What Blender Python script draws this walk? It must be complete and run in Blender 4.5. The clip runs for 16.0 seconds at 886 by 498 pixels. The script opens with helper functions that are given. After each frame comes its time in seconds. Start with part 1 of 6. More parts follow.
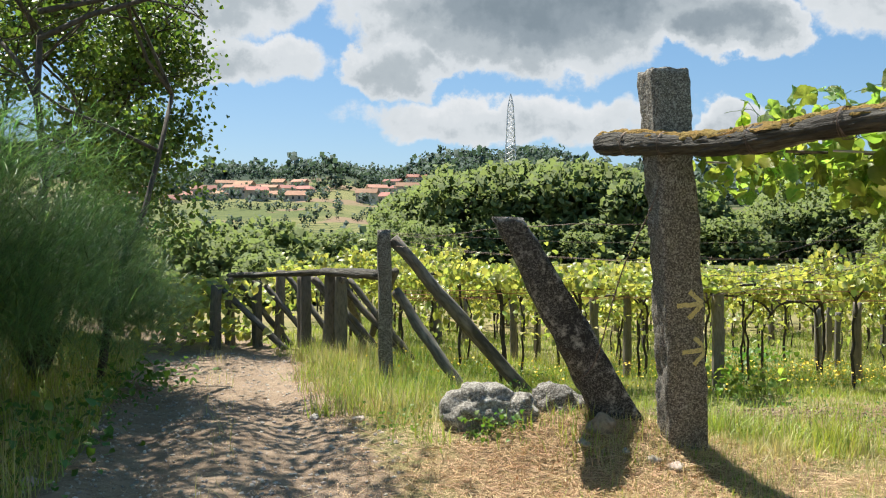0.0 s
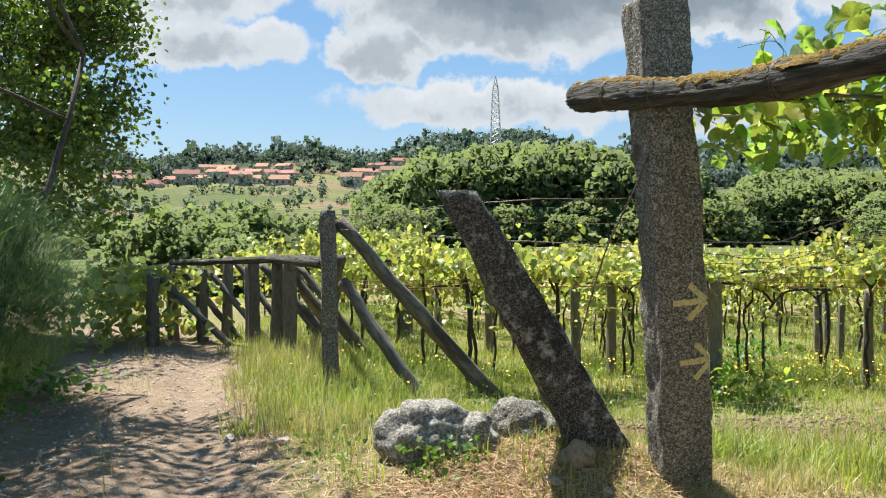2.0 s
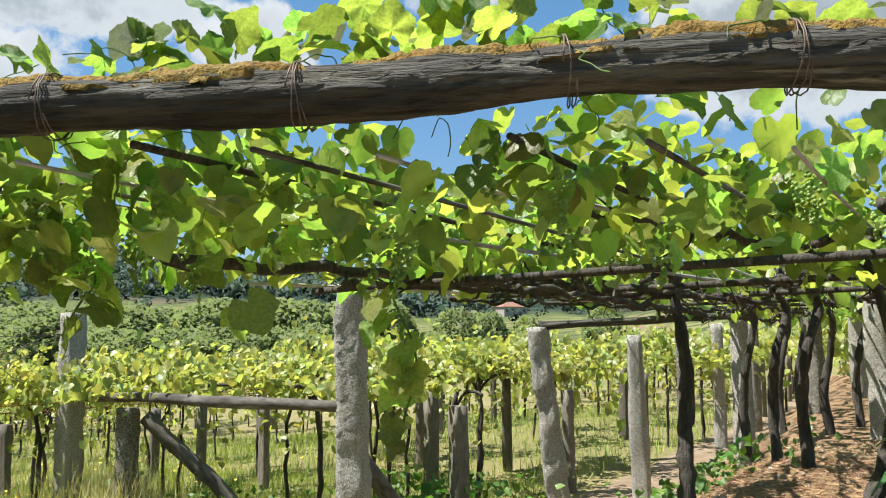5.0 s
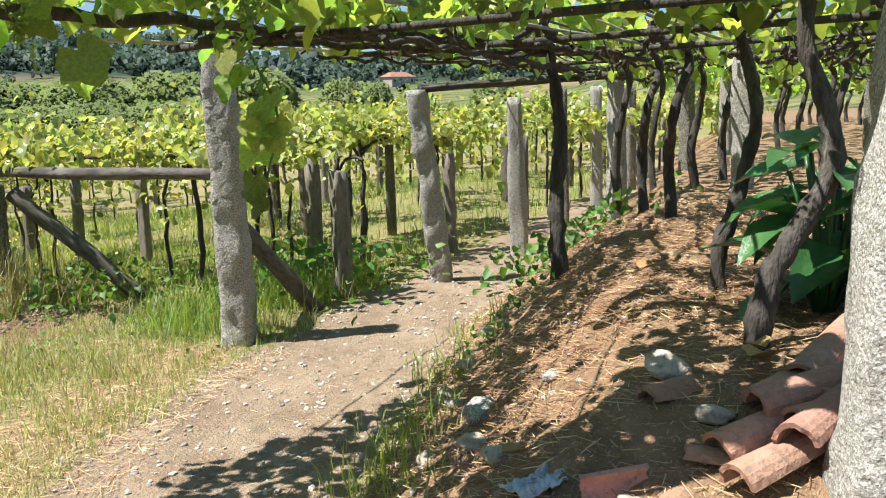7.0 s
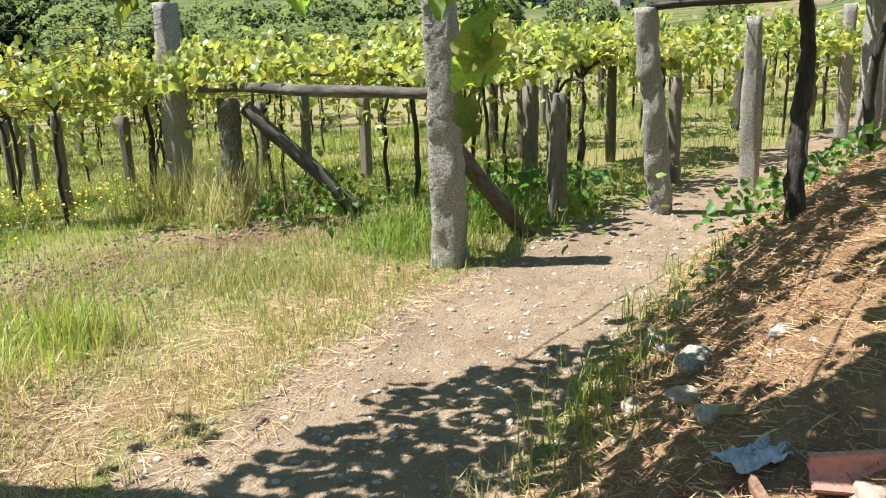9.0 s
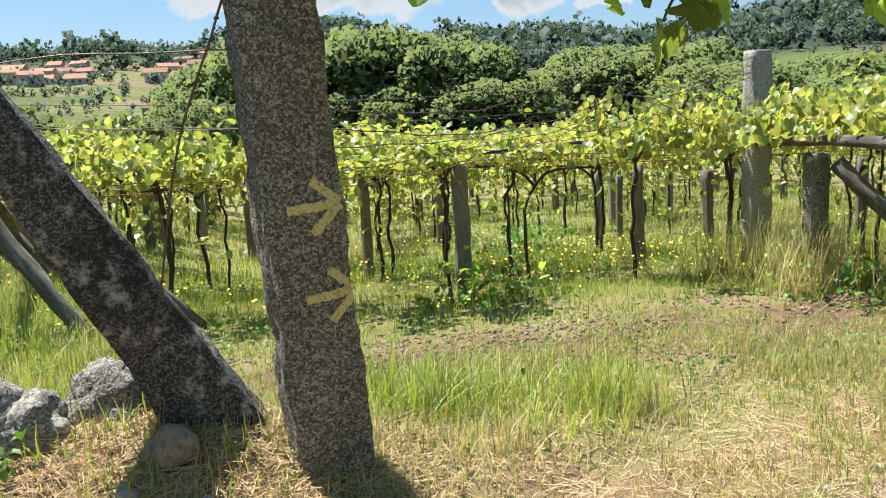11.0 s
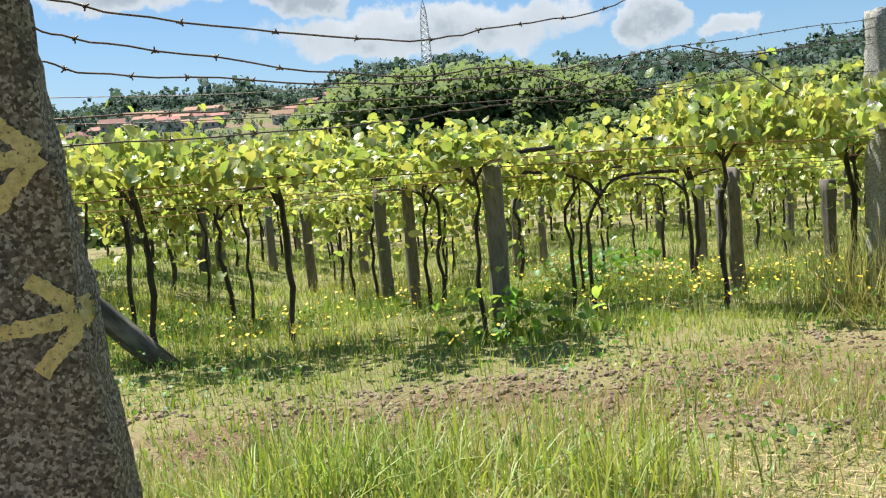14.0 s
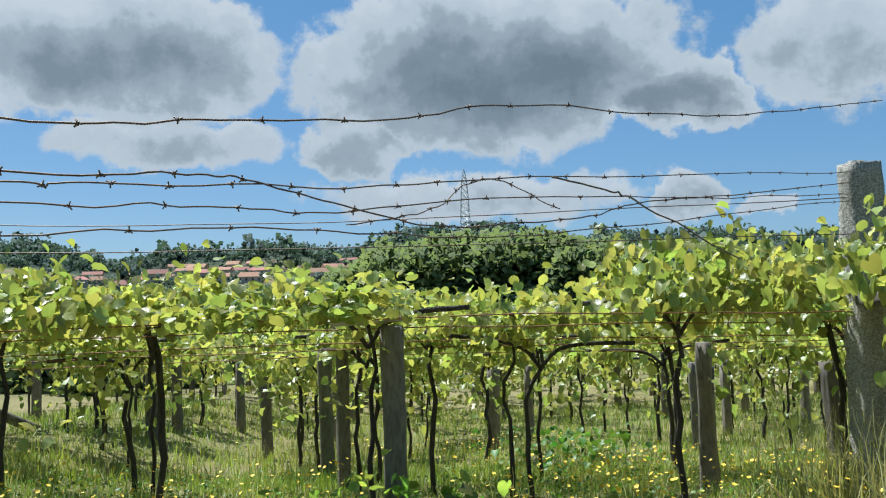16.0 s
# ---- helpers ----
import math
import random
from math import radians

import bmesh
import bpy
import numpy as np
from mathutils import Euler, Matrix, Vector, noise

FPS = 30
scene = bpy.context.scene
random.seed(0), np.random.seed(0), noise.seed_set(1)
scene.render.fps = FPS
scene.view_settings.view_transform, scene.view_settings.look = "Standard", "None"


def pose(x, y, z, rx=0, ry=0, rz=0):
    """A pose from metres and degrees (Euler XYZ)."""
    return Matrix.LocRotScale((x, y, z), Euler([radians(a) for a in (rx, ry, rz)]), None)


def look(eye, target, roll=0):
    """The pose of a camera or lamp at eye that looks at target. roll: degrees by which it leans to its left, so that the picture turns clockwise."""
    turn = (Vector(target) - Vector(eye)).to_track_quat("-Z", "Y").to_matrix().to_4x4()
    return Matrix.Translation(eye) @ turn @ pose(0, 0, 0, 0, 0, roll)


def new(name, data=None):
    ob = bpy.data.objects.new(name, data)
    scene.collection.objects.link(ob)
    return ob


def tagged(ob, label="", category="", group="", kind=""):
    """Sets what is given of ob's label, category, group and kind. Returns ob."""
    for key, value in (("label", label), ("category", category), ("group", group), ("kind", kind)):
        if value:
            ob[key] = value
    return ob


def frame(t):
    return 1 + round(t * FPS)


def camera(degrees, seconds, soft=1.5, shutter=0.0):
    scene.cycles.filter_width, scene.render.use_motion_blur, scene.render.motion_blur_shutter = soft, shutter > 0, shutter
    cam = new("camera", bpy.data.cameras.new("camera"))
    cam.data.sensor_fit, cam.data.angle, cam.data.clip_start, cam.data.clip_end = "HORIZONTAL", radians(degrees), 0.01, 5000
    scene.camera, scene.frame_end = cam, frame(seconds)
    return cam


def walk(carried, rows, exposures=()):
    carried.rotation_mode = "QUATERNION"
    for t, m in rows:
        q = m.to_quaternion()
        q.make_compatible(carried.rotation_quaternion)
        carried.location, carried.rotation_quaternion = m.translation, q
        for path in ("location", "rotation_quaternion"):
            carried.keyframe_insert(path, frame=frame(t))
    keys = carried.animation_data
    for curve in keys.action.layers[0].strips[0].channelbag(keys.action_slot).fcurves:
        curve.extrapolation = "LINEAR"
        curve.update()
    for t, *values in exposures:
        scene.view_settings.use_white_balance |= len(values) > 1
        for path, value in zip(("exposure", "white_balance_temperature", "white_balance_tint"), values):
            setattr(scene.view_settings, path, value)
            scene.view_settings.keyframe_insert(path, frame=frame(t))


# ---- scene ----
cam = camera(53.3, 16.0, soft=1.15)
PATH = [
    (0, (-0.01, -0.053, 1.449), (-0.023, 1.947, 1.416), 0.1),
    (0.5, (0.019, 0.276, 1.433), (-0.037, 2.275, 1.4), -0.4),
    (1, (0.093, 0.605, 1.441), (-0.007, 2.602, 1.408), -0.5),
    (1.5, (0.18, 0.938, 1.444), (0.05, 2.933, 1.396), -0.2),
    (2, (0.269, 1.245, 1.422), (0.288, 3.244, 1.352), -0.2),
    (2.5, (0.41, 1.556, 1.404), (0.684, 3.537, 1.377), 0.1),
    (2.9, (0.492, 1.794, 1.4), (1.039, 3.717, 1.444), -0.1),
    (3, (0.519, 1.834, 1.397), (1.129, 3.737, 1.458), -0.0),
    (3.5, (0.608, 2.04, 1.415), (1.53, 3.809, 1.556), -0.4),
    (4, (0.682, 2.169, 1.422), (1.848, 3.782, 1.616), 0.3),
    (4.5, (0.704, 2.269, 1.44), (2.136, 3.649, 1.648), 0.3),
    (5, (0.684, 2.292, 1.444), (2.343, 3.394, 1.625), -0.3),
    (5.2, (0.67, 2.296, 1.439), (2.39, 3.305, 1.592), -0.6),
    (7.3, (0.784, 2.255, 1.382), (2.537, 3.139, 1.0), -1.4),
    (7.5, (0.783, 2.262, 1.385), (2.532, 3.143, 0.979), -1.4),
    (8, (0.761, 2.273, 1.401), (2.479, 3.172, 0.911), -1.1),
    (8.5, (0.815, 2.31, 1.383), (2.449, 3.349, 0.879), -0.9),
    (9, (0.935, 2.343, 1.376), (2.399, 3.613, 0.88), -1.3),
    (9.5, (1.042, 2.402, 1.383), (2.308, 3.876, 0.909), -1.8),
    (10, (1.15, 2.521, 1.367), (2.161, 4.194, 0.945), -2.7),
    (10.2, (1.186, 2.564, 1.361), (2.05, 4.322, 0.96), -2.9),
    (12.3, (1.733, 3.187, 1.194), (1.875, 5.158, 0.886), -2.5),
    (12.5, (1.786, 3.286, 1.179), (1.972, 5.251, 0.856), -2.3),
    (13, (1.901, 3.515, 1.133), (2.18, 5.467, 0.802), -3.0),
    (13.5, (2.057, 3.729, 1.024), (2.298, 5.691, 0.715), -4.0),
    (14, (2.218, 4.0, 0.969), (2.351, 5.982, 0.737), -4.5),
    (14.5, (2.452, 4.28, 0.969), (2.52, 6.274, 0.817), -4.2),
    (15, (2.688, 4.465, 0.935), (2.712, 6.464, 0.877), -3.2),
    (15.5, (2.892, 4.628, 0.922), (2.943, 6.626, 0.985), -2.6),
    (16, (3.059, 4.865, 0.883), (3.134, 6.858, 1.024), -1.8),
]
walk(cam, [(t, look(eye, target, roll)) for t, eye, target, roll in PATH], [(0.0, 1.12, 6400, 10), (3.0, 1.15, 6200, 10), (5.0, 1.15, 6200, 9), (7.5, 1.17, 6100, 10), (10.0, 1.19, 6200, 10), (12.5, 1.2, 6200, 10), (14.5, 1.0, 5950, 8), (16.0, 0.70, 5650, 5)])

# ---- world, sun ----
SUN_AZ, SUN_EL = radians(-37), radians(62)      # azimuth from +y towards +x
sun_dir = Vector((math.sin(SUN_AZ) * math.cos(SUN_EL), math.cos(SUN_AZ) * math.cos(SUN_EL), math.sin(SUN_EL)))
sun = new("sun", bpy.data.lights.new("sun", "SUN"))
sun.data.energy, sun.data.angle, sun.data.color = 5.0, radians(0.53), (1.0, 0.94, 0.84)
sun.matrix_world = look((0, 0, 60), Vector((0, 0, 60)) - sun_dir)


def build_sky():
    world = bpy.data.worlds.new("sky")
    scene.world = world
    world.use_nodes = True
    nt = world.node_tree
    nt.nodes.clear()
    N, L = nt.nodes.new, nt.links.new
    out, bg = N("ShaderNodeOutputWorld"), N("ShaderNodeBackground")
    sky = N("ShaderNodeTexSky")
    sky.sky_type, sky.sun_disc = "NISHITA", False
    sky.sun_elevation, sky.sun_rotation = SUN_EL, SUN_AZ
    sky.air_density, sky.dust_density, sky.ozone_density = 1.0, 0.6, 1.6

    def math_node(op, a, b=None, clamp=False):
        n = N("ShaderNodeMath")
        n.operation, n.use_clamp = op, clamp
        for i, v in enumerate((a, b)):
            if v is None:
                continue
            if isinstance(v, (int, float)):
                n.inputs[i].default_value = v
            else:
                L(v, n.inputs[i])
        return n.outputs[0]

    tc, sep = N("ShaderNodeTexCoord"), N("ShaderNodeSeparateXYZ")
    L(tc.outputs["Generated"], sep.inputs[0])
    az = math_node("MULTIPLY", math_node("ARCTAN2", sep.outputs[0], sep.outputs[1]), 57.2958)
    el = math_node("MULTIPLY", math_node("ARCSINE", sep.outputs[2]), 57.2958)
    com = N("ShaderNodeCombineXYZ")
    L(az, com.inputs[0])
    L(el, com.inputs[1])

    def noise_tex(scale, detail, rough, vec):
        n = N("ShaderNodeTexNoise")
        n.inputs["Scale"].default_value, n.inputs["Detail"].default_value, n.inputs["Roughness"].default_value = scale, detail, rough
        L(vec, n.inputs["Vector"])
        return n

    # lumpy edges: the place looked up is pushed about by noise
    wob = noise_tex(0.2, 9, 0.6, com.outputs[0])
    vm = N("ShaderNodeVectorMath")
    vm.operation = "MULTIPLY_ADD"
    L(wob.outputs["Color"], vm.inputs[0])
    vm.inputs[1].default_value = (9.0, 6.0, 0)
    L(com.outputs[0], vm.inputs[2])
    off = N("ShaderNodeVectorMath")
    off.operation = "SUBTRACT"
    L(vm.outputs[0], off.inputs[0])
    off.inputs[1].default_value = (4.5, 3.0, 0)
    p = off.outputs[0]

    # cumulus: azimuth, elevation, half width, half height, thickness
    clouds = [(6, 15.6, 15, 6.2, 1.0), (17, 13.2, 5.5, 3.2, 0.9), (-18, 16.4, 13, 5.0, 0.8), (-15, 11.2, 9, 2.4, 0.5), (-3.5, 10.6, 4.6, 2.6, 0.6), (0, 12.6, 4.5, 3.0, 0.6),
              (4, 7.2, 15, 2.5, 0.45), (27, 15.0, 8, 4.5, 0.5), (33, 19.5, 14, 3.2, 0.45), (17.5, 6.4, 3.0, 2.2, 0.5), (22, 5.8, 2.5, 1.2, 0.4), (44, 17.5, 6, 3.5, 0.4),
              (-38, 13, 9, 5, 0.7), (58, 26, 12, 6, 0.8), (0, 31, 30, 7, 0.8), (80, 18, 14, 7, 0.7), (115, 24, 22, 9, 0.8), (-80, 22, 22, 9, 0.8), (165, 25, 25, 9, 0.8), (-130, 20, 25, 8, 0.7)]
    total = under = None
    for a, e, w, h, k in clouds:
        m = N("ShaderNodeVectorMath")
        m.operation = "MULTIPLY_ADD"
        L(p, m.inputs[0])
        m.inputs[1].default_value = (1 / w, 1 / h, 0)
        m.inputs[2].default_value = (-a / w, -e / h, 0)
        ln = N("ShaderNodeVectorMath")
        ln.operation = "LENGTH"
        L(m.outputs[0], ln.inputs[0])
        mr = N("ShaderNodeMapRange")
        mr.interpolation_type = "SMOOTHSTEP"
        mr.inputs[1].default_value, mr.inputs[2].default_value, mr.inputs[3].default_value, mr.inputs[4].default_value = 1.15, 0.25, 0, k
        L(ln.outputs["Value"], mr.inputs[0])
        total = mr.outputs[0] if total is None else math_node("MAXIMUM", total, mr.outputs[0])
        # the flat undersides are grey, the heads white
        split = N("ShaderNodeSeparateXYZ")
        L(m.outputs[0], split.inputs[0])
        grey = math_node("MULTIPLY", mr.outputs[0], math_node("SUBTRACT", 0.95, math_node("MULTIPLY", split.outputs[1], 0.85), True))
        under = grey if under is None else math_node("MAXIMUM", under, grey)
    fine = noise_tex(0.6, 8, 0.62, com.outputs[0])
    dens = math_node("ADD", total, math_node("MULTIPLY", math_node("SUBTRACT", fine.outputs["Fac"], 0.5), 0.42))
    cover = N("ShaderNodeMapRange")
    cover.interpolation_type = "SMOOTHSTEP"
    cover.inputs[1].default_value, cover.inputs[2].default_value = 0.13, 0.31
    L(dens, cover.inputs[0])
    thick = N("ShaderNodeMapRange")
    thick.interpolation_type = "LINEAR"
    thick.inputs[1].default_value, thick.inputs[2].default_value = 0.10, 1.08
    lump = noise_tex(0.3, 6, 0.6, com.outputs[0])
    L(math_node("ADD", under, math_node("MULTIPLY", math_node("SUBTRACT", lump.outputs["Fac"], 0.5), 0.9)), thick.inputs[0])
    ramp = N("ShaderNodeValToRGB")
    ramp.color_ramp.interpolation = "EASE"
    ramp.color_ramp.elements[0].color, ramp.color_ramp.elements[1].color = (1.0, 1.0, 1.0, 1), (0.29, 0.35, 0.395, 1)
    for at, c in ((0.25, (0.86, 0.885, 0.9, 1)), (0.5, (0.58, 0.63, 0.66, 1)), (0.8, (0.37, 0.43, 0.475, 1))):
        ramp.color_ramp.elements.new(at).color = c
    L(thick.outputs[0], ramp.inputs[0])
    bright = N("ShaderNodeMixRGB")
    bright.blend_type = "MULTIPLY"
    bright.inputs[0].default_value = 1
    L(ramp.outputs[0], bright.inputs[1])
    bright.inputs[2].default_value = (5.0, 5.12, 5.2, 1)
    # thin white haze low over the hills
    haze = N("ShaderNodeMapRange")
    haze.inputs[1].default_value, haze.inputs[2].default_value, haze.inputs[3].default_value, haze.inputs[4].default_value = 45, 5, 0.70, 0.50
    L(el, haze.inputs[0])
    low = N("ShaderNodeMixRGB")
    L(haze.outputs[0], low.inputs[0])
    L(sky.outputs[0], low.inputs[1])
    low.inputs[2].default_value = (0.5, 1.85, 3.5, 1)
    mix = N("ShaderNodeMixRGB")
    L(cover.outputs[0], mix.inputs[0])
    L(low.outputs[0], mix.inputs[1])
    L(bright.outputs[0], mix.inputs[2])
    L(mix.outputs[0], bg.inputs[0])
    bg.inputs[1].default_value = 0.075
    L(bg.outputs[0], out.inputs[0])


build_sky()


# ---- materials ----
def material(name, cols, scale=4.0, rough=0.85, bump=0.3, fine=40.0, stain=None, stain_scale=1.5, stain_at=0.55, stretch=(1, 1, 1), distance=0.01, speck=None, speck_scale=90.0, speck_at=0.62,
             metal=0.0, island=0.0, through_light=None, coords="Object", vary=0.0):
    """Two colours mixed by coarse noise, an optional stain and speckle with shapes of their own, fine bump."""
    m = bpy.data.materials.new(name)
    m.use_nodes = True
    nt = m.node_tree
    N, L = nt.nodes.new, nt.links.new
    bsdf = nt.nodes["Principled BSDF"]
    out = nt.nodes["Material Output"]
    tc, mp = N("ShaderNodeTexCoord"), N("ShaderNodeMapping")
    mp.inputs["Scale"].default_value = stretch
    L(tc.outputs[coords], mp.inputs[0])

    def tex(s, d=4.0, r=0.6):
        n = N("ShaderNodeTexNoise")
        n.inputs["Scale"].default_value, n.inputs["Detail"].default_value, n.inputs["Roughness"].default_value = s, d, r
        L(mp.outputs[0], n.inputs["Vector"])
        return n.outputs["Fac"]

    def blend(fac, a, b):
        n = N("ShaderNodeMixRGB")
        L(fac, n.inputs[0])
        for i, v in ((1, a), (2, b)):
            if isinstance(v, tuple):
                n.inputs[i].default_value = (*v, 1)
            else:
                L(v, n.inputs[i])
        return n.outputs[0]

    def remap(v, a, b):
        n = N("ShaderNodeMapRange")
        n.inputs[1].default_value, n.inputs[2].default_value = a, b
        L(v, n.inputs[0])
        return n.outputs[0]

    fine_fac = tex(fine)
    col = blend(remap(tex(scale), 0.3, 0.7), cols[0], cols[1])
    if len(cols) > 2:
        col = blend(remap(fine_fac, 0.45, 0.75), col, cols[2])
    if speck:
        col = blend(remap(tex(speck_scale, 2), speck_at, speck_at + 0.06), col, speck)
    if stain:
        col = blend(remap(tex(stain_scale, 5), stain_at, stain_at + 0.1), col, stain)
    if island or vary:
        hsv = N("ShaderNodeHueSaturation")
        rnd = N("ShaderNodeNewGeometry").outputs["Random Per Island"] if island else N("ShaderNodeObjectInfo").outputs["Random"]
        k = island or vary
        for sock, lo, hi in (("Hue", 0.5 - 0.05 * k, 0.5 + 0.035 * k), ("Value", 1 - 0.55 * k, 1 + 0.5 * k)):
            n = N("ShaderNodeMapRange")
            n.inputs[3].default_value, n.inputs[4].default_value = lo, hi
            if sock == "Hue":
                f = N("ShaderNodeMath")
                f.operation = "FRACT"
                g = N("ShaderNodeMath")
                g.operation = "MULTIPLY"
                g.inputs[1].default_value = 7.31
                L(rnd, g.inputs[0])
                L(g.outputs[0], f.inputs[0])
                L(f.outputs[0], n.inputs[0])
            else:
                L(rnd, n.inputs[0])
            L(n.outputs[0], hsv.inputs[sock])
        L(col, hsv.inputs["Color"])
        col = hsv.outputs[0]
    L(col, bsdf.inputs["Base Color"])
    bsdf.inputs["Roughness"].default_value, bsdf.inputs["Metallic"].default_value = rough, metal
    if bump:
        b = N("ShaderNodeBump")
        b.inputs["Strength"].default_value, b.inputs["Distance"].default_value = bump, distance
        L(fine_fac, b.inputs["Height"])
        L(b.outputs[0], bsdf.inputs["Normal"])
    if through_light:
        t, mx = N("ShaderNodeBsdfTranslucent"), N("ShaderNodeMixShader")
        mul = N("ShaderNodeMixRGB")
        mul.blend_type = "MULTIPLY"
        mul.inputs[0].default_value = 1
        L(col, mul.inputs[1])
        mul.inputs[2].default_value = (*through_light[1], 1)
        L(mul.outputs[0], t.inputs[0])
        mx.inputs[0].default_value = through_light[0]
        L(bsdf.outputs[0], mx.inputs[1])
        L(t.outputs[0], mx.inputs[2])
        L(mx.outputs[0], out.inputs["Surface"])
    return m


def granite(name, cols, grain=105.0, lichen=(0.5, 0.49, 0.45), lichen_at=0.60, lichen_scale=3.0, dirt=(0.06, 0.055, 0.04), dirt_at=0.58):
    """Coarse-grained stone: cells of dark, middle and pale mineral, with lichen and dark weathering in patches."""
    m = bpy.data.materials.new(name)
    m.use_nodes = True
    nt = m.node_tree
    N, L = nt.nodes.new, nt.links.new
    bsdf = nt.nodes["Principled BSDF"]
    tc = N("ShaderNodeTexCoord")
    vo = N("ShaderNodeTexVoronoi")
    vo.inputs["Scale"].default_value = grain
    L(tc.outputs["Object"], vo.inputs["Vector"])
    sep = N("ShaderNodeSeparateColor")
    L(vo.outputs["Color"], sep.inputs[0])
    ramp = N("ShaderNodeValToRGB")
    ramp.color_ramp.elements[0].color, ramp.color_ramp.elements[1].color = (*cols[0], 1), (*cols[2], 1)
    e = ramp.color_ramp.elements.new(0.55)
    e.color = (*cols[1], 1)
    L(sep.outputs[0], ramp.inputs[0])
    col = ramp.outputs[0]

    def patch_over(col, colour, scale, at, soft=0.12, detail=6):
        n, r, x = N("ShaderNodeTexNoise"), N("ShaderNodeMapRange"), N("ShaderNodeMixRGB")
        n.inputs["Scale"].default_value, n.inputs["Detail"].default_value, n.inputs["Roughness"].default_value = scale, detail, 0.7
        L(tc.outputs["Object"], n.inputs["Vector"])
        r.inputs[1].default_value, r.inputs[2].default_value, r.inputs[4].default_value = at, at + soft, 0.85
        L(n.outputs["Fac"], r.inputs[0])
        L(r.outputs[0], x.inputs[0])
        L(col, x.inputs[1])
        x.inputs[2].default_value = (*colour, 1)
        return x.outputs[0], n.outputs["Fac"]

    col, _ = patch_over(col, dirt, 4.5, dirt_at)
    col, _ = patch_over(col, lichen, lichen_scale, lichen_at)
    col, rough_fac = patch_over(col, cols[0], 38.0, 0.60, 0.06, 3)
    L(col, bsdf.inputs["Base Color"])
    bsdf.inputs["Roughness"].default_value = 0.92
    add = N("ShaderNodeMath")
    L(sep.outputs[1], add.inputs[0])
    L(rough_fac, add.inputs[1])
    b = N("ShaderNodeBump")
    b.inputs["Strength"].default_value, b.inputs["Distance"].default_value = 0.9, 0.012
    L(add.outputs[0], b.inputs["Height"])
    L(b.outputs[0], bsdf.inputs["Normal"])
    return m


GRANITE = granite("granite", [(0.05, 0.045, 0.037), (0.165, 0.148, 0.12), (0.40, 0.38, 0.33)], 150, (0.50, 0.49, 0.45), 0.60, 8.0, (0.06, 0.055, 0.042), 0.57)
GRANITE_PALE = granite("granite_pale", [(0.19, 0.175, 0.15), (0.36, 0.34, 0.30), (0.54, 0.52, 0.48)], 190, (0.66, 0.65, 0.61), 0.60, 4.0, (0.19, 0.17, 0.13), 0.60)
GRANITE_BLACK = granite("granite_black_lichen", [(0.018, 0.016, 0.014), (0.055, 0.05, 0.043), (0.20, 0.19, 0.165)], 150, (0.42, 0.40, 0.35), 0.53, 11.0, (0.016, 0.015, 0.013), 0.50)
BOULDER = granite("boulder_lichen", [(0.10, 0.09, 0.075), (0.24, 0.22, 0.18), (0.42, 0.40, 0.35)], 110, (0.62, 0.61, 0.57), 0.57, 5.0, (0.13, 0.115, 0.08), 0.54)
POST_GREY = material("post_grey", [(0.13, 0.115, 0.09), (0.24, 0.215, 0.175), (0.085, 0.075, 0.06)], 4, 0.92, 0.7, 40, stain=(0.30, 0.29, 0.25), stain_scale=6, stain_at=0.62, stretch=(1, 1, 0.3), vary=0.5)
WOOD_OLD = material("wood_weathered", [(0.028, 0.025, 0.02), (0.125, 0.115, 0.092), (0.009, 0.008, 0.007)], 16, 0.92, 1.0, 75, stretch=(0.07, 1, 1), stain=(0.25, 0.24, 0.20), stain_scale=22.0, stain_at=0.59, distance=0.03)
MOSS = material("moss_orange", [(0.24, 0.125, 0.025), (0.25, 0.185, 0.045), (0.085, 0.065, 0.018)], 9, 1.0, 1.0, 70, distance=0.02)
WOOD_BRACE = material("wood_brace", [(0.07, 0.06, 0.048), (0.22, 0.20, 0.165), (0.03, 0.026, 0.022)], 9, 0.92, 0.8, 30, stretch=(0.25, 1, 1), stain=(0.05, 0.045, 0.038), stain_scale=4, stain_at=0.58, vary=0.4)
BARK_VINE = material("vine_bark", [(0.03, 0.026, 0.022), (0.10, 0.086, 0.07), (0.018, 0.015, 0.012)], 8, 0.95, 1.0, 45, stretch=(1, 1, 0.25), stain=(0.24, 0.22, 0.19), stain_scale=9, stain_at=0.62, distance=0.02)
BARK_TREE = material("tree_bark", [(0.05, 0.042, 0.034), (0.12, 0.105, 0.085), (0.025, 0.02, 0.017)], 4, 0.95, 1.0, 30, stretch=(1, 1, 0.3))
LEAF = material("vine_leaf", [(0.125, 0.22, 0.05), (0.36, 0.415, 0.11), (0.27, 0.33, 0.09)], 9, 0.36, 0.35, 60, island=1.0, through_light=(0.57, (1.42, 1.62, 0.75)))
LEAF_BIG = material("vine_leaf_near", [(0.11, 0.205, 0.05), (0.33, 0.39, 0.11), (0.24, 0.31, 0.09)], 14, 0.34, 0.5, 90, vary=1.0, stain=(0.30, 0.24, 0.04), stain_scale=11, stain_at=0.66, through_light=(0.57, (1.42, 1.62, 0.75)))
LEAF_FIELD = material("vine_leaf_field", [(0.18, 0.27, 0.06), (0.46, 0.47, 0.17), (0.35, 0.39, 0.12)], 2.2, 0.36, 0.3, 50, island=0.75, through_light=(0.45, (1.5, 1.45, 0.75)))
LEAF_OAK = material("oak_leaf", [(0.075, 0.125, 0.035), (0.15, 0.20, 0.06)], 1.2, 0.4, 0.2, 30, island=0.8, through_light=(0.42, (1.4, 1.6, 0.6)))
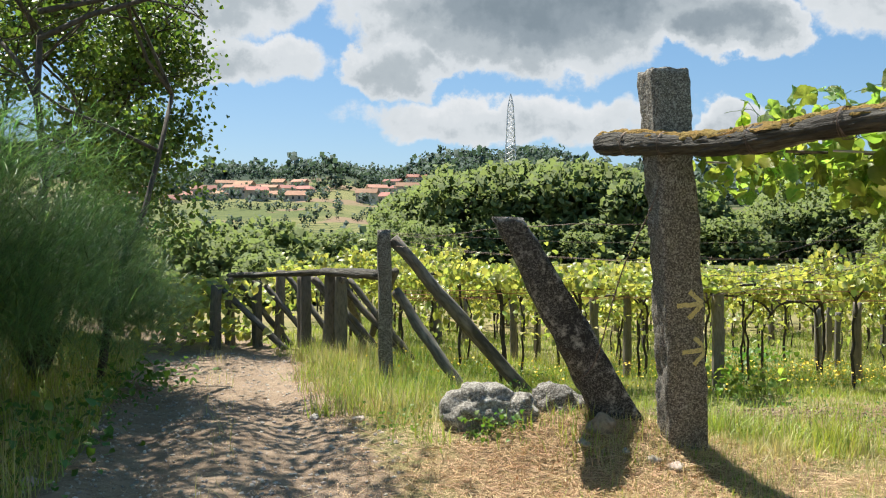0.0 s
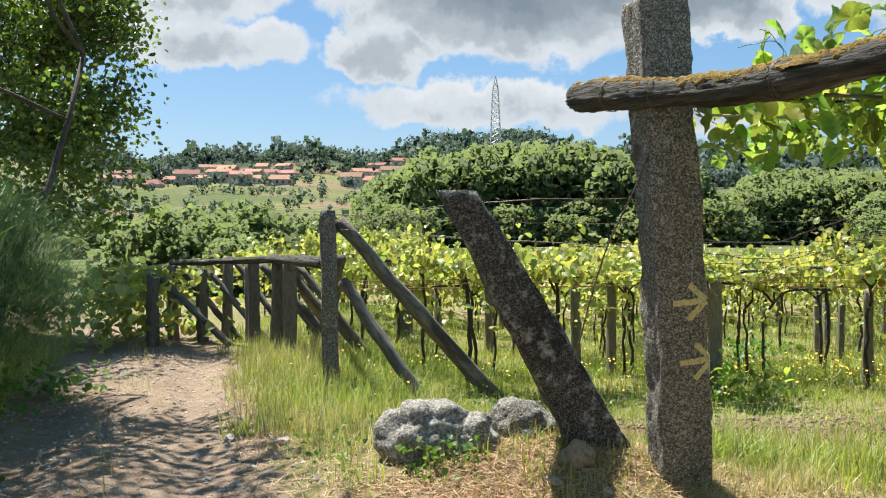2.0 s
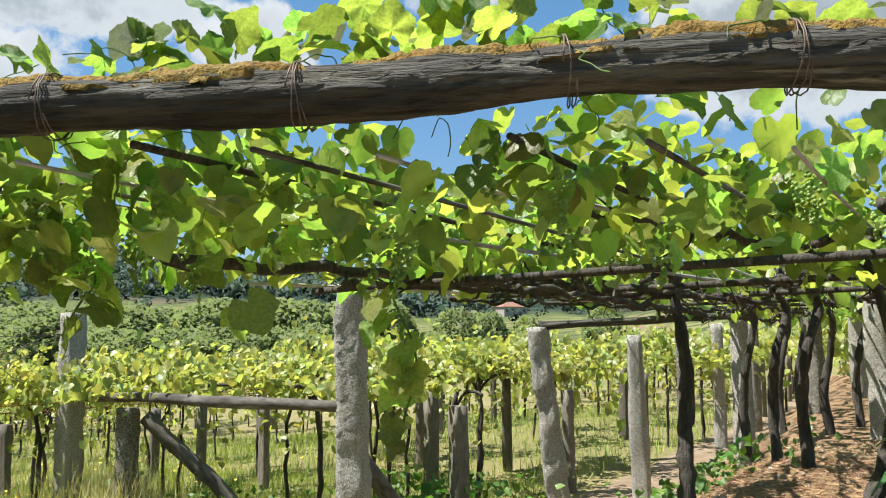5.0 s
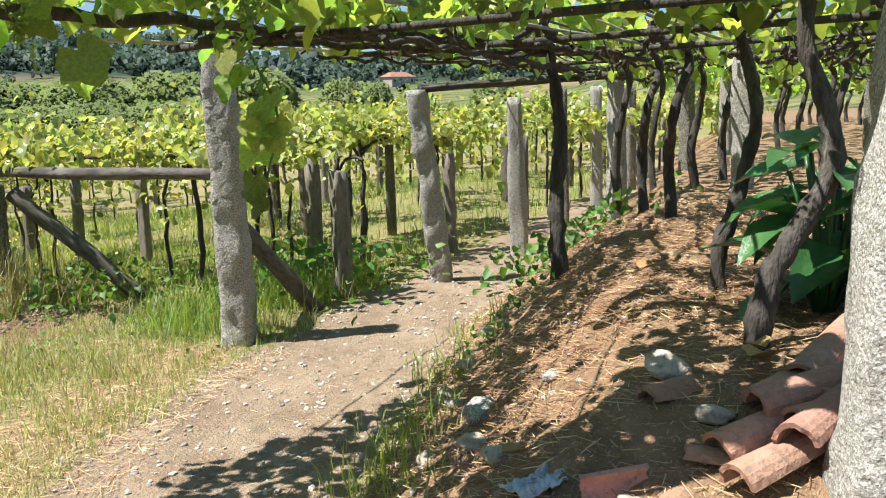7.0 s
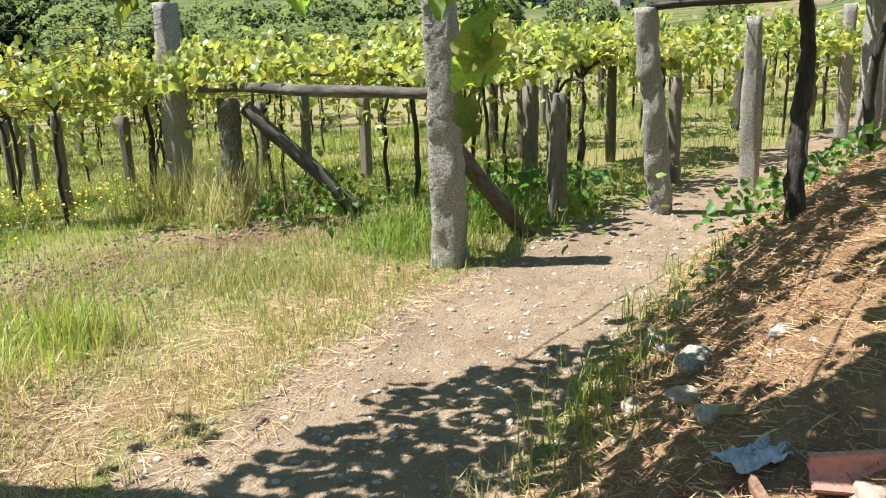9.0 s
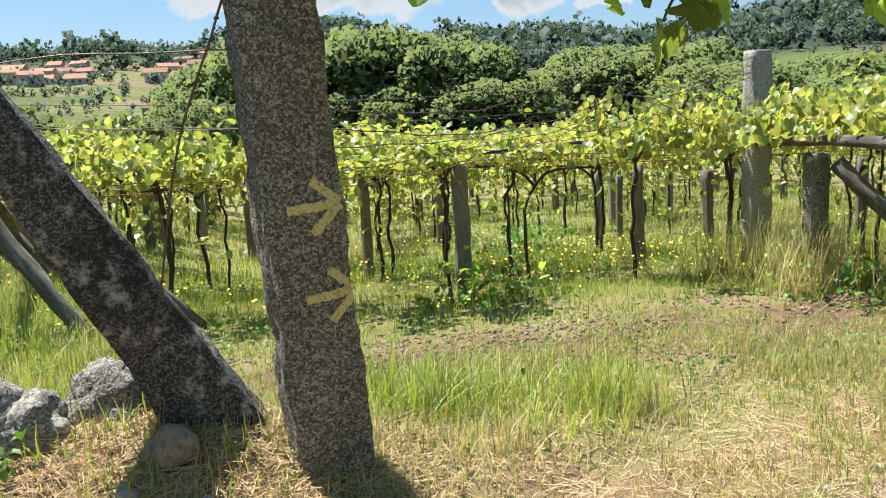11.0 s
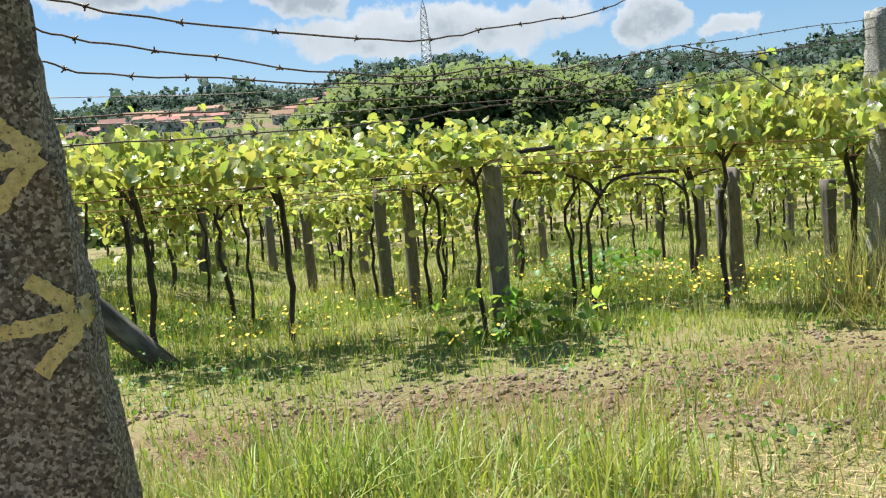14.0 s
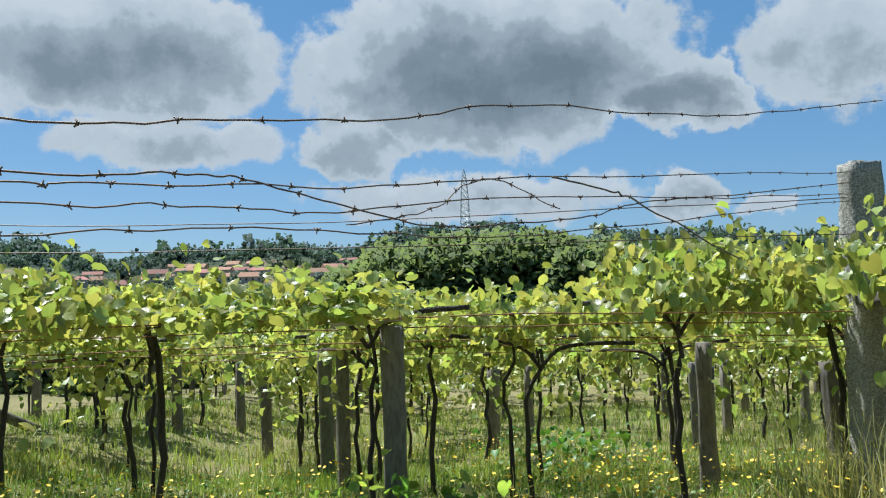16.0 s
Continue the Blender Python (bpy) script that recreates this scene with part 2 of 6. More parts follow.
BROOM = material("broom_green", [(0.085, 0.165, 0.08), (0.17, 0.265, 0.12)], 2.2, 0.45, 0.0, 30, island=1.0, through_light=(0.5, (1.3, 1.5, 0.7)))
FAR_LEAF = material("far_leaf", [(0.165, 0.218, 0.09), (0.25, 0.285, 0.122)], 0.10, 0.95, 0.0, 2, island=0.22, through_light=(0.5, (1.2, 1.25, 0.9)))
# hill trees: bluish distance haze is mixed into these leaf colours
FAR_HAZED = material("far_leaf_hazed", [(0.06, 0.092, 0.08), (0.095, 0.125, 0.098)], 0.02, 0.9, 0.0, 1, island=0.15, through_light=(0.3, (1.2, 1.4, 0.9)))
BIG_LEAF = material("calla_leaf", [(0.03, 0.10, 0.03), (0.06, 0.15, 0.045)], 5, 0.3, 0.3, 25, vary=0.4, through_light=(0.12, (1.2, 1.6, 0.6)))
DRY_LEAF = material("dry_leaf", [(0.38, 0.25, 0.09), (0.30, 0.18, 0.07)], 8, 0.8, 0.4, 40, vary=0.5)
GRASS = material("grass", [(0.175, 0.28, 0.052), (0.35, 0.40, 0.105)], 0.5, 0.55, 0.0, 10, island=0.6, through_light=(0.35, (1.4, 1.4, 0.6)))
GRASS_YELLOW = material("grass_seeding", [(0.34, 0.36, 0.13), (0.52, 0.47, 0.26)], 0.6, 0.65, 0.0, 10, island=0.6, through_light=(0.35, (1.3, 1.2, 0.7)))
STRAW = material("straw", [(0.44, 0.29, 0.135), (0.58, 0.43, 0.24)], 0.8, 0.75, 0.0, 10, island=0.6)
WEED = material("weed_leaf", [(0.07, 0.17, 0.035), (0.15, 0.25, 0.05)], 2, 0.5, 0.2, 30, island=0.6, through_light=(0.35, (1.3, 1.5, 0.6)))
FLOWER = material("flower_yellow", [(0.80, 0.52, 0.02), (0.85, 0.62, 0.05)], 5, 0.6, 0.0, 10)
TERRACOTTA = material("terracotta", [(0.36, 0.19, 0.12), (0.44, 0.28, 0.19), (0.25, 0.15, 0.10)], 6, 0.9, 0.8, 50, stain=(0.24, 0.19, 0.13), stain_scale=9, stain_at=0.60, vary=0.4)
STONE = material("field_stone", [(0.36, 0.30, 0.23), (0.54, 0.47, 0.38), (0.16, 0.15, 0.12)], 7, 0.92, 0.8, 40, stain=(0.58, 0.57, 0.53), stain_scale=6, stain_at=0.60, vary=0.5)
STONE_ROOT = material("rock_brown", [(0.22, 0.16, 0.10), (0.34, 0.27, 0.19), (0.12, 0.09, 0.06)], 6, 0.92, 0.8, 40)
WIRE = material("rusty_wire", [(0.10, 0.075, 0.06), (0.20, 0.15, 0.12)], 30, 0.6, 0.2, 120, metal=0.6)
WIRE_RUST = material("rust_red_wire", [(0.30, 0.14, 0.06), (0.22, 0.10, 0.05)], 30, 0.7, 0.2, 120, metal=0.3)
CANE = material("cane_pale", [(0.42, 0.40, 0.36), (0.58, 0.56, 0.52), (0.24, 0.21, 0.18)], 4, 0.8, 0.5, 60, stretch=(0.2, 1, 1), vary=0.4)
PAINT = material("arrow_paint_yellow", [(0.60, 0.52, 0.20), (0.70, 0.62, 0.30), (0.40, 0.33, 0.14)], 12, 0.85, 0.9, 70, stain=(0.36, 0.22, 0.06), stain_scale=7, stain_at=0.62, distance=0.012, speck=(0.17, 0.15, 0.115), speck_scale=110, speck_at=0.61)
GRAPE = material("grape_unripe", [(0.16, 0.28, 0.04), (0.24, 0.36, 0.07)], 20, 0.4, 0.0, 40, through_light=(0.25, (1.2, 1.3, 0.6)))
PLASTIC = material("plastic_sheet", [(0.28, 0.31, 0.35), (0.50, 0.53, 0.57)], 10, 0.25, 0.6, 30, distance=0.03)
ROOF_FAR = material("roof_tile_far", [(0.31, 0.15, 0.10), (0.38, 0.21, 0.14)], 0.4, 0.9, 0.2, 3, vary=0.5)
WALL_FAR = material("house_wall", [(0.36, 0.31, 0.26), (0.50, 0.46, 0.41)], 0.3, 0.9, 0.1, 3, vary=0.35)
GLASS_FAR = material("window_dark", [(0.03, 0.035, 0.04), (0.05, 0.055, 0.06)], 1, 0.2, 0.0, 3)
STEEL = material("galvanised_steel", [(0.50, 0.51, 0.53), (0.62, 0.63, 0.65)], 2, 0.5, 0.1, 10, metal=0.5)


def ground_material():
    m = bpy.data.materials.new("ground_soil")
    m.use_nodes = True
    nt = m.node_tree
    N, L = nt.nodes.new, nt.links.new
    bsdf = nt.nodes["Principled BSDF"]
    tc = N("ShaderNodeTexCoord")
    at = N("ShaderNodeAttribute")
    at.attribute_name = "zones"
    sep = N("ShaderNodeSeparateColor")
    L(at.outputs["Color"], sep.inputs[0])

    def tex(s, d=5.0, r=0.62):
        n = N("ShaderNodeTexNoise")
        n.inputs["Scale"].default_value, n.inputs["Detail"].default_value, n.inputs["Roughness"].default_value = s, d, r
        L(tc.outputs["Object"], n.inputs["Vector"])
        return n.outputs["Fac"]

    def remap(v, a, b):
        n = N("ShaderNodeMapRange")
        n.inputs[1].default_value, n.inputs[2].default_value = a, b
        L(v, n.inputs[0])
        return n.outputs[0]

    def blend(fac, a, b):
        n = N("ShaderNodeMixRGB")
        L(fac, n.inputs[0])
        for i, v in ((1, a), (2, b)):
            if isinstance(v, tuple):
                n.inputs[i].default_value = (*v, 1)
            else:
                L(v, n.inputs[i])
        return n.outputs[0]

    def edge(zone, amount=0.5):
        a, b, c = N("ShaderNodeMath"), N("ShaderNodeMath"), N("ShaderNodeMath")
        a.operation, b.operation = "SUBTRACT", "MULTIPLY_ADD"
        L(mid, a.inputs[0])
        a.inputs[1].default_value = 0.5
        L(a.outputs[0], b.inputs[0])
        b.inputs[1].default_value = amount * 2.4
        L(zone, b.inputs[2])
        return remap(b.outputs[0], 0.38, 0.62)

    mid, small, grit, big = tex(2.6), tex(14), tex(70, 3), tex(0.35)
    meadow = blend(remap(big, 0.35, 0.65), (0.15, 0.17, 0.05), (0.27, 0.23, 0.10))
    meadow = blend(remap(small, 0.35, 0.7), meadow, (0.27, 0.22, 0.12))
    dirt = blend(remap(mid, 0.3, 0.7), (0.225, 0.16, 0.108), (0.335, 0.255, 0.178))
    dirt = blend(remap(small, 0.5, 0.72), dirt, (0.17, 0.125, 0.085))
    dirt = blend(remap(grit, 0.6, 0.68), dirt, (0.43, 0.37, 0.30))
    straw = blend(remap(small, 0.3, 0.7), (0.30, 0.215, 0.115), (0.20, 0.14, 0.08))
    straw = blend(remap(grit, 0.55, 0.7), straw, (0.44, 0.33, 0.19))
    red = blend(remap(small, 0.3, 0.7), (0.32, 0.20, 0.115), (0.19, 0.125, 0.075))
    red = blend(remap(grit, 0.58, 0.7), red, (0.46, 0.33, 0.20))
    col = blend(edge(sep.outputs[0]), meadow, dirt)
    col = blend(edge(sep.outputs[1]), col, straw)
    col = blend(edge(sep.outputs[2]), col, red)
    # turned garden soil with clods
    tl = N("ShaderNodeAttribute")
    tl.attribute_name = "turned"
    clod = blend(remap(small, 0.35, 0.65), (0.23, 0.155, 0.09), (0.12, 0.08, 0.048))
    clod = blend(remap(grit, 0.56, 0.68), clod, (0.34, 0.25, 0.15))
    col = blend(edge(tl.outputs["Fac"]), col, clod)
    # distant fields: strips of mown meadow and ploughed soil
    pos = N("ShaderNodeSeparateXYZ")
    L(tc.outputs["Object"], pos.inputs[0])
    wave = N("ShaderNodeTexWave")
    wave.bands_direction = "Y"
    wave.inputs["Scale"].default_value, wave.inputs["Distortion"].default_value, wave.inputs["Detail"].default_value, wave.inputs["Detail Scale"].default_value = 0.045, 6, 3, 0.6
    L(tc.outputs["Object"], wave.inputs["Vector"])
    field = blend(remap(tex(0.012, 3), 0.4, 0.6), (0.105, 0.125, 0.042), (0.20, 0.19, 0.075))
    field = blend(remap(wave.outputs["Fac"], 0.74, 0.86), field, (0.06, 0.08, 0.03))
    field = blend(remap(tex(0.02, 2), 0.575, 0.61), field, (0.20, 0.145, 0.09))
    col = blend(remap(at.outputs["Alpha"], 0.0, 1.0), col, field)
    wd = N("ShaderNodeAttribute")
    wd.attribute_name = "woods"
    col = blend(wd.outputs["Fac"], col, (0.028, 0.045, 0.03))
    L(col, bsdf.inputs["Base Color"])
    bsdf.inputs["Roughness"].default_value = 0.95
    bsdf.inputs["Specular IOR Level"].default_value = 0.12
    add = N("ShaderNodeMath")
    L(small, add.inputs[0])
    L(grit, add.inputs[1])
    b = N("ShaderNodeBump")
    b.inputs["Strength"].default_value, b.inputs["Distance"].default_value = 0.8, 0.03
    L(add.outputs[0], b.inputs["Height"])
    L(b.outputs[0], bsdf.inputs["Normal"])
    return m


SOIL = ground_material()


# ---- the lie of the land ----
def sm(a, b, v):
    k = np.clip((v - a) / (b - a), 0, 1)
    return k * k * (3 - 2 * k)


def fbm(x, y, s, seed=0.0):
    """Cheap smooth noise from rotated sines, -1 to 1, for arrays."""
    v = np.zeros_like(np.asarray(x, float))
    amp, tot = 1.0, 0.0
    for i in range(5):
        a = 1.3 + 2.4 * i + seed
        u, w = x * math.cos(a) - y * math.sin(a), x * math.sin(a) + y * math.cos(a)
        v = v + amp * np.sin(u * s * 1.93 ** i + seed * 3 + i) * np.cos(w * s * 1.71 ** i - seed + 2 * i)
        tot += amp
        amp *= 0.62
    return v / tot * 1.6


def lane_side(x, y):
    """Distance to the middle of the cart lane."""
    mid = np.where(y < 5, -0.75 - 0.11 * y, np.where(y < 12, -1.3 - 0.27 * (y - 5), -3.19 - 0.27 * (y - 12) - 0.05 * (y - 12) ** 2))
    return x - mid


def path_side(x, y):
    """Distance to the middle of the footpath under the pergola, and how far along it."""
    mid = np.where(x < 2.5, 1.6 + 1.1 * x, np.where(x < 4.3, 4.35 + 0.36 * (x - 2.5), 5.0 + 0.06 * (x - 4.3)))
    return (y - mid) * np.where(x < 2.5, 0.68, 0.95)


def bank(x, y):
    south = (4.03 + 0.30 * (x - 3.43)) - y
    south = np.where(x > 6, (4.8 + 0.12 * (x - 6)) - y, south)
    west = (x - 1.75) * 0.8
    return np.minimum(south, west)


def height(x, y):
    x, y = np.asarray(x, float), np.asarray(y, float)
    f = np.where(y < 5.5, -0.13 * sm(2, 5.5, y), np.where(y < 9, -0.13 - 0.03 * (y - 5.5), np.where(y < 17, -0.235 - 0.095 * (y - 9), np.where(y < 45, -0.995 - 0.04 * (y - 17), -2.1 - 0.008 * (np.minimum(y, 160) - 45)))))
    f = np.where(y < 0, 0.02 * y * 0, f)
    east = sm(7, 14, x) * sm(5, 9, y) * 0.10
    lanez = np.where(y < 40, -0.02 * np.maximum(0, y - 5) - 0.035 * np.maximum(0, y - 11), f)
    k = sm(1.5, -1.5, x) * (1 - sm(25, 40, y))
    g = f * (1 - k) + lanez * k + east
    g = g + 0.62 * sm(-0.05, 1.25, bank(x, y)) * (1 - sm(40, 60, x))
    g = g + 0.36 * np.exp(-(((x - 1.0) / 0.95) ** 2 + ((y - 6.05) / 0.62) ** 2))
    g = g + 0.10 * np.exp(-((x + 0.2) / 0.5) ** 2 - ((y - 7.2) / 1.8) ** 2)
    ln = lane_side(x, y)
    g = g + 0.28 * sm(-1.2, -2.4, ln) * (1 - sm(30, 45, y))
    g = g - 0.05 * np.exp(-((np.abs(ln) - 0.55) / 0.22) ** 2) * (1 - sm(20, 30, y))
    r = np.hypot(x, y)
    az = np.degrees(np.arctan2(x, y))
    ridge = 92 + 10 * np.sin(az * 0.17 + 1.0) + 7 * np.sin(az * 0.43) + 5 * np.sin(az * 0.9 + 2) - 26 * sm(35, 52, az)
    g = g + ridge * np.clip((r - 230) / 900, 0, 1) ** 1.05 * (0.94 + 0.05 * np.sin(r * 0.012 + az * 0.2))
    g = g - 60 * sm(1300, 2600, r)
    near = 1 - sm(10, 30, r)
    return g + near * (0.018 * fbm(x, y, 2.6) + 0.008 * fbm(x, y, 9.0, 2)) + (1 - near) * 0.05 * fbm(x, y, 0.3, 4)


def hz(x, y):
    return float(height(np.array([x]), np.array([y]))[0])


def axis(lo, hi, step, far_lo, far_hi, grow=1.11):
    v = list(np.arange(lo, hi + 1e-6, step))
    s, a = step, v[-1]
    while a < far_hi:
        s *= grow
        a += s
        v.append(a)
    s, a, w = step, v[0], []
    while a > far_lo:
        s *= grow
        a -= s
        w.append(a)
    return np.array(w[::-1] + v)


def mesh_from(name, verts, faces, mats, smooth=False, index=None):
    """A mesh from arrays: faces is an (n, k) array, or a list of tuples."""
    me = bpy.data.meshes.new(name)
    if isinstance(faces, np.ndarray):
        n, k = faces.shape
        me.vertices.add(len(verts))
        me.vertices.foreach_set("co", np.asarray(verts, np.float32).ravel())
        me.loops.add(n * k)
        me.loops.foreach_set("vertex_index", faces.astype(np.int32).ravel())
        me.polygons.add(n)
        me.polygons.foreach_set("loop_start", np.arange(0, n * k, k, dtype=np.int32))
        me.polygons.foreach_set("loop_total", np.full(n, k, np.int32))
    else:
        me.from_pydata([tuple(v) for v in verts], [], faces)
    for m in mats if isinstance(mats, (list, tuple)) else [mats]:
        me.materials.append(m)
    if index is not None:
        me.polygons.foreach_set("material_index", np.asarray(index, np.int32))
    me.update(calc_edges=True)
    me.validate()
    me.polygons.foreach_set("use_smooth", np.full(len(me.polygons), smooth))
    return me


def child(name, me, parent, label=""):
    ob = new(name, me)
    ob.parent = parent
    if label:
        ob["label"] = label
    return ob


def part(name, bm, mat, parent, label="", smooth=True):
    me = bpy.data.meshes.new(name)
    bm.to_mesh(me)
    bm.free()
    me.materials.append(mat)
    me.polygons.foreach_set("use_smooth", np.full(len(me.polygons), smooth))
    ob = new(name, me)
    if parent:
        ob.parent = parent
    if label:
        ob["label"] = label
    return ob


def empty(name, x, y, z, label, category, group="", kind="", rz=0):
    ob = new(name)
    ob.empty_display_size = 0.1
    ob.matrix_basis = pose(x, y, z, 0, 0, rz)
    return tagged(ob, label, category, group, kind)


def build_ground():
    xs, ys = axis(-5.0, 9.0, 0.09, -2600, 2600), axis(1.5, 14.0, 0.09, -2600, 2600)
    X, Y = np.meshgrid(xs, ys)
    Z = height(X, Y)
    n, m = len(ys), len(xs)
    idx = np.arange(n * m).reshape(n, m)
    faces = np.stack([idx[:-1, :-1], idx[:-1, 1:], idx[1:, 1:], idx[1:, :-1]], -1).reshape(-1, 4)
    me = mesh_from("ground", np.stack([X, Y, Z], -1).reshape(-1, 3), faces, SOIL, True)
    r = np.hypot(X, Y)
    lane = (1 - sm(0.75, 1.25, np.abs(lane_side(X, Y)))) * (1 - sm(28, 40, Y))
    foot = (1 - sm(0.45, 0.85, np.abs(path_side(X, Y)))) * sm(-0.8, 0.3, X) * (1 - sm(30, 40, X))
    tilled = 0.80 * np.exp(-((Y - 7.7 + 0.3 * fbm(X, Y, 1.2, 3)) / 0.7) ** 2) * sm(0.6, 1.6, X) * (1 - sm(5.5, 6.5, X))
    dirt = np.clip(np.maximum.reduce([lane, foot]), 0, 1)
    turned = me.attributes.new("turned", "FLOAT", "POINT")
    turned.data.foreach_set("value", tilled.reshape(-1).astype(np.float32))
    bk = sm(0.0, 0.25, bank(X, Y)) * (1 - sm(35, 45, X))
    mound = np.exp(-(((X - 0.9) / 1.2) ** 2 + ((Y - 5.4) / 0.85) ** 2))
    verge = sm(-1.0, 0.2, X) * (1 - sm(4.5, 6, X)) * np.exp(-((path_side(X, Y) - 1.0) / 0.35) ** 2)
    straw = np.clip(np.maximum(mound * 1.1, verge * 0.9), 0, 1)
    grassy = 0.5 + 0.25 * fbm(X, Y, 1.1, 1)
    straw = np.maximum(straw, np.clip(grassy, 0, 1) * 0.30)
    zones = np.stack([dirt, straw, bk, sm(28, 70, r)], -1).reshape(-1, 4).astype(np.float32)
    at = me.attributes.new("zones", "FLOAT_COLOR", "POINT")
    at.data.foreach_set("color", zones.ravel())
    az = np.degrees(np.arctan2(X, Y))
    woods = np.maximum(sm(690, 800, r), sm(395, 450, r) * sm(7, 9, az)) * (1 - sm(70, 80, az))
    me.attributes.new("woods", "FLOAT", "POINT").data.foreach_set("value", woods.ravel().astype(np.float32))
    tagged(new("ground", me), "sandy lane, dry straw verge and green field soil running down to the valley", "ground", kind="structure")


build_ground()


# ---- shapes ----
def frames_along(points):
    pts = [Vector(p) for p in points]
    up = None
    for i, p in enumerate(pts):
        t = (pts[min(i + 1, len(pts) - 1)] - pts[max(i - 1, 0)]).normalized()
        if up is None:
            up = Vector((0, 0, 1)) if abs(t.z) < 0.9 else Vector((0, 1, 0))
        s = t.cross(up).normalized()
        up = s.cross(t).normalized()
        yield p, s, up


def tube(bm, points, radii, sides=8, rough=0.0, seed=0, cap=True, squash=1.0):
    """A closed tube through points; rough makes its section uneven."""
    rings = []
    for i, (p, s, u) in enumerate(frames_along(points)):
        r = radii[i] if isinstance(radii, (list, tuple)) else radii
        ring = []
        for k in range(sides):
            a = 2 * math.pi * k / sides
            d = s * math.cos(a) + u * math.sin(a) * squash
            f = 1 + rough * noise.noise(Vector((k * 1.7 + seed, i * 0.55 + seed * 2.3, 0.3))) if rough else 1
            ring.append(bm.verts.new(p + d * r * f))
        rings.append(ring)
    for a, b in zip(rings, rings[1:]):
        for k in range(sides):
            bm.faces.new((a[k], a[(k + 1) % sides], b[(k + 1) % sides], b[k]))
    if cap:
        bm.faces.new(rings[0][::-1])
        bm.faces.new(rings[-1])
    return rings


def smooth_line(points, n):
    """Catmull-Rom through points, n steps a span."""
    P = [Vector(p) for p in points]
    P = [P[0] * 2 - P[1]] + P + [P[-1] * 2 - P[-2]]
    out = []
    for i in range(1, len(P) - 2):
        for k in range(n):
            t = k / n
            a, b, c, d = P[i - 1], P[i], P[i + 1], P[i + 2]
            out.append(0.5 * ((2 * b) + (c - a) * t + (2 * a - 5 * b + 4 * c - d) * t * t + (3 * b - a - 3 * c + d) * t ** 3))
    return out + [P[-2]]


def slab(bm, base, top, w0, d0, w1, d1, yaw=0.0, steps=14, across=5, rough=0.012, seed=0, chip=0.03, bow=(0, 0)):
    """A rough-hewn stone post: a four-sided shaft from base to top, with uneven faces and a chipped head."""
    base, top = Vector(base), Vector(top)
    rot = Matrix.Rotation(radians(yaw), 3, "Z")
    rings = []
    per = []
    for s in range(4):
        for k in range(across):
            u = -1 + 2 * k / across
            per.append([(u, -1), (1, u), (-u, 1), (-1, -u)][s])
    for i in range(steps + 1):
        t = i / steps
        c = base.lerp(top, t) + Vector((bow[0], bow[1], 0)) * math.sin(math.pi * t)
        w, d = w0 + (w1 - w0) * t, d0 + (d1 - d0) * t
        ring = []
        for u, v in per:
            cx = 0.93 if abs(u) > 0.95 and abs(v) > 0.95 else 1.0
            q = Vector((u * w / 2 * cx, v * d / 2 * cx, 0))
            n1 = noise.noise(Vector((u * 1.2 + seed * 5.1, v * 1.2 + seed, t * steps * 0.22)))
            n2 = noise.noise(Vector((u * 3 + seed, v * 3, t * steps * 0.9 + seed * 3)))
            q *= 1 + (n1 * 1.6 + n2) * rough / max(0.05, min(w, d)) * 2
            z = 0
            if i == steps:
                z = -abs(noise.noise(Vector((u * 1.5 + seed, v * 1.5, 9)))) * chip
            ring.append(bm.verts.new(c + rot @ q + Vector((0, 0, z))))
        rings.append(ring)
    m = len(per)
    for a, b in zip(rings, rings[1:]):
        for k in range(m):
            bm.faces.new((a[k], a[(k + 1) % m], b[(k + 1) % m], b[k]))
    for ring, zoff, flip in ((rings[-1], 0.006, False), (rings[0], 0, True)):
        c = Vector((0, 0, 0))
        for v in ring:
            c += v.co
        cv = bm.verts.new(c / m + Vector((0, 0, zoff)))
        for k in range(m):
            f = (ring[k], ring[(k + 1) % m], cv)
            bm.faces.new(f[::-1] if flip else f)


def boulder(bm, r, seed, sub=3, flat=0.7, rough=0.42):
    bmesh.ops.create_icosphere(bm, subdivisions=sub, radius=1)
    for v in bm.verts:
        p = v.co.copy()
        q = Vector([round(c * 2.2) / 2.2 for c in p])
        f = 1 + 0.10 * noise.noise(q * 3 + Vector((seed, seed, 0))) + rough * noise.noise(p * 1.1 + Vector((seed, 0, 0))) + rough * 0.45 * noise.noise(p * 2.7 + Vector((0, seed, 0))) + rough * 0.2 * noise.noise(p * 6 + Vector((0, 0, seed)))
        v.co = Vector((p.x * r[0], p.y * r[1], p.z * r[2])) * f
        v.co.z = max(v.co.z, -r[2] * flat)
    return bm


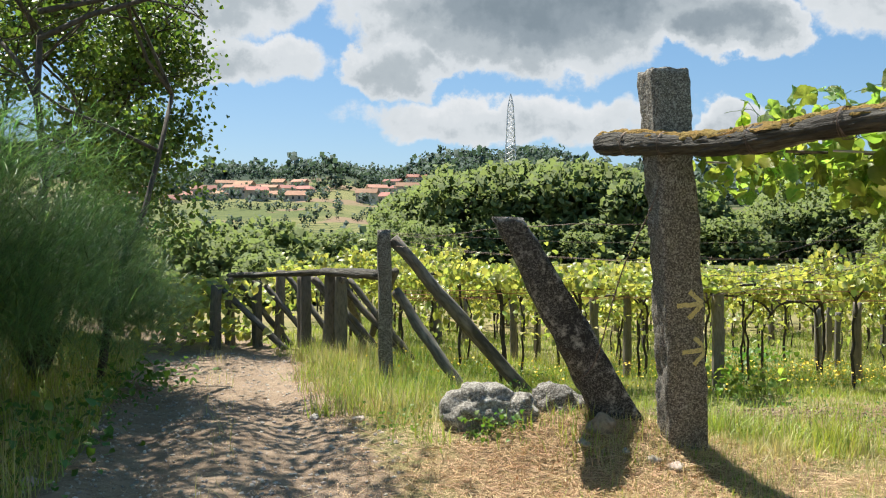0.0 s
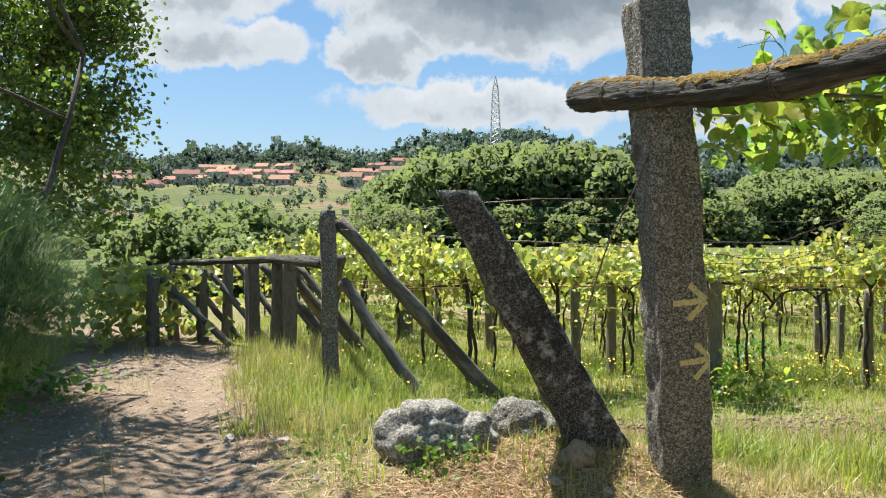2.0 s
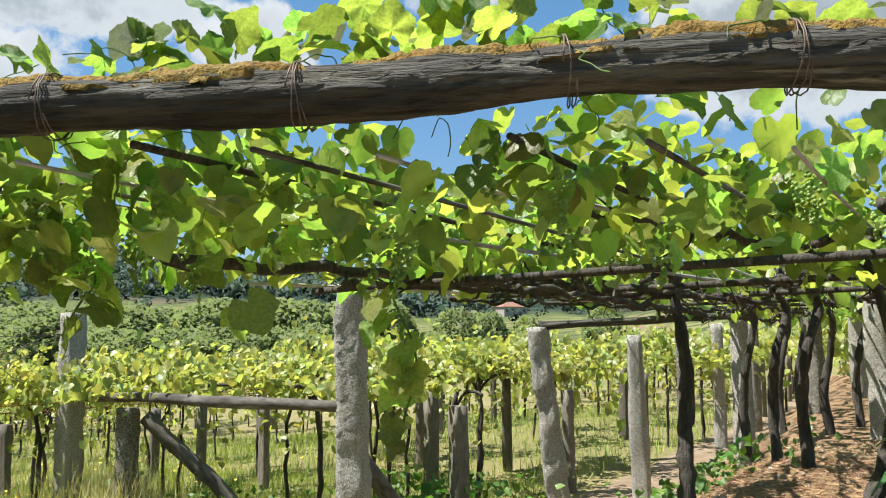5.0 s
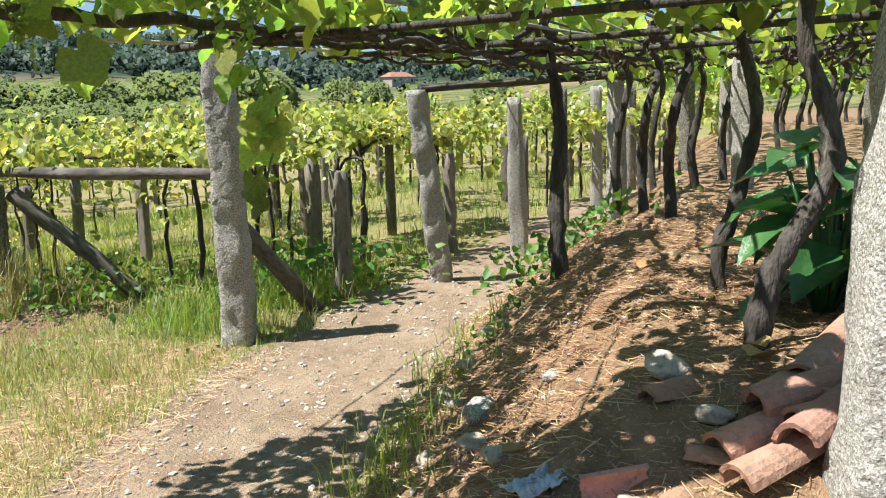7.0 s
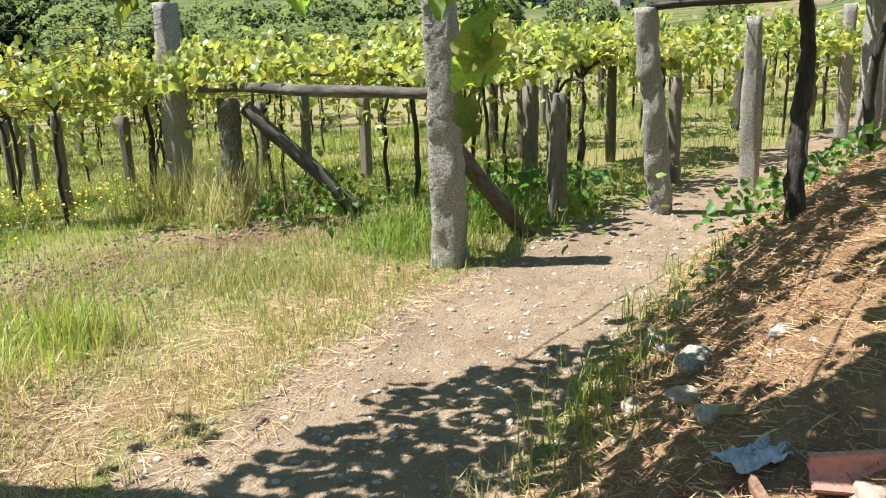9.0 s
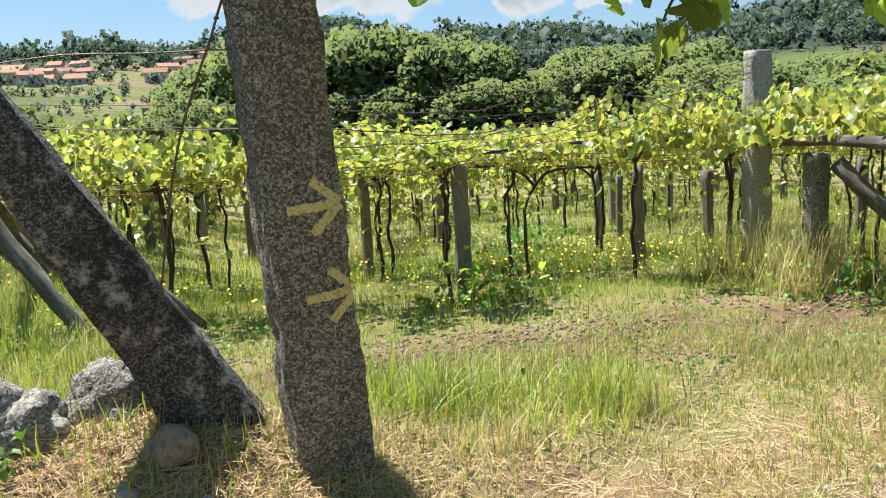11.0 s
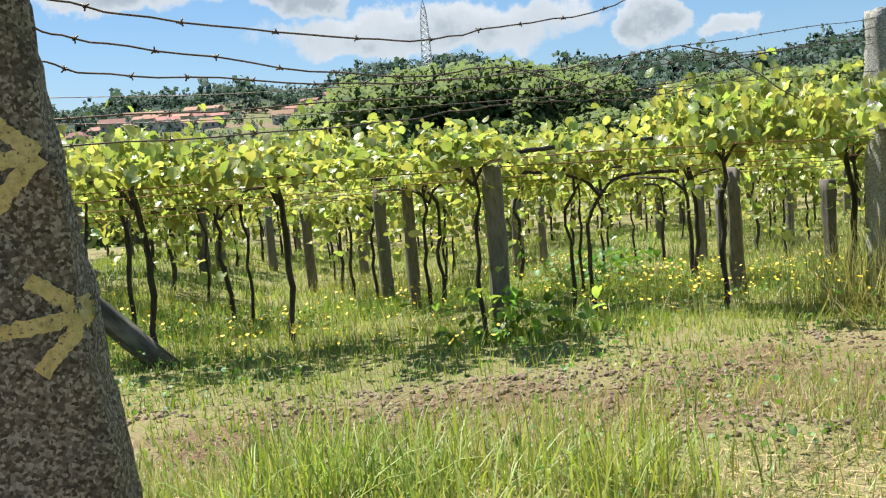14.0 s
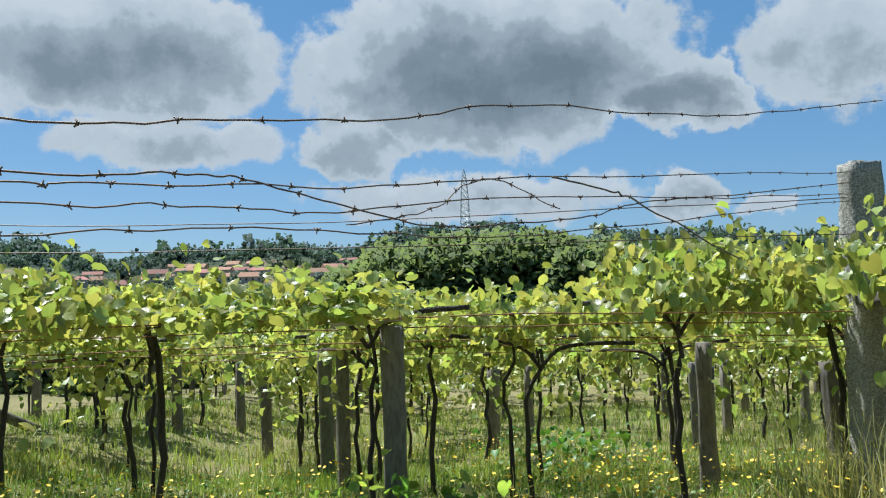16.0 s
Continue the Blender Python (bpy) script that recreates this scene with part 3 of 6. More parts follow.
def spread(template_v, template_f, pos, size, yaw, tilt, roll, stretch=None):
    """Copies of a small template laid at pos with sizes and turns, as one pair of arrays."""
    V = np.asarray(template_v, float)
    n, k = len(pos), len(V)
    cy, sy, ct, st, cr, sr = np.cos(yaw), np.sin(yaw), np.cos(tilt), np.sin(tilt), np.cos(roll), np.sin(roll)
    R = np.zeros((n, 3, 3))
    # roll about y, then tilt about x, then yaw about z
    Rx = np.zeros((n, 3, 3)); Rx[:, 0, 0] = 1; Rx[:, 1, 1] = ct; Rx[:, 1, 2] = -st; Rx[:, 2, 1] = st; Rx[:, 2, 2] = ct
    Ry = np.zeros((n, 3, 3)); Ry[:, 1, 1] = 1; Ry[:, 0, 0] = cr; Ry[:, 0, 2] = sr; Ry[:, 2, 0] = -sr; Ry[:, 2, 2] = cr
    Rz = np.zeros((n, 3, 3)); Rz[:, 2, 2] = 1; Rz[:, 0, 0] = cy; Rz[:, 0, 1] = -sy; Rz[:, 1, 0] = sy; Rz[:, 1, 1] = cy
    R = Rz @ Rx @ Ry
    W = V[None] * (size[:, None, None] if stretch is None else size[:, None, None] * stretch[:, None, :])
    out = np.einsum("nij,nkj->nki", R, W) + np.asarray(pos)[:, None, :]
    F = np.asarray(template_f)
    faces = (F[None] + (np.arange(n) * k)[:, None, None]).reshape(-1, F.shape[1])
    return out.reshape(-1, 3), faces


# a vine leaf: five shallow lobes, folded along the midrib, in the xy plane, stalk at the origin, tip along +y
def leaf_template(full=True, fold=0.42, droop=0.36):
    out = [(0.0, 0.06), (0.15, -0.08), (0.34, -0.06), (0.49, 0.12), (0.52, 0.34), (0.45, 0.52), (0.40, 0.68), (0.22, 0.82), (0.0, 0.97)] if full else [(0.0, 0.0), (0.46, 0.05), (0.42, 0.62), (0.0, 1.0)]
    ring = out + [(-x, y) for x, y in out[-2:0:-1]]
    V = [(0, 0.38, 0.0)] + [(x, y - 0.02, abs(x) * fold * (1 if full else 1.3) - droop * max(0, y - 0.3) ** 2 - 0.5 * droop * x * x + (0.022 if i % 2 else -0.022)) for i, (x, y) in enumerate(ring)]
    F = [(0, (i + 1) % len(ring) + 1, i + 1) for i in range(len(ring))]
    return np.array(V), np.array(F)


LEAF_V, LEAF_F = leaf_template()
LEAF_SV, LEAF_SF = leaf_template(False)
QUAD_V = np.array([(-0.42, 0, 0.06), (0.42, 0, 0.06), (0.42, 0.9, -0.06), (-0.42, 0.9, 0.05)])
QUAD_F = np.array([(0, 1, 2), (0, 2, 3)])
BLADE_V = np.array([(-0.5, 0, 0), (0.5, 0, 0), (-0.4, 0.06, 0.4), (0.4, 0.06, 0.4), (-0.22, 0.24, 0.78), (0.22, 0.24, 0.78), (0, 0.50, 1.0)])
BLADE_F = np.array([(0, 1, 3), (0, 3, 2), (2, 3, 5), (2, 5, 4), (4, 5, 6)])
SHORT_V = np.array([(-0.5, 0, 0), (0.5, 0, 0), (-0.32, 0.12, 0.55), (0.32, 0.12, 0.55), (0, 0.42, 1.0)])
SHORT_F = np.array([(0, 1, 3), (0, 3, 2), (2, 3, 4)])
rng = np.random.default_rng(7)


def leaves_mesh(name, pos, size, mat, full=True, flat=0.6):
    n = len(pos)
    V, F = (LEAF_V, LEAF_F) if full else (LEAF_SV, LEAF_SF)
    v, f = spread(V, F, pos, size, rng.uniform(0, 6.283, n), rng.normal(0, flat, n) - 0.35, rng.normal(0, flat * 0.7, n))
    return mesh_from(name, v, f, mat, True)


def blades_mesh(name, pos, length, width, mat, lean=0.25):
    n = len(pos)
    st = np.stack([np.full(n, 1.0) * width, length, length], -1)
    BV, BF = (BLADE_V, BLADE_F) if np.max(length) > 0.3 else (SHORT_V, SHORT_F)
    v, f = spread(BV, BF, pos, np.ones(n), rng.uniform(0, 6.283, n), rng.normal(0, lean, n), rng.normal(0, 0.1, n), st)
    return mesh_from(name, v, f, mat, True)


# ---- the painted corner post and its beam ----
from mathutils.bvhtree import BVHTree


def build_arrow_post():
    x, y = 1.555, 5.815
    z = hz(x, y) - 0.25
    ob = empty("granite_post", x, y, hz(x, y), "tall rough granite corner post with two yellow painted arrows, leaning slightly", "post", rz=0)
    inv = Matrix.Translation((-x, -y, -hz(x, y)))
    bm = bmesh.new()
    slab(bm, (x + 0.012, y, z), (1.395, 5.785, 2.535), 0.268, 0.215, 0.262, 0.225, yaw=13, steps=60, across=12, rough=0.010, seed=3, chip=0.035, bow=(-0.008, -0.085))
    bvh = BVHTree.FromBMesh(bm)
    normal = Vector((math.sin(radians(13)), -math.cos(radians(13)), 0))
    along = Vector((math.cos(radians(13)), math.sin(radians(13)), 0))
    bmesh.ops.transform(bm, matrix=inv, verts=bm.verts)
    part("shaft", bm, GRANITE, ob)
    for tip in (Vector((1.612, 5.655, 1.005)), Vector((1.655, 5.668, 0.705))):
        am = bmesh.new()
        for (u0, z0), (u1, z1), w in (((-0.172, -0.012), (0.0, 0.004), 0.030), ((-0.088, 0.082), (0.004, 0.006), 0.030), ((-0.088, -0.094), (0.004, 0.002), 0.032)):
            n = 18
            prev = None
            d = Vector((u1 - u0, z1 - z0)).normalized()
            for i in range(n + 1):
                t = i / n
                wob = 0.004 * noise.noise(Vector((i * 0.6, u0 * 90, tip.z * 10)))
                row = []
                for s in (-1, -0.33, 0.33, 1):
                    ww = w / 2 * s * (1 + 0.4 * noise.noise(Vector((i * 1.3, s * 3, tip.z * 7 + z0 * 50))))
                    u, q = u0 + (u1 - u0) * t - d.y * (ww + wob), z0 + (z1 - z0) * t + d.x * (ww + wob)
                    o = tip + along * u + Vector((0, 0, q)) + normal * 0.3
                    hit = bvh.ray_cast(o, -normal)
                    at = (hit[0] if hit[0] else o - normal * 0.3) + normal * 0.004
                    row.append(am.verts.new(inv @ at))
                if prev:
                    for k in range(3):
                        am.faces.new((prev[k], prev[k + 1], row[k + 1], row[k]))
                prev = row
        part("painted_arrow", am, PAINT, ob, "faded yellow painted arrow")
    return ob


build_arrow_post()
BEAM_A, BEAM_B = Vector((1.055, 6.19, 2.085)), Vector((2.93, 2.17, 2.015))
BEAM_TURN = (BEAM_B - BEAM_A).to_track_quat("X", "Z").to_matrix().to_4x4()


def beam_point(t):
    p = BEAM_A.lerp(BEAM_B, t)
    return p + Vector((0.012 * math.sin(t * 7), 0, -0.115 * math.sin(math.pi * min(1, t * 1.15)) * (1 - t) * 1.1 + 0.012 * math.sin(t * 17)))


def build_beam():
    c = beam_point(0.5)
    ob = empty("pergola_beam", c.x, c.y, c.z, "weathered log beam with orange moss, wired to the granite post", "beam")
    ob.matrix_basis = Matrix.Translation(c) @ BEAM_TURN
    inv = ob.matrix_basis.inverted()
    n = 110
    pts = [inv @ beam_point(i / n) for i in range(n + 1)]
    rad = [0.076 + 0.006 * math.sin(i * 0.21) + 0.004 * math.sin(i * 0.5 + 1) - 0.012 * (i / n) for i in range(n + 1)]
    rad[0] *= 0.8
    rad[4] = rad[5] = rad[6] = 0.086
    bm = bmesh.new()
    tube(bm, pts, rad, 44, rough=0.16, seed=4, squash=0.96)
    # long drying cracks
    for v in bm.verts:
        a = math.atan2(v.co.z, v.co.y)
        f = noise.noise(Vector((v.co.x * 1.3, a * 7.0, 3)))
        if f > 0.05:
            k = 1 - 0.14 * min(1, (f - 0.05) * 6)
            v.co.y, v.co.z = v.co.y * k, v.co.z * k
    log = part("log", bm, WOOD_OLD, ob)
    mm = bmesh.new()
    rows = []
    seg = 320
    for i in range(seg + 1):
        t = i / seg
        p, q = inv @ beam_point(t), inv @ beam_point(min(1, t + 0.01) if t < 0.99 else t - 0.01)
        d = (q - p).normalized() if t < 0.99 else (p - q).normalized()
        s = d.cross(Vector((0, 0, 1))).normalized()
        u = s.cross(d).normalized()
        R = rad[min(n, int(t * n))]
        row = []
        for k in range(15):
            a = radians(18 + 144 * k / 14)
            g = noise.noise(Vector((t * 15, k * 0.18, 1))) + 0.55 * noise.noise(Vector((t * 70, k * 0.7, 5))) + 0.34 - 0.62 * abs(k - 7) / 7
            fine = noise.noise(Vector((t * 240, k * 1.9, 2)))
            h = -0.014 if g < 0 else 0.004 + 0.016 * min(1, g * 1.6) + 0.010 * fine
            row.append(mm.verts.new(p + (s * math.cos(a) + u * math.sin(a) * 0.96) * (R + h)))
        rows.append(row)
    for a, b in zip(rows, rows[1:]):
        for k in range(14):
            mm.faces.new((a[k], b[k], b[k + 1], a[k + 1]))
    part("moss", mm, MOSS, ob, "orange-brown moss along the top")
    for t, turns in ((0.075, 3), (0.16, 2), (0.335, 3), (0.475, 3), (0.62, 3), (0.76, 2), (0.87, 3)):
        wm = bmesh.new()
        d = (beam_point(t + 0.01) - beam_point(t)).normalized()
        s = d.cross(Vector((0, 0, 1))).normalized()
        u = s.cross(d)
        ring = [inv @ (beam_point(t) + d * (0.012 * (k / 14 - turns / 2) + 0.006 * math.sin(k)) + (s * math.cos(k * 0.449) + u * math.sin(k * 0.449)) * 0.083) for k in range(14 * turns)]
        tube(wm, ring, 0.002, 5)
        part("wire_tie", wm, WIRE, ob, "thin rusted tie wire")
    return ob


build_beam()


def stone_post(name, x, y, top, w, d, yaw, mat, label, group, seed, w1=None, d1=None, lean=(0, 0), steps=18, rough=0.01, kind="post"):
    """A hewn post standing in the ground at x, y; top is its world height, lean the shift of its head."""
    z = hz(x, y)
    bm = bmesh.new()
    slab(bm, (0, 0, -0.15), (lean[0], lean[1], top - z), w, d, w1 or w * 0.92, d1 or d * 0.92, yaw, steps, 4, rough, seed)
    ob = part(name, bm, mat, None)
    ob.matrix_basis = pose(x, y, z)
    return tagged(ob, label, kind, group)


# the black leaning post beside it
def build_leaning_post():
    ob = stone_post("leaning_post", 1.235, 6.03, 1.57, 0.34, 0.22, 6, GRANITE_BLACK, "short granite post leaning hard, blackened by lichen", "", 8, 0.20, 0.17, lean=(-0.85, -0.12), steps=26, rough=0.014)
    return ob


build_leaning_post()


def rock(x, y, r, seed, mat=STONE, label="grey field stone lying on dry straw", group="field stones", sink=0.35, sub=3, name="stone", rz=0):
    bm = boulder(bmesh.new(), r, seed, sub)
    ob = part(name, bm, mat, None)
    ob.matrix_basis = pose(x, y, hz(x, y) + r[2] * (0.7 - sink), 0, 0, rz)
    return tagged(ob, label, "stone", group)


rock(0.20, 6.12, (0.25, 0.20, 0.19), 1.3, BOULDER, "pale lichen-spotted granite boulder at the foot of the post", "", 0.15, 4, "boulder")
rock(0.48, 6.10, (0.14, 0.14, 0.12), 5.1, BOULDER, "small white-patched granite boulder", "", 0.2, 4, "boulder", 40)
rock(1.0, 5.76, (0.08, 0.07, 0.075), 7.7, STONE_ROOT, "brown angular stone in dry straw", "", 0.1, 3, "stone", 20)
rock(0.74, 6.30, (0.22, 0.18, 0.17), 2.2, GRANITE, "dark mossy boulder behind the leaning post", "", 0.3, 4, "boulder", 0)


# ---- trellis beside the lane: posts with slanting braces ----
def timber(name, a, b, r0, r1, mat, label, group, seed, sides=8, category="brace"):
    a, b = Vector(a), Vector(b)
    bm = bmesh.new()
    n = 12
    span = (b - a).length
    pts = [Vector((span * i / n, 0.02 * noise.noise(Vector((i * 0.35, seed, 0))), 0.012 * noise.noise(Vector((i * 0.35, seed, 5))))) for i in range(n + 1)]
    tube(bm, pts, [r0 + (r1 - r0) * i / n for i in range(n + 1)], sides, 0.3, seed)
    ob = part(name, bm, mat, None)
    ob.matrix_basis = Matrix.Translation(a) @ (b - a).to_track_quat("X", "Z").to_matrix().to_4x4()
    return tagged(ob, label, category, group)


stone_post("granite_post", -0.66, 9.1, 1.50, 0.145, 0.13, 5, GRANITE, "slim granite trellis post at the lane's edge", "lane trellis posts", 11, lean=(-0.02, 0))
FENCE = [(-1.44, 11.6, 0.93, 0.16), (-1.62, 11.75, 0.91, 0.15), (-2.05, 12.6, 0.90, 0.15), (-2.15, 12.9, 0.89, 0.15), (-2.62, 13.5, 0.90, 0.13), (-2.93, 13.4, 0.74, 0.13), (-3.42, 13.7, 0.77, 0.13), (-3.38, 12.6, 0.72, 0.15), (-4.5, 14.9, 0.45, 0.13)]
for i, (x, y, t, w) in enumerate(FENCE):
    stone_post("trellis_post", x, y, t, w, w * 0.8, 10 + 7 * i, POST_GREY, "dark weathered trellis post beside the lane", "lane trellis posts", 20 + i, lean=(0.03 * math.sin(i * 2), 0.02), steps=10)
timber("trellis_brace", (-0.60, 9.2, 1.40), (0.86, 9.45, hz(0.86, 9.45) - 0.03), 0.065, 0.075, WOOD_BRACE, "grey slanting log brace from the post head into the grass", "trellis braces", 3)
timber("trellis_brace", (-0.58, 9.35, 0.85), (0.15, 9.0, hz(0.15, 9.0) - 0.03), 0.055, 0.06, WOOD_BRACE, "grey slanting log brace", "trellis braces", 4)
for i, (x, y, t, w) in enumerate(FENCE[:8]):
    timber("trellis_brace", (x + 0.10, y + 0.1, t - 0.08), (x + 1.05 + 0.1 * math.sin(i), y - 0.25, hz(x + 1.05, y - 0.25) - 0.03), 0.042, 0.05, WOOD_BRACE, "dark slanting log brace from post to ground", "trellis braces", 5 + i)
timber("trellis_brace", (-1.40, 11.55, 0.86), (-1.59, 16.12, -0.44), 0.055, 0.06, WOOD_BRACE, "grey slanting log brace", "trellis braces", 17)
timber("trellis_brace", (-0.58, 9.3, 1.05), (-1.31, 14.16, -0.33), 0.05, 0.055, WOOD_BRACE, "grey slanting log brace", "trellis braces", 18)
timber("trellis_beam", (-1.72, 11.9, 0.94), (-0.70, 9.2, 1.02), 0.05, 0.06, WOOD_OLD, "short brown log lying on the trellis posts", "trellis beams", 31, category="beam")
timber("trellis_beam", (-3.5, 13.9, 0.79), (-1.5, 11.65, 0.95), 0.04, 0.045, WOOD_OLD, "thin dark log lying on the trellis posts", "trellis beams", 32, category="beam")

# ---- posts of the field and of the pergola ----
P2, P3, P4 = (5.45, 9.45), (5.16, 5.95), (7.28, 5.52)
stone_post("granite_post", *P2, 1.61, 0.20, 0.17, 8, GRANITE_PALE, "pale granite post with wires wound round it", "tall granite posts", 41, 0.17, 0.15, lean=(0.02, 0.0), steps=30, rough=0.012)
stone_post("granite_post", *P3, 1.74, 0.28, 0.21, 30, GRANITE_PALE, "thick pale granite post standing by the path", "tall granite posts", 42, 0.19, 0.17, lean=(-0.01, 0.03), steps=44, rough=0.015)
stone_post("granite_post", *P4, 1.46, 0.21, 0.18, 20, GRANITE_PALE, "leaning pale granite post by the path", "tall granite posts", 43, 0.17, 0.15, lean=(-0.18, 0.12), steps=34, rough=0.016)
stone_post("granite_post", 8.75, 5.42, 1.38, 0.21, 0.18, 15, GRANITE_PALE, "pale granite pergola post with a pointed head", "tall granite posts", 44, 0.15, 0.13, lean=(-0.06, 0.02))
for i, (x, y, t) in enumerate(((10.6, 5.6, 1.5), (12.6, 5.8, 1.5), (14.8, 5.9, 1.5), (9.3, 4.6, 1.7), (11.2, 4.3, 1.7), (13.4, 4.2, 1.75), (16.5, 4.6, 1.8), (8.4, 3.3, 1.9), (12.0, 2.4, 1.9))):
    stone_post("granite_post", x, y, t, 0.17, 0.14, 20 + 9 * i, GRANITE_PALE if i % 2 else GRANITE, "granite pergola post among the vines", "tall granite posts", 50 + i, lean=(0.05 * math.sin(i), 0.03))
stone_post("granite_post", 2.80, 2.19, 2.18, 0.30, 0.26, 12, GRANITE_PALE, "broad coarse granite post under the beam's end", "", 61, 0.24, 0.22, lean=(0.14, -0.06), steps=30, rough=0.016)
stone_post("trellis_post", 5.52, 8.72, 0.80, 0.18, 0.15, 10, GRANITE, "short granite post under the gate bar", "field posts", 62)
timber("gate_bar", (P2[0] - 0.03, P2[1] - 0.02, 0.885), (P3[0] - 0.03, P3[1] + 0.06, 0.95), 0.045, 0.038, WOOD_BRACE, "grey wooden bar between two granite posts", "", 14, category="bar")
timber("post_brace", (5.60, 8.6, 0.72), (6.15, 7.75, hz(6.15, 7.75) - 0.03), 0.062, 0.07, WOOD_BRACE, "slanting stone-grey brace behind the gate bar", "post braces", 15)
timber("post_brace", (5.30, 6.05, 0.62), (6.10, 5.98, hz(6.1, 5.98) - 0.03), 0.058, 0.07, WOOD_BRACE, "slanting brace propping the granite post", "post braces", 16)
timber("pergola_bar", (P4[0] - 0.16, P4[1] + 0.1, 1.47), (9.0, 4.4, 1.56), 0.035, 0.03, WOOD_OLD, "dark pole laid on the post across the path", "pergola poles", 17, category="pole")

FIELD_POSTS = [(2.95, 9.63, 0.82, 0.135), (2.47, 12.2, 0.67, 0.11), (2.22, 13.4, 0.58, 0.13), (5.05, 10.9, 0.62, 0.13), (6.3, 15.0, 0.21, 0.16), (5.95, 13.5, 0.27, 0.10), (6.8, 12.7, 0.33, 0.14),
               (-0.25, 16.2, 0.5, 0.17), (-0.2, 17.3, 0.4, 0.15), (6.55, 6.05, 0.85, 0.15), (8.65, 6.1, 0.85, 0.12), (7.6, 9.2, 0.7, 0.13), (9.4, 8.4, 0.75, 0.13), (4.0, 15.6, 0.2, 0.14), (1.2, 16.2, 0.35, 0.14), (8.4, 12.0, 0.42, 0.14)]
for i, (x, y, t, w) in enumerate(FIELD_POSTS):
    stone_post("trellis_post", x, y, t, w * 0.86, w * 0.75, 17 * i, POST_GREY, "grey-brown weathered post holding up the low vines", "field posts", 70 + i, lean=(0.03 * math.sin(i * 3), 0.02), steps=8)
for i in range(46):
    x = -2.5 + (i % 9) * 2.4 + 0.5 * math.sin(i * 2.1)
    y = 18.2 + (i // 9) * 3.1 + 0.8 * math.sin(i * 1.3)
    stone_post("trellis_post", x, y, hz(x, y) + 1.08, 0.13, 0.11, 23 * i, POST_GREY, "grey-brown weathered post holding up the low vines", "field posts", 120 + i, steps=4)
for i in range(16):
    x, y = 7.4 + (i % 8) * 1.9 + 0.3 * math.sin(i * 1.7), 6.9 + (i // 8) * 3.6 + 0.6 * math.sin(i * 2.3)
    stone_post("trellis_post", x, y, hz(x, y) + 1.05, 0.12, 0.10, 31 * i, POST_GREY, "grey-brown weathered post holding up the low vines", "field posts", 180 + i, steps=5)
# crossbar on the nearest field post
timber("post_crossbar", (2.62, 9.66, 0.835), (3.02, 9.60, 0.865), 0.022, 0.026, CANE, "short pale stub of pole on the post head", "", 33, category="pole")


# ---- grapevines of the field ----
def field_foliage(name, n, full, size, spreadx=0.78, tall=0.40, clumps=10, droop=0.0):
    """Leaves on a vine head: upright shoots in clumps over the wires, some hanging below them."""
    c = rng.normal(0, spreadx * 0.52, (clumps, 2))
    top = (0.2 + 0.9 * rng.uniform(0, 1.0, clumps) ** 1.4) * tall
    pick = rng.integers(0, clumps, n)
    up = rng.uniform(0, 1, n) ** 1.25
    pos = np.column_stack([c[pick] + rng.normal(0, 0.13 * spreadx / 0.78, (n, 2)) * (1.15 - 0.5 * up)[:, None], up * top[pick]])
    shoots = rng.random(n) < 0.05
    pos[shoots, 2] += rng.uniform(0.05, 0.22, shoots.sum())
    low = rng.random(n) < droop
    pos[low, 2] = -rng.uniform(0.0, 1.0, low.sum()) ** 1.5 * 0.6
    return leaves_mesh(name, pos, rng.uniform(0.65, 1.25, n) * size, LEAF_FIELD, full, 0.85)


FOLIAGE_NEAR = [field_foliage("foliage", 860, True, 0.065, tall=0.34, clumps=12, droop=0.03) for _ in range(6)]
FOLIAGE_MID = [field_foliage("foliage", 380, False, 0.095, droop=0.14) for _ in range(5)]
FOLIAGE_FAR = [field_foliage("foliage", 200, False, 0.15, 1.25, droop=0.16) for _ in range(3)]


def trunk_mesh(seed, h=1.05, r=0.026, sides=7, n=10, kink=0.10):
    bm = bmesh.new()
    pts = [Vector((kink * noise.noise(Vector((i * 0.42, seed, 0))) * (i / n + 0.15), kink * noise.noise(Vector((i * 0.42, seed, 7))) * (i / n + 0.15), -0.08 + (h + 0.08) * i / n)) for i in range(n + 1)]
    tube(bm, pts, [r * (1.25 - 0.45 * i / n) for i in range(n + 1)], sides, 0.5, seed)
    top = pts[-1]
    for s in (-1, 1):
        arm = [top - Vector((0, 0, 0.12)), top + Vector((s * 0.12, 0.03, 0.0)), top + Vector((s * 0.35, 0.06, 0.05)), top + Vector((s * 0.62, 0.02, 0.06))]
        tube(bm, smooth_line(arm, 3), 0.014, 5, 0.4, seed + s)
    me = bpy.data.meshes.new("trunk")
    bm.to_mesh(me)
    bm.free()
    me.materials.append(BARK_VINE)
    me.polygons.foreach_set("use_smooth", np.full(len(me.polygons), True))
    return me


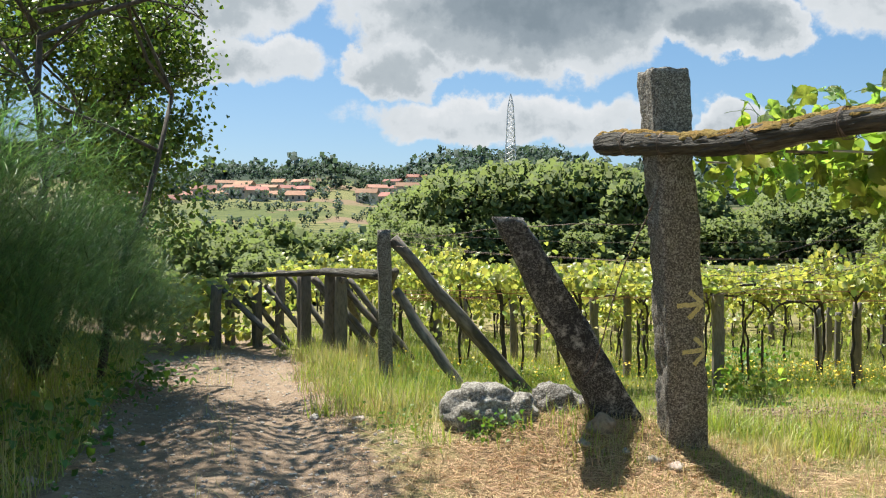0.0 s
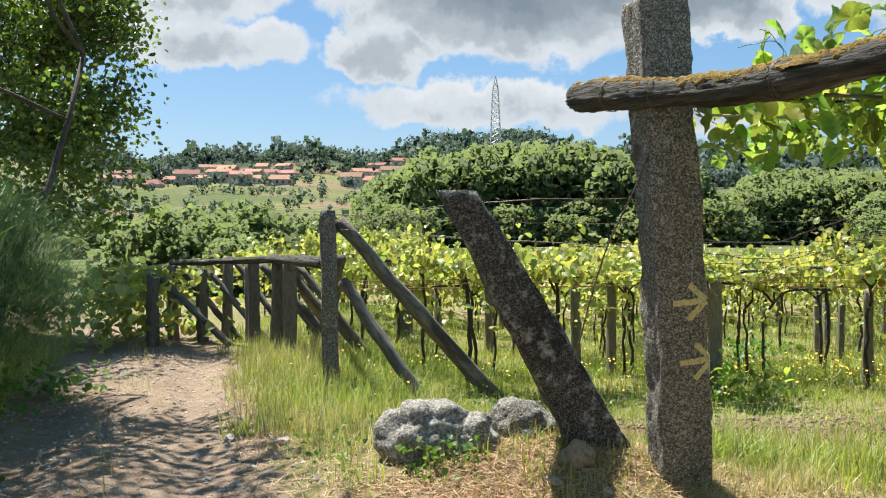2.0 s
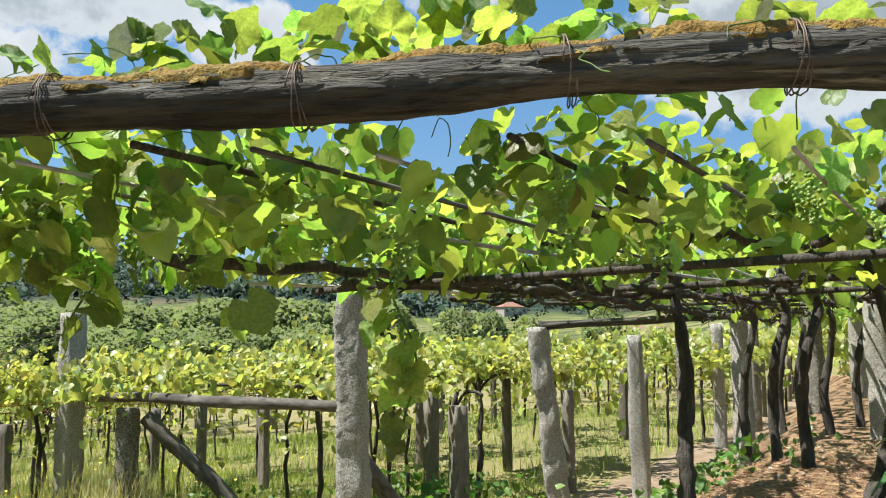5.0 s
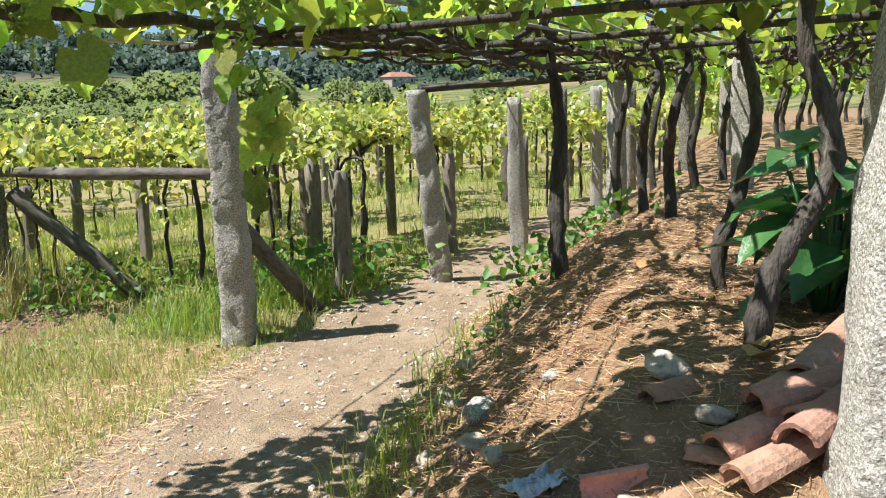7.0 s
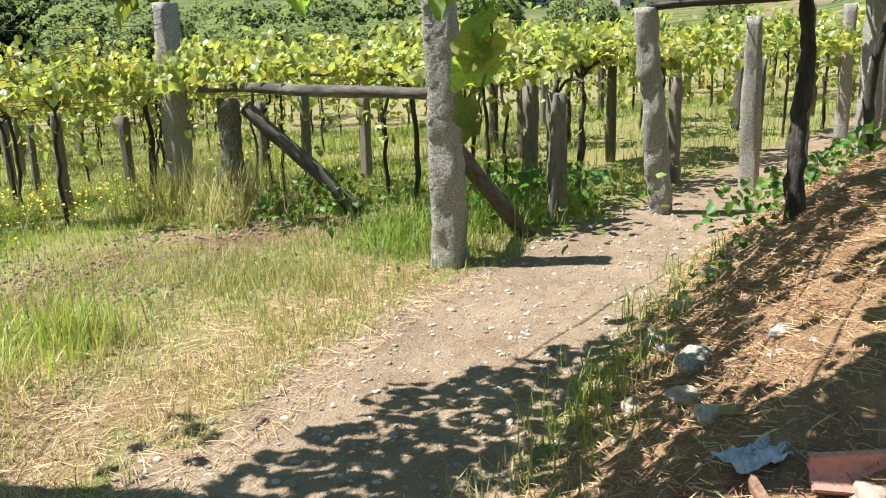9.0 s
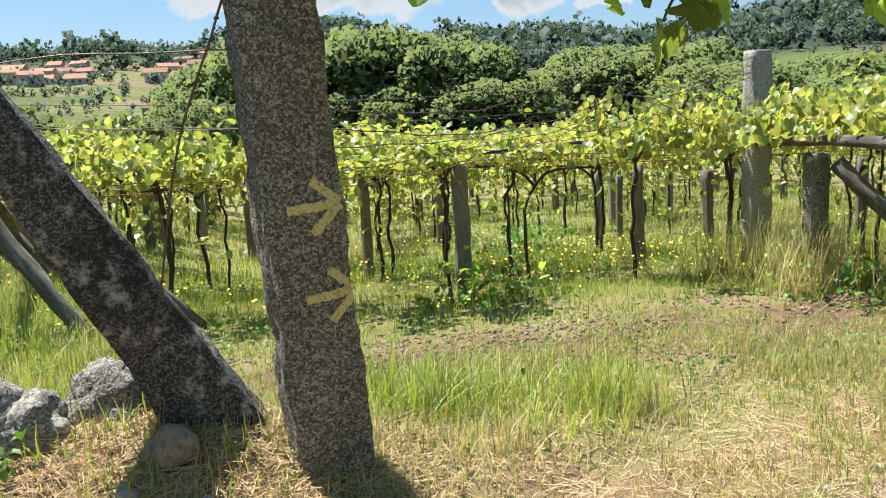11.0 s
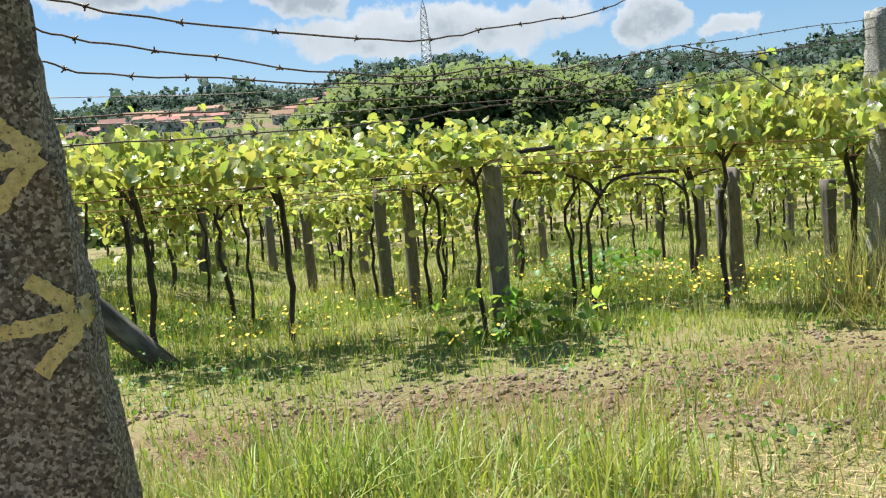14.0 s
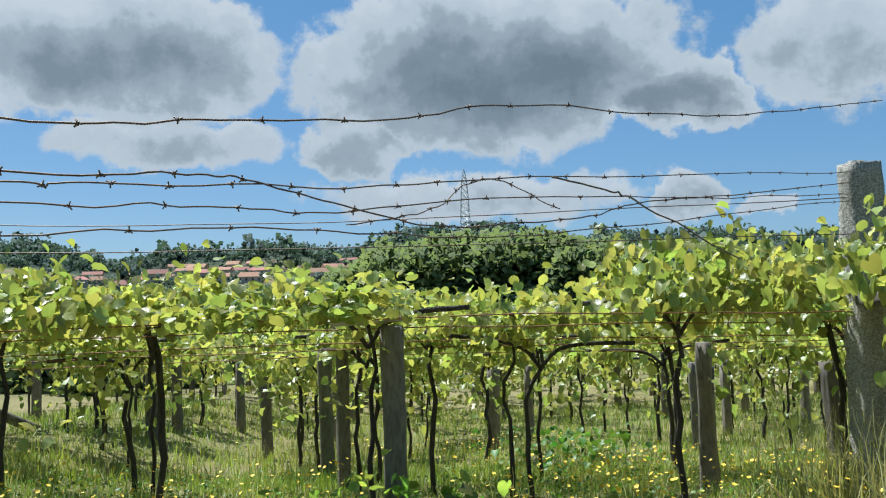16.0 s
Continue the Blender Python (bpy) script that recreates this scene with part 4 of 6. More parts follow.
TRUNKS = [trunk_mesh(3.1 * i, 1.02 + 0.03 * (i % 3), 0.015 + 0.003 * (i % 4), kink=0.08 + 0.04 * (i % 3)) for i in range(9)]
TRUNKS_FAR = [trunk_mesh(40 + 3.1 * i, 1.05, 0.022, 5, 5) for i in range(4)]
VINES = [(2.83, 9.68), (2.60, 12.05), (1.82, 14.6), (1.52, 10.3), (0.30, 13.6), (-1.1, 15.7), (-0.92, 16.2), (3.82, 14.3), (5.95, 16.9), (7.2, 14.6), (2.10, 13.7), (0.15, 11.3), (0.6, 10.1), (1.0, 12.0), (-0.7, 12.9), (-1.6, 14.2), (-0.3, 14.6),
         (3.7, 10.9), (4.1, 12.3), (4.6, 10.0), (3.2, 11.5), (5.3, 12.5), (4.9, 14.6), (3.0, 15.4), (6.2, 11.2), (7.4, 12.9), (6.6, 9.6), (5.9, 8.5), (6.7, 8.0), (7.5, 7.6), (6.1, 7.1), (6.9, 6.8), (8.2, 8.6), (7.9, 6.7), (8.9, 7.3), (7.2, 10.6), (8.6, 10.3), (9.7, 9.4), (9.9, 6.9), (5.7, 10.3)]


def vine(x, y, i, near):
    z = hz(x, y)
    ob = empty("grapevine", x, y, z, "low trained grapevine with a thin dark trunk and yellow-green leaves", "vine", "field vines", rz=(37 * i) % 360)
    stem = child("trunk", (TRUNKS if near < 2 else TRUNKS_FAR)[i % (9 if near < 2 else 4)], ob)
    stem.matrix_basis = Matrix.Diagonal((0.9, 0.9, (1.12, 1.06, 1.04)[near], 1))
    if near == 0 and i % 4 == 1:
        t = child("trunk", TRUNKS[(i * 5) % 9], ob)
        t.matrix_basis = pose(0.28, 0.1, 0, 0, 4, 90)
    fol = child("foliage", (FOLIAGE_NEAR, FOLIAGE_MID, FOLIAGE_FAR)[near][i % (6, 5, 3)[near]], ob)
    fol.matrix_basis = pose(0, 0, (1.17, 1.10, 1.08)[near] + 0.04 * math.sin(i * 2.7), 0, 0, 61 * i) @ Matrix.Diagonal((1, 1, 0.8 + 0.45 * abs(math.sin(i * 1.9)), 1))
    return ob


for i, (x, y) in enumerate(VINES):
    vine(x, y, i, 0 if y < 13 else 1)
k = 0
for i in range(7):
    for j in range(14):
        x, y = -3.0 + j * 1.5 + 0.35 * math.sin(k * 2.2), 16.6 + i * 1.75 + 0.4 * math.sin(k * 1.7)
        if x > -2.6 - 0.25 * (y - 16):
            vine(x, y, k, 1 if y < 21 else 2)
        k += 1
for i in range(8):
    for j in range(17):
        x, y = -6 + j * 2.4 + 0.6 * math.sin(k * 2.2), 29 + i * 2.6 + 0.7 * math.sin(k * 1.7)
        vine(x, y, k, 2)
        k += 1
for i in range(5):
    for j in range(12):
        x, y = 10.2 + j * 1.7 + 0.35 * math.sin(k * 2.2), 6.6 + i * 2.0 + 0.4 * math.sin(k * 1.7)
        vine(x, y, k, 1 if x < 14 else 2)
        k += 1
# a green shoot cluster at the foot of the nearest field post, leafy curtain at the trellis end
for x, y, n, s in ((3.15, 9.35, 90, 0.42), (2.75, 9.4, 60, 0.32)):
    pos = np.stack([rng.normal(x, s * 0.5, n), rng.normal(y, s * 0.35, n), np.zeros(n)], -1)
    pos[:, 2] = height(pos[:, 0], pos[:, 1]) + np.abs(rng.normal(0.06, 0.16, n))
    tagged(new("vine_sucker", leaves_mesh("vine_sucker", pos, rng.uniform(0.05, 0.09, n), LEAF, True)), "green leafy vine shoots at the foot of a post", "plant", kind="stuff")
n = 900
pos = np.stack([rng.normal(-4.0, 0.55, n), rng.normal(13.4, 0.8, n), rng.uniform(0.0, 1.05, n) ** 0.8], -1)
pos[:, 2] += height(pos[:, 0], pos[:, 1])
tagged(new("vine_curtain", leaves_mesh("vine_curtain", pos, rng.uniform(0.09, 0.15, n), LEAF_FIELD, True)), "bright vine leaves hanging over the trellis end", "vine", kind="stuff")


# ---- pergola over the footpath ----
def pergola_top(x, y):
    return 1.80 - 0.018 * (x - 2) + 0.02 * math.sin(x * 1.3)


def pergola_vine(x, y, pts, r, label, seed):
    z = hz(x, y)
    ob = empty("pergola_vine", x, y, z, label, "vine", "pergola vines")
    bm = bmesh.new()
    line = smooth_line([Vector((0, 0, -0.1))] + [Vector(p) for p in pts], 6)
    m = len(line)
    tube(bm, line, [r * (1.3 - 0.55 * i / m) for i in range(m)], 10, 0.55, seed)
    part("trunk", bm, BARK_VINE, ob)
    top = line[-1]
    for s, l in ((1, 1.5), (-1, 0.6)):
        cm = bmesh.new()
        arm = [top + Vector((0, 0, -0.02))] + [top + Vector((s * l * t, 0.10 * math.sin(seed + t * 5), 0.05 + 0.04 * math.sin(t * 9 + seed))) for t in (0.2, 0.5, 0.8, 1.0)]
        tube(cm, smooth_line(arm, 5), 0.016, 7, 0.6, seed + s)
        part("cane", cm, BARK_VINE, ob)
    return ob


pergola_vine(5.49, 3.89, [(0.04, 0.02, 0.25), (0.08, 0.04, 0.44), (0.15, 0.05, 0.75), (0.18, 0.06, 0.95), (0.22, 0.13, 1.30)], 0.040, "straight old vine trunk holding up the pergola", 1)
pergola_vine(4.28, 2.81, [(0.02, 0.01, 0.14), (0.09, -0.03, 0.31), (0.14, -0.06, 0.46), (0.20, -0.09, 0.67), (0.23, -0.05, 0.87), (0.19, 0.02, 1.10)], 0.026, "twisted grey-black vine trunk on the straw bank", 2)
pergola_vine(3.51, 2.58, [(0.03, -0.01, 0.11), (0.08, -0.04, 0.24), (0.15, -0.12, 0.39), (0.22, -0.18, 0.54), (0.24, -0.16, 0.69), (0.26, -0.09, 0.91), (0.28, -0.08, 1.12)], 0.032, "thick bent vine trunk beside the tile heap", 3)
for i, (x, y, dx) in enumerate(((6.9, 3.75, 0.2), (7.9, 4.2, 0.1), (6.4, 3.45, 0.2), (8.6, 3.7, -0.1), (8.3, 2.6, 0.2), (9.4, 3.6, 0.15), (10.4, 2.8, 0.1), (11.2, 3.6, -0.1), (12.6, 3.2, 0.1), (9.2, 1.7, 0.2), (7.0, 1.5, 0.15), (14, 3.6, 0.1), (15.5, 3.0, 0.1), (13.2, 2.3, -0.1), (10.0, 4.4, 0.1), (11.8, 4.6, 0.0))):
    t = pergola_top(x, y) - hz(x, y)
    pergola_vine(x, y, [(dx * 0.6, 0.05, t * 0.3), (dx * 0.1, 0, t * 0.6), (dx, -0.05, t * 0.85), (dx * 0.8, 0, t - 0.05)], 0.03, "gnarled dark vine trunk under the pergola", 5 + i)

for i in range(16):
    y0 = 1.0 + i * 0.285
    x0 = 2.9 - 0.46 * (y0 - 2.2) + 0.05 if y0 > 2.2 else 3.0
    a, b = Vector((x0, y0, pergola_top(x0, y0) + 0.02 * (i % 3) + 0.06)), Vector((10.5 + 0.4 * (i % 4), y0 + 0.1 + 0.03 * i, 1.66 + 0.02 * (i % 3)))
    timber("pergola_pole", a, b, 0.006 + 0.002 * (i % 3), 0.008, (CANE, WOOD_BRACE, BARK_VINE)[i % 3], "thin weathered cane running under the vine leaves", "pergola canes", 200 + i, 6, "pole")
for i, x in enumerate((3.6, 4.8, 6.1, 7.5, 8.8, 10.2)):
    timber("pergola_pole", (x, 1.0, 1.70), (x + 0.1, 5.0 + 0.05 * i, 1.62), 0.017, 0.015, BARK_VINE, "dark pole across the pergola", "pergola poles", 230 + i, 7, "pole")


for i, (a, b) in enumerate((((6.2, 4.3, 1.645), (2.7, 4.85, 1.70)), ((6.6, 3.6, 1.68), (3.1, 4.2, 1.80)), ((6.5, 3.2, 1.70), (3.3, 3.5, 1.86)), ((6.4, 4.55, 1.62), (3.3, 5.0, 1.64)))):
    timber("pergola_pole", a, b, 0.010, 0.009, CANE, "pale grey lath under the vine leaves", "pergola canes", 260 + i, 6, "pole")


def canopy_edge(x):
    return 5.62 - 0.04 * (x - 2) if x < 3.0 else 5.58 - 0.42 * (x - 3.0) if x < 4 else 5.15 + 0.05 * (x - 4)


def canopy_points(n, x0, x1, zlo, zhi):
    out = []
    while len(out) < n:
        x, y = rng.uniform(x0, x1), rng.uniform(0.8, 5.6)
        left = 1.25 + (5.75 - y) * 0.466 + 0.12
        if x < left or y > canopy_edge(x):
            continue
        # thin, half-bare stretch over the bank
        if y < 4.0 and 2.4 < x < 5.6 and fbm(np.array([x]), np.array([y]), 2.4, 6)[0] > 0.0:
            continue
        t = pergola_top(x, y)
        out.append((x, y, t + rng.uniform(zlo, zhi) + 0.07 * math.sin(x * 5 + y * 3)))
    return np.array(out)


canopy = empty("pergola_canopy", 4.0, 3.2, 1.8, "roof of large sunlit vine leaves over the footpath", "vine")
def gnarled_cane(a, b, r, seed):
    """An old vine arm lying along the pergola wires, with knots and short spurs."""
    a, b = Vector(a), Vector(b)
    bm = bmesh.new()
    n = 34
    span = (b - a).length
    pts = [Vector((span * i / n, 0.05 * noise.noise(Vector((i * 0.3, seed, 0))), 0.045 * noise.noise(Vector((i * 0.42, seed, 4))))) for i in range(n + 1)]
    tube(bm, pts, [r * (1 + 0.45 * noise.noise(Vector((i * 0.8, seed, 9)))) for i in range(n + 1)], 8, 0.5, seed)
    for k in range(2, n, 4):
        d = Vector((0.04, 0.05 * math.sin(k * 2.0), 0.07 * math.cos(k * 1.3)))
        tube(bm, [pts[k], pts[k] + d * 0.6, pts[k] + d * 1.4 + Vector((0.03, 0, 0.02))], [r * 0.6, r * 0.4, r * 0.2], 5, 0.3, k)
    ob = part("vine_arm", bm, BARK_VINE, canopy, "knotted black vine arm")
    ob.matrix_basis = Matrix.Translation(a - Vector((4.0, 3.2, 1.8))) @ (b - a).to_track_quat("X", "Z").to_matrix().to_4x4()


for i, (a, b, r) in enumerate((((5.72, 4.0, 1.66), (2.55, 4.62, 1.67), 0.020), ((5.74, 4.05, 1.63), (3.6, 4.75, 1.64), 0.016), ((5.7, 4.0, 1.70), (4.2, 3.6, 1.86), 0.018), ((5.75, 4.0, 1.66), (8.8, 4.3, 1.62), 0.020), ((4.48, 2.83, 1.72), (6.8, 3.1, 1.66), 0.018),
                              ((3.8, 2.5, 1.75), (5.2, 2.3, 1.75), 0.018), ((6.9, 3.8, 1.62), (5.2, 3.3, 1.70), 0.015), ((7.0, 4.6, 1.60), (9.5, 4.8, 1.58), 0.016), ((6.4, 3.4, 1.66), (8.9, 3.2, 1.62), 0.016), ((4.45, 2.85, 1.70), (3.1, 3.4, 1.80), 0.013))):
    gnarled_cane(a, b, r, 11 + i * 3)




canes = random.Random(5)
for i in range(30):
    x, y = canes.uniform(2.9, 8.6), canes.uniform(1.3, 4.7)
    if x < 3.1 + (5.75 - y) * 0.466 - 1.2:
        x += 1.4
    l, a = canes.uniform(0.9, 2.6), canes.gauss(0.08, 0.22)
    z = pergola_top(x, y) - canes.uniform(0.06, 0.17)
    gnarled_cane((x, y, z), (x + l * math.cos(a), y + l * math.sin(a), z - 0.018 * l + canes.uniform(-0.04, 0.04)), canes.uniform(0.006, 0.013), 60 + i)


def curled_leaf(s):
    """A round, toothed vine leaf with raised blades between its five ribs and a curled rim."""
    n, rings = 36, 4
    V, F = [(0, 0.36, 0)], []
    for r in range(1, rings + 1):
        for k in range(n):
            a = 2 * math.pi * k / n
            tip = math.cos(a)                                     # +1 at the tip, -1 at the stalk
            rad = 0.50 + 0.09 * tip + 0.045 * math.cos(5 * a) - 0.24 * max(0, -tip - 0.93) / 0.07
            if r == rings:
                rad *= 1 + (0.035 if k % 2 else -0.02)
            q = rad * r / rings
            x, y = q * math.sin(a), 0.36 + q * math.cos(a)
            t = r / rings
            z = 0.05 * t * math.cos(5 * a + math.pi) + (0.16 + 0.05 * s) * abs(x) - (0.10 + 0.09 * (s % 4)) * t * t * (0.5 + 0.5 * tip) + 0.05 * t * t * math.sin(3 * a + s * 1.3) + 0.03 * math.sin(7 * a + s) * t ** 3
            V.append((x, y, z))
    for k in range(n):
        F.append((0, 1 + (k + 1) % n, 1 + k))
        for r in range(rings - 1):
            a, b = 1 + r * n, 1 + (r + 1) * n
            F.append((a + k, a + (k + 1) % n, b + (k + 1) % n))
            F.append((a + k, b + (k + 1) % n, b + k))
    return np.array(V), np.array(F)


LEAF_SHAPES = []
for s in range(6):
    LEAF_SHAPES.append(mesh_from("leaf", *curled_leaf(s), LEAF_BIG, True))


def single_leaf(p, size, yaw, tilt, roll, i):
    ob = child("leaf", LEAF_SHAPES[i % 6], canopy)
    ob.matrix_basis = Matrix.Translation(Vector(p) - Vector((4.0, 3.2, 1.8))) @ Euler((tilt, roll, yaw)).to_matrix().to_4x4() @ Matrix.Diagonal((size, size, size, 1))


# leaves standing up behind the beam, and those hanging under it
for i in range(110):
    t = rng.uniform(0.28, 1.0)
    p = beam_point(t) + Vector((0.906, 0.424, 0)) * rng.uniform(0.05, 0.32)
    p.z = 2.05 + rng.uniform(-0.02, 0.24) * (0.4 + 0.6 * t)
    single_leaf(p, rng.uniform(0.08, 0.14), rng.uniform(0, 6.28), rng.normal(0.8, 0.5), rng.normal(0, 0.5), i)
for i in range(190):
    t = rng.uniform(0.10, 1.0)
    if t > 0.6 and i % 4:
        continue
    p = beam_point(t) + Vector((0.906, 0.424, 0)) * rng.uniform(0.12, 0.9)
    p.z = 1.95 - min(0.45, abs(rng.normal(0, (0.05 + 0.2 * min(1, t / 0.45)) * (1 - 0.75 * min(1, max(0, (t - 0.55) / 0.25))))))
    single_leaf(p, rng.uniform(0.07, 0.135), rng.uniform(0, 6.28), rng.normal(-0.9, 0.6), rng.normal(0, 0.5), i)


def stuff_leaves(name, pos, size, label, mat=LEAF, full=True):
    return tagged(new(name, leaves_mesh(name, pos, size, mat, full, 0.75)), label, "vine", kind="stuff")


pos = canopy_points(2700, 1.6, 5.6, -0.06, 0.34)
stuff_leaves("vine_leaves", pos, rng.uniform(0.06, 0.12, len(pos)), "mass of sunlit vine leaves on the pergola")
pos = canopy_points(2400, 5.4, 15, -0.04, 0.28)
stuff_leaves("vine_leaves", pos, rng.uniform(0.10, 0.16, len(pos)), "mass of sunlit vine leaves farther along the pergola", full=False)


pos = canopy_points(1300, 14.5, 27, -0.04, 0.3)
stuff_leaves("vine_leaves", pos, rng.uniform(0.16, 0.24, len(pos)), "mass of sunlit vine leaves at the pergola's far end", full=False)
for i in range(12):
    x, y = 16.5 + 0.85 * i, 2.0 + 2.6 * ((i * 5) % 7) / 7
    t = pergola_top(x, y) - hz(x, y)
    pergola_vine(x, y, [(0.1, 0.05, t * 0.3), (0.02, 0, t * 0.6), (0.14, -0.05, t * 0.85), (0.1, 0, t - 0.05)], 0.035, "gnarled dark vine trunk under the pergola", 40 + i)


def hanging_shoot(x, y, z, drop, n, label):
    """A shoot that hangs from the pergola with leaves along it."""
    ob = empty("vine_shoot", x, y, z, label, "vine shoot", "hanging vine shoots")
    bm = bmesh.new()
    pts = [Vector((0.03 * math.sin(i * 1.1 + x), 0.04 * math.sin(i * 0.8), -drop * i / 8)) for i in range(9)]
    tube(bm, smooth_line(pts, 3), 0.004, 5)
    part("stem", bm, WEED, ob)
    for i in range(n):
        q = pts[1 + i % 8]
        lf = child("leaf", LEAF_SHAPES[i % 6], ob)
        s = rng.uniform(0.09, 0.155)
        lf.matrix_basis = Matrix.Translation(q + Vector((rng.normal(0, 0.03), rng.normal(0, 0.03), 0))) @ Euler((rng.normal(-1.0, 0.35), rng.normal(0, 0.4), rng.uniform(0, 6.28))).to_matrix().to_4x4() @ Matrix.Diagonal((s, s, s, 1))


def tendril(x, y, z, h, seed):
    bm = bmesh.new()
    r = random.Random(seed)
    pts, p = [], Vector((0, 0, 0))
    d = Vector((r.uniform(-1, 1), r.uniform(-1, 1), 1.2)).normalized()
    for i in range(9):
        pts.append(p.copy())
        d = (d + Vector((r.uniform(-0.6, 0.6), r.uniform(-0.6, 0.6), r.uniform(-0.5, 0.3)))).normalized()
        p = p + d * h / 8
    tube(bm, smooth_line(pts, 3), 0.0018, 4)
    ob = part("vine_tendril", bm, WEED, None)
    ob.matrix_basis = pose(x, y, z)
    tagged(ob, "thin curling green vine tendril above the beam", "tendril", "vine tendrils")


for i in range(34):
    p = beam_point(0.22 + 0.75 * ((i * 13) % 34) / 34) + Vector((0.906, 0.424, 0)) * (0.05 + 0.2 * ((i * 5) % 7) / 7)
    tendril(p.x, p.y, 2.06 - (0.14 if i % 3 == 0 else 0), 0.18 + 0.2 * ((i * 3) % 5) / 5, i)


hanging_shoot(3.07, 4.03, 1.74, 0.64, 13, "leafy vine shoot hanging free below the pergola")
hanging_shoot(2.22, 4.80, 1.88, 0.24, 11, "cluster of drooping vine leaves at the pergola's edge")
hanging_shoot(2.45, 4.9, 1.85, 0.36, 12, "cluster of drooping vine leaves at the pergola's edge")


def grape_bunch(x, y, z, seed):
    bm = bmesh.new()
    r = random.Random(seed)
    for i in range(34):
        t = i / 34
        w = 0.045 * (1 - t * 0.7)
        m = Matrix.Translation((r.uniform(-w, w), r.uniform(-w, w), -0.16 * t)) @ Matrix.Diagonal((0.008, 0.008, 0.008, 1))
        bmesh.ops.create_icosphere(bm, subdivisions=1, radius=1, matrix=m)
    ob = part("grape_bunch", bm, GRAPE, None)
    ob.matrix_basis = pose(x, y, z)
    tagged(ob, "small bunch of unripe green grapes hanging from the pergola", "grapes", "grape bunches", "stuff")


for i in range(26):
    t = rng.uniform(0.25, 0.95)
    p = beam_point(t) + Vector((0.906, 0.424, 0)) * rng.uniform(0.15, 0.8)
    grape_bunch(p.x, p.y, 1.92 - rng.uniform(0, 0.22), i)


# ---- wires ----
def wire(points, r, label, group, mat=WIRE, barbs=0.0, wob=0.012, seed=0, name="wire"):
    pts = smooth_line(points, 10)
    pts = [p + Vector((0, 0, wob * noise.noise(Vector((i * 0.35, seed, 0))))) for i, p in enumerate(pts)]
    a = pts[0].copy()
    bm = bmesh.new()
    tube(bm, [p - a for p in pts], r, 5)
    if barbs:
        acc = 0
        for p, q in zip(pts, pts[1:]):
            acc += (q - p).length
            if acc > barbs:
                acc = 0
                for s in range(3):
                    d = Vector((math.sin(s * 2.1 + seed + p.x * 9), 0.3 * math.cos(s * 3 + p.y * 7), math.cos(s * 2.1 + seed + p.x * 9))) * 0.010
                    tube(bm, [p - a - d * 0.5, p - a + d], r * 0.8, 4)
    ob = part(name, bm, mat, None)
    ob.matrix_basis = pose(*a)
    return tagged(ob, label, "wire", group)


P1T, P2T = (1.52, 5.80), (5.45, 9.45)


def between(t, z):
    return (P1T[0] + (P2T[0] - P1T[0]) * t, P1T[1] + (P2T[1] - P1T[1]) * t, z)


BARBED = "rusty barbed wire strung between granite posts"
wire([between(0, 1.35), (1.71, 5.98, 1.30), (2.3, 6.52, 1.27), (2.6, 6.8, 1.32), (3.03, 7.2, 1.4), (3.38, 7.53, 1.51), (4.21, 8.3, 1.63), (4.88, 8.92, 1.78), (5.79, 9.76, 2.01)], 0.0026, BARBED, "barbed wires", barbs=0.22, seed=1)
wire([between(0, 1.21), (1.71, 5.97, 1.17), (2.3, 6.52, 1.15), (2.42, 6.63, 1.16), (2.95, 7.13, 1.21), (3.44, 7.59, 1.29), (5.39, 9.39, 1.55)], 0.0022, BARBED, "barbed wires", barbs=0.14, seed=2)
wire([between(0, 1.28), (1.71, 5.98, 1.23), (2.3, 6.52, 1.17), (2.58, 6.78, 1.2), (2.73, 6.92, 1.19), (2.97, 7.14, 1.14), (3.18, 7.34, 1.12), (3.63, 7.76, 1.18), (3.89, 8.0, 1.25), (4.46, 8.54, 1.34), (5.38, 9.38, 1.49)], 0.0024, BARBED, "barbed wires", barbs=0.15, seed=3)
wire([between(0, 1.08), (2.3, 6.52, 1.11), (2.62, 6.82, 1.13), (2.88, 7.07, 1.14), (3.36, 7.51, 1.22), (4.39, 8.47, 1.32), (5.37, 9.38, 1.43)], 0.002, BARBED, "barbed wires", barbs=0.16, seed=4)
wire([between(0, 1.02), (2.3, 6.52, 1.05), (2.7, 6.9, 1.09), (3.18, 7.34, 1.09), (3.8, 7.92, 1.16), (5.37, 9.37, 1.4)], 0.002, BARBED, "barbed wires", barbs=0.2, seed=5)
wire([(2.9, 7.1, 1.11), (3.1, 7.3, 1.16), (3.3, 7.45, 1.27), (3.55, 7.7, 1.2)], 0.0018, "loose loop of rusty wire", "barbed wires", barbs=0.1, seed=6)
wire([(3.52, 7.65, 1.3), (3.76, 7.88, 1.28), (3.89, 8.0, 1.25), (4.44, 8.51, 1.06)], 0.0034, "dead cane caught in the wires", "barbed wires", WOOD_BRACE, seed=7)
wire([(-0.62, 9.08, 1.46), (-0.2, 8.0, 1.42), (0.42, 5.95, 1.50), (1.45, 5.72, 1.52)], 0.0026, "plain wire from post to post", "fence wires", seed=8)
wire([(-0.62, 9.08, 1.40), (0.3, 8.4, 1.28), (1.5, 6.0, 1.25)], 0.0026, "plain wire from post to post", "fence wires", seed=9)
wire([(-0.62, 9.08, 1.33), (1.5, 8.9, 1.20), (5.4, 9.4, 1.22)], 0.0026, "plain wire from post to post", "fence wires", seed=10)
wire([(-0.62, 9.08, 1.46), (2.0, 9.4, 1.36), (5.4, 9.44, 1.42)], 0.0026, "plain wire from post to post", "fence wires", seed=11)
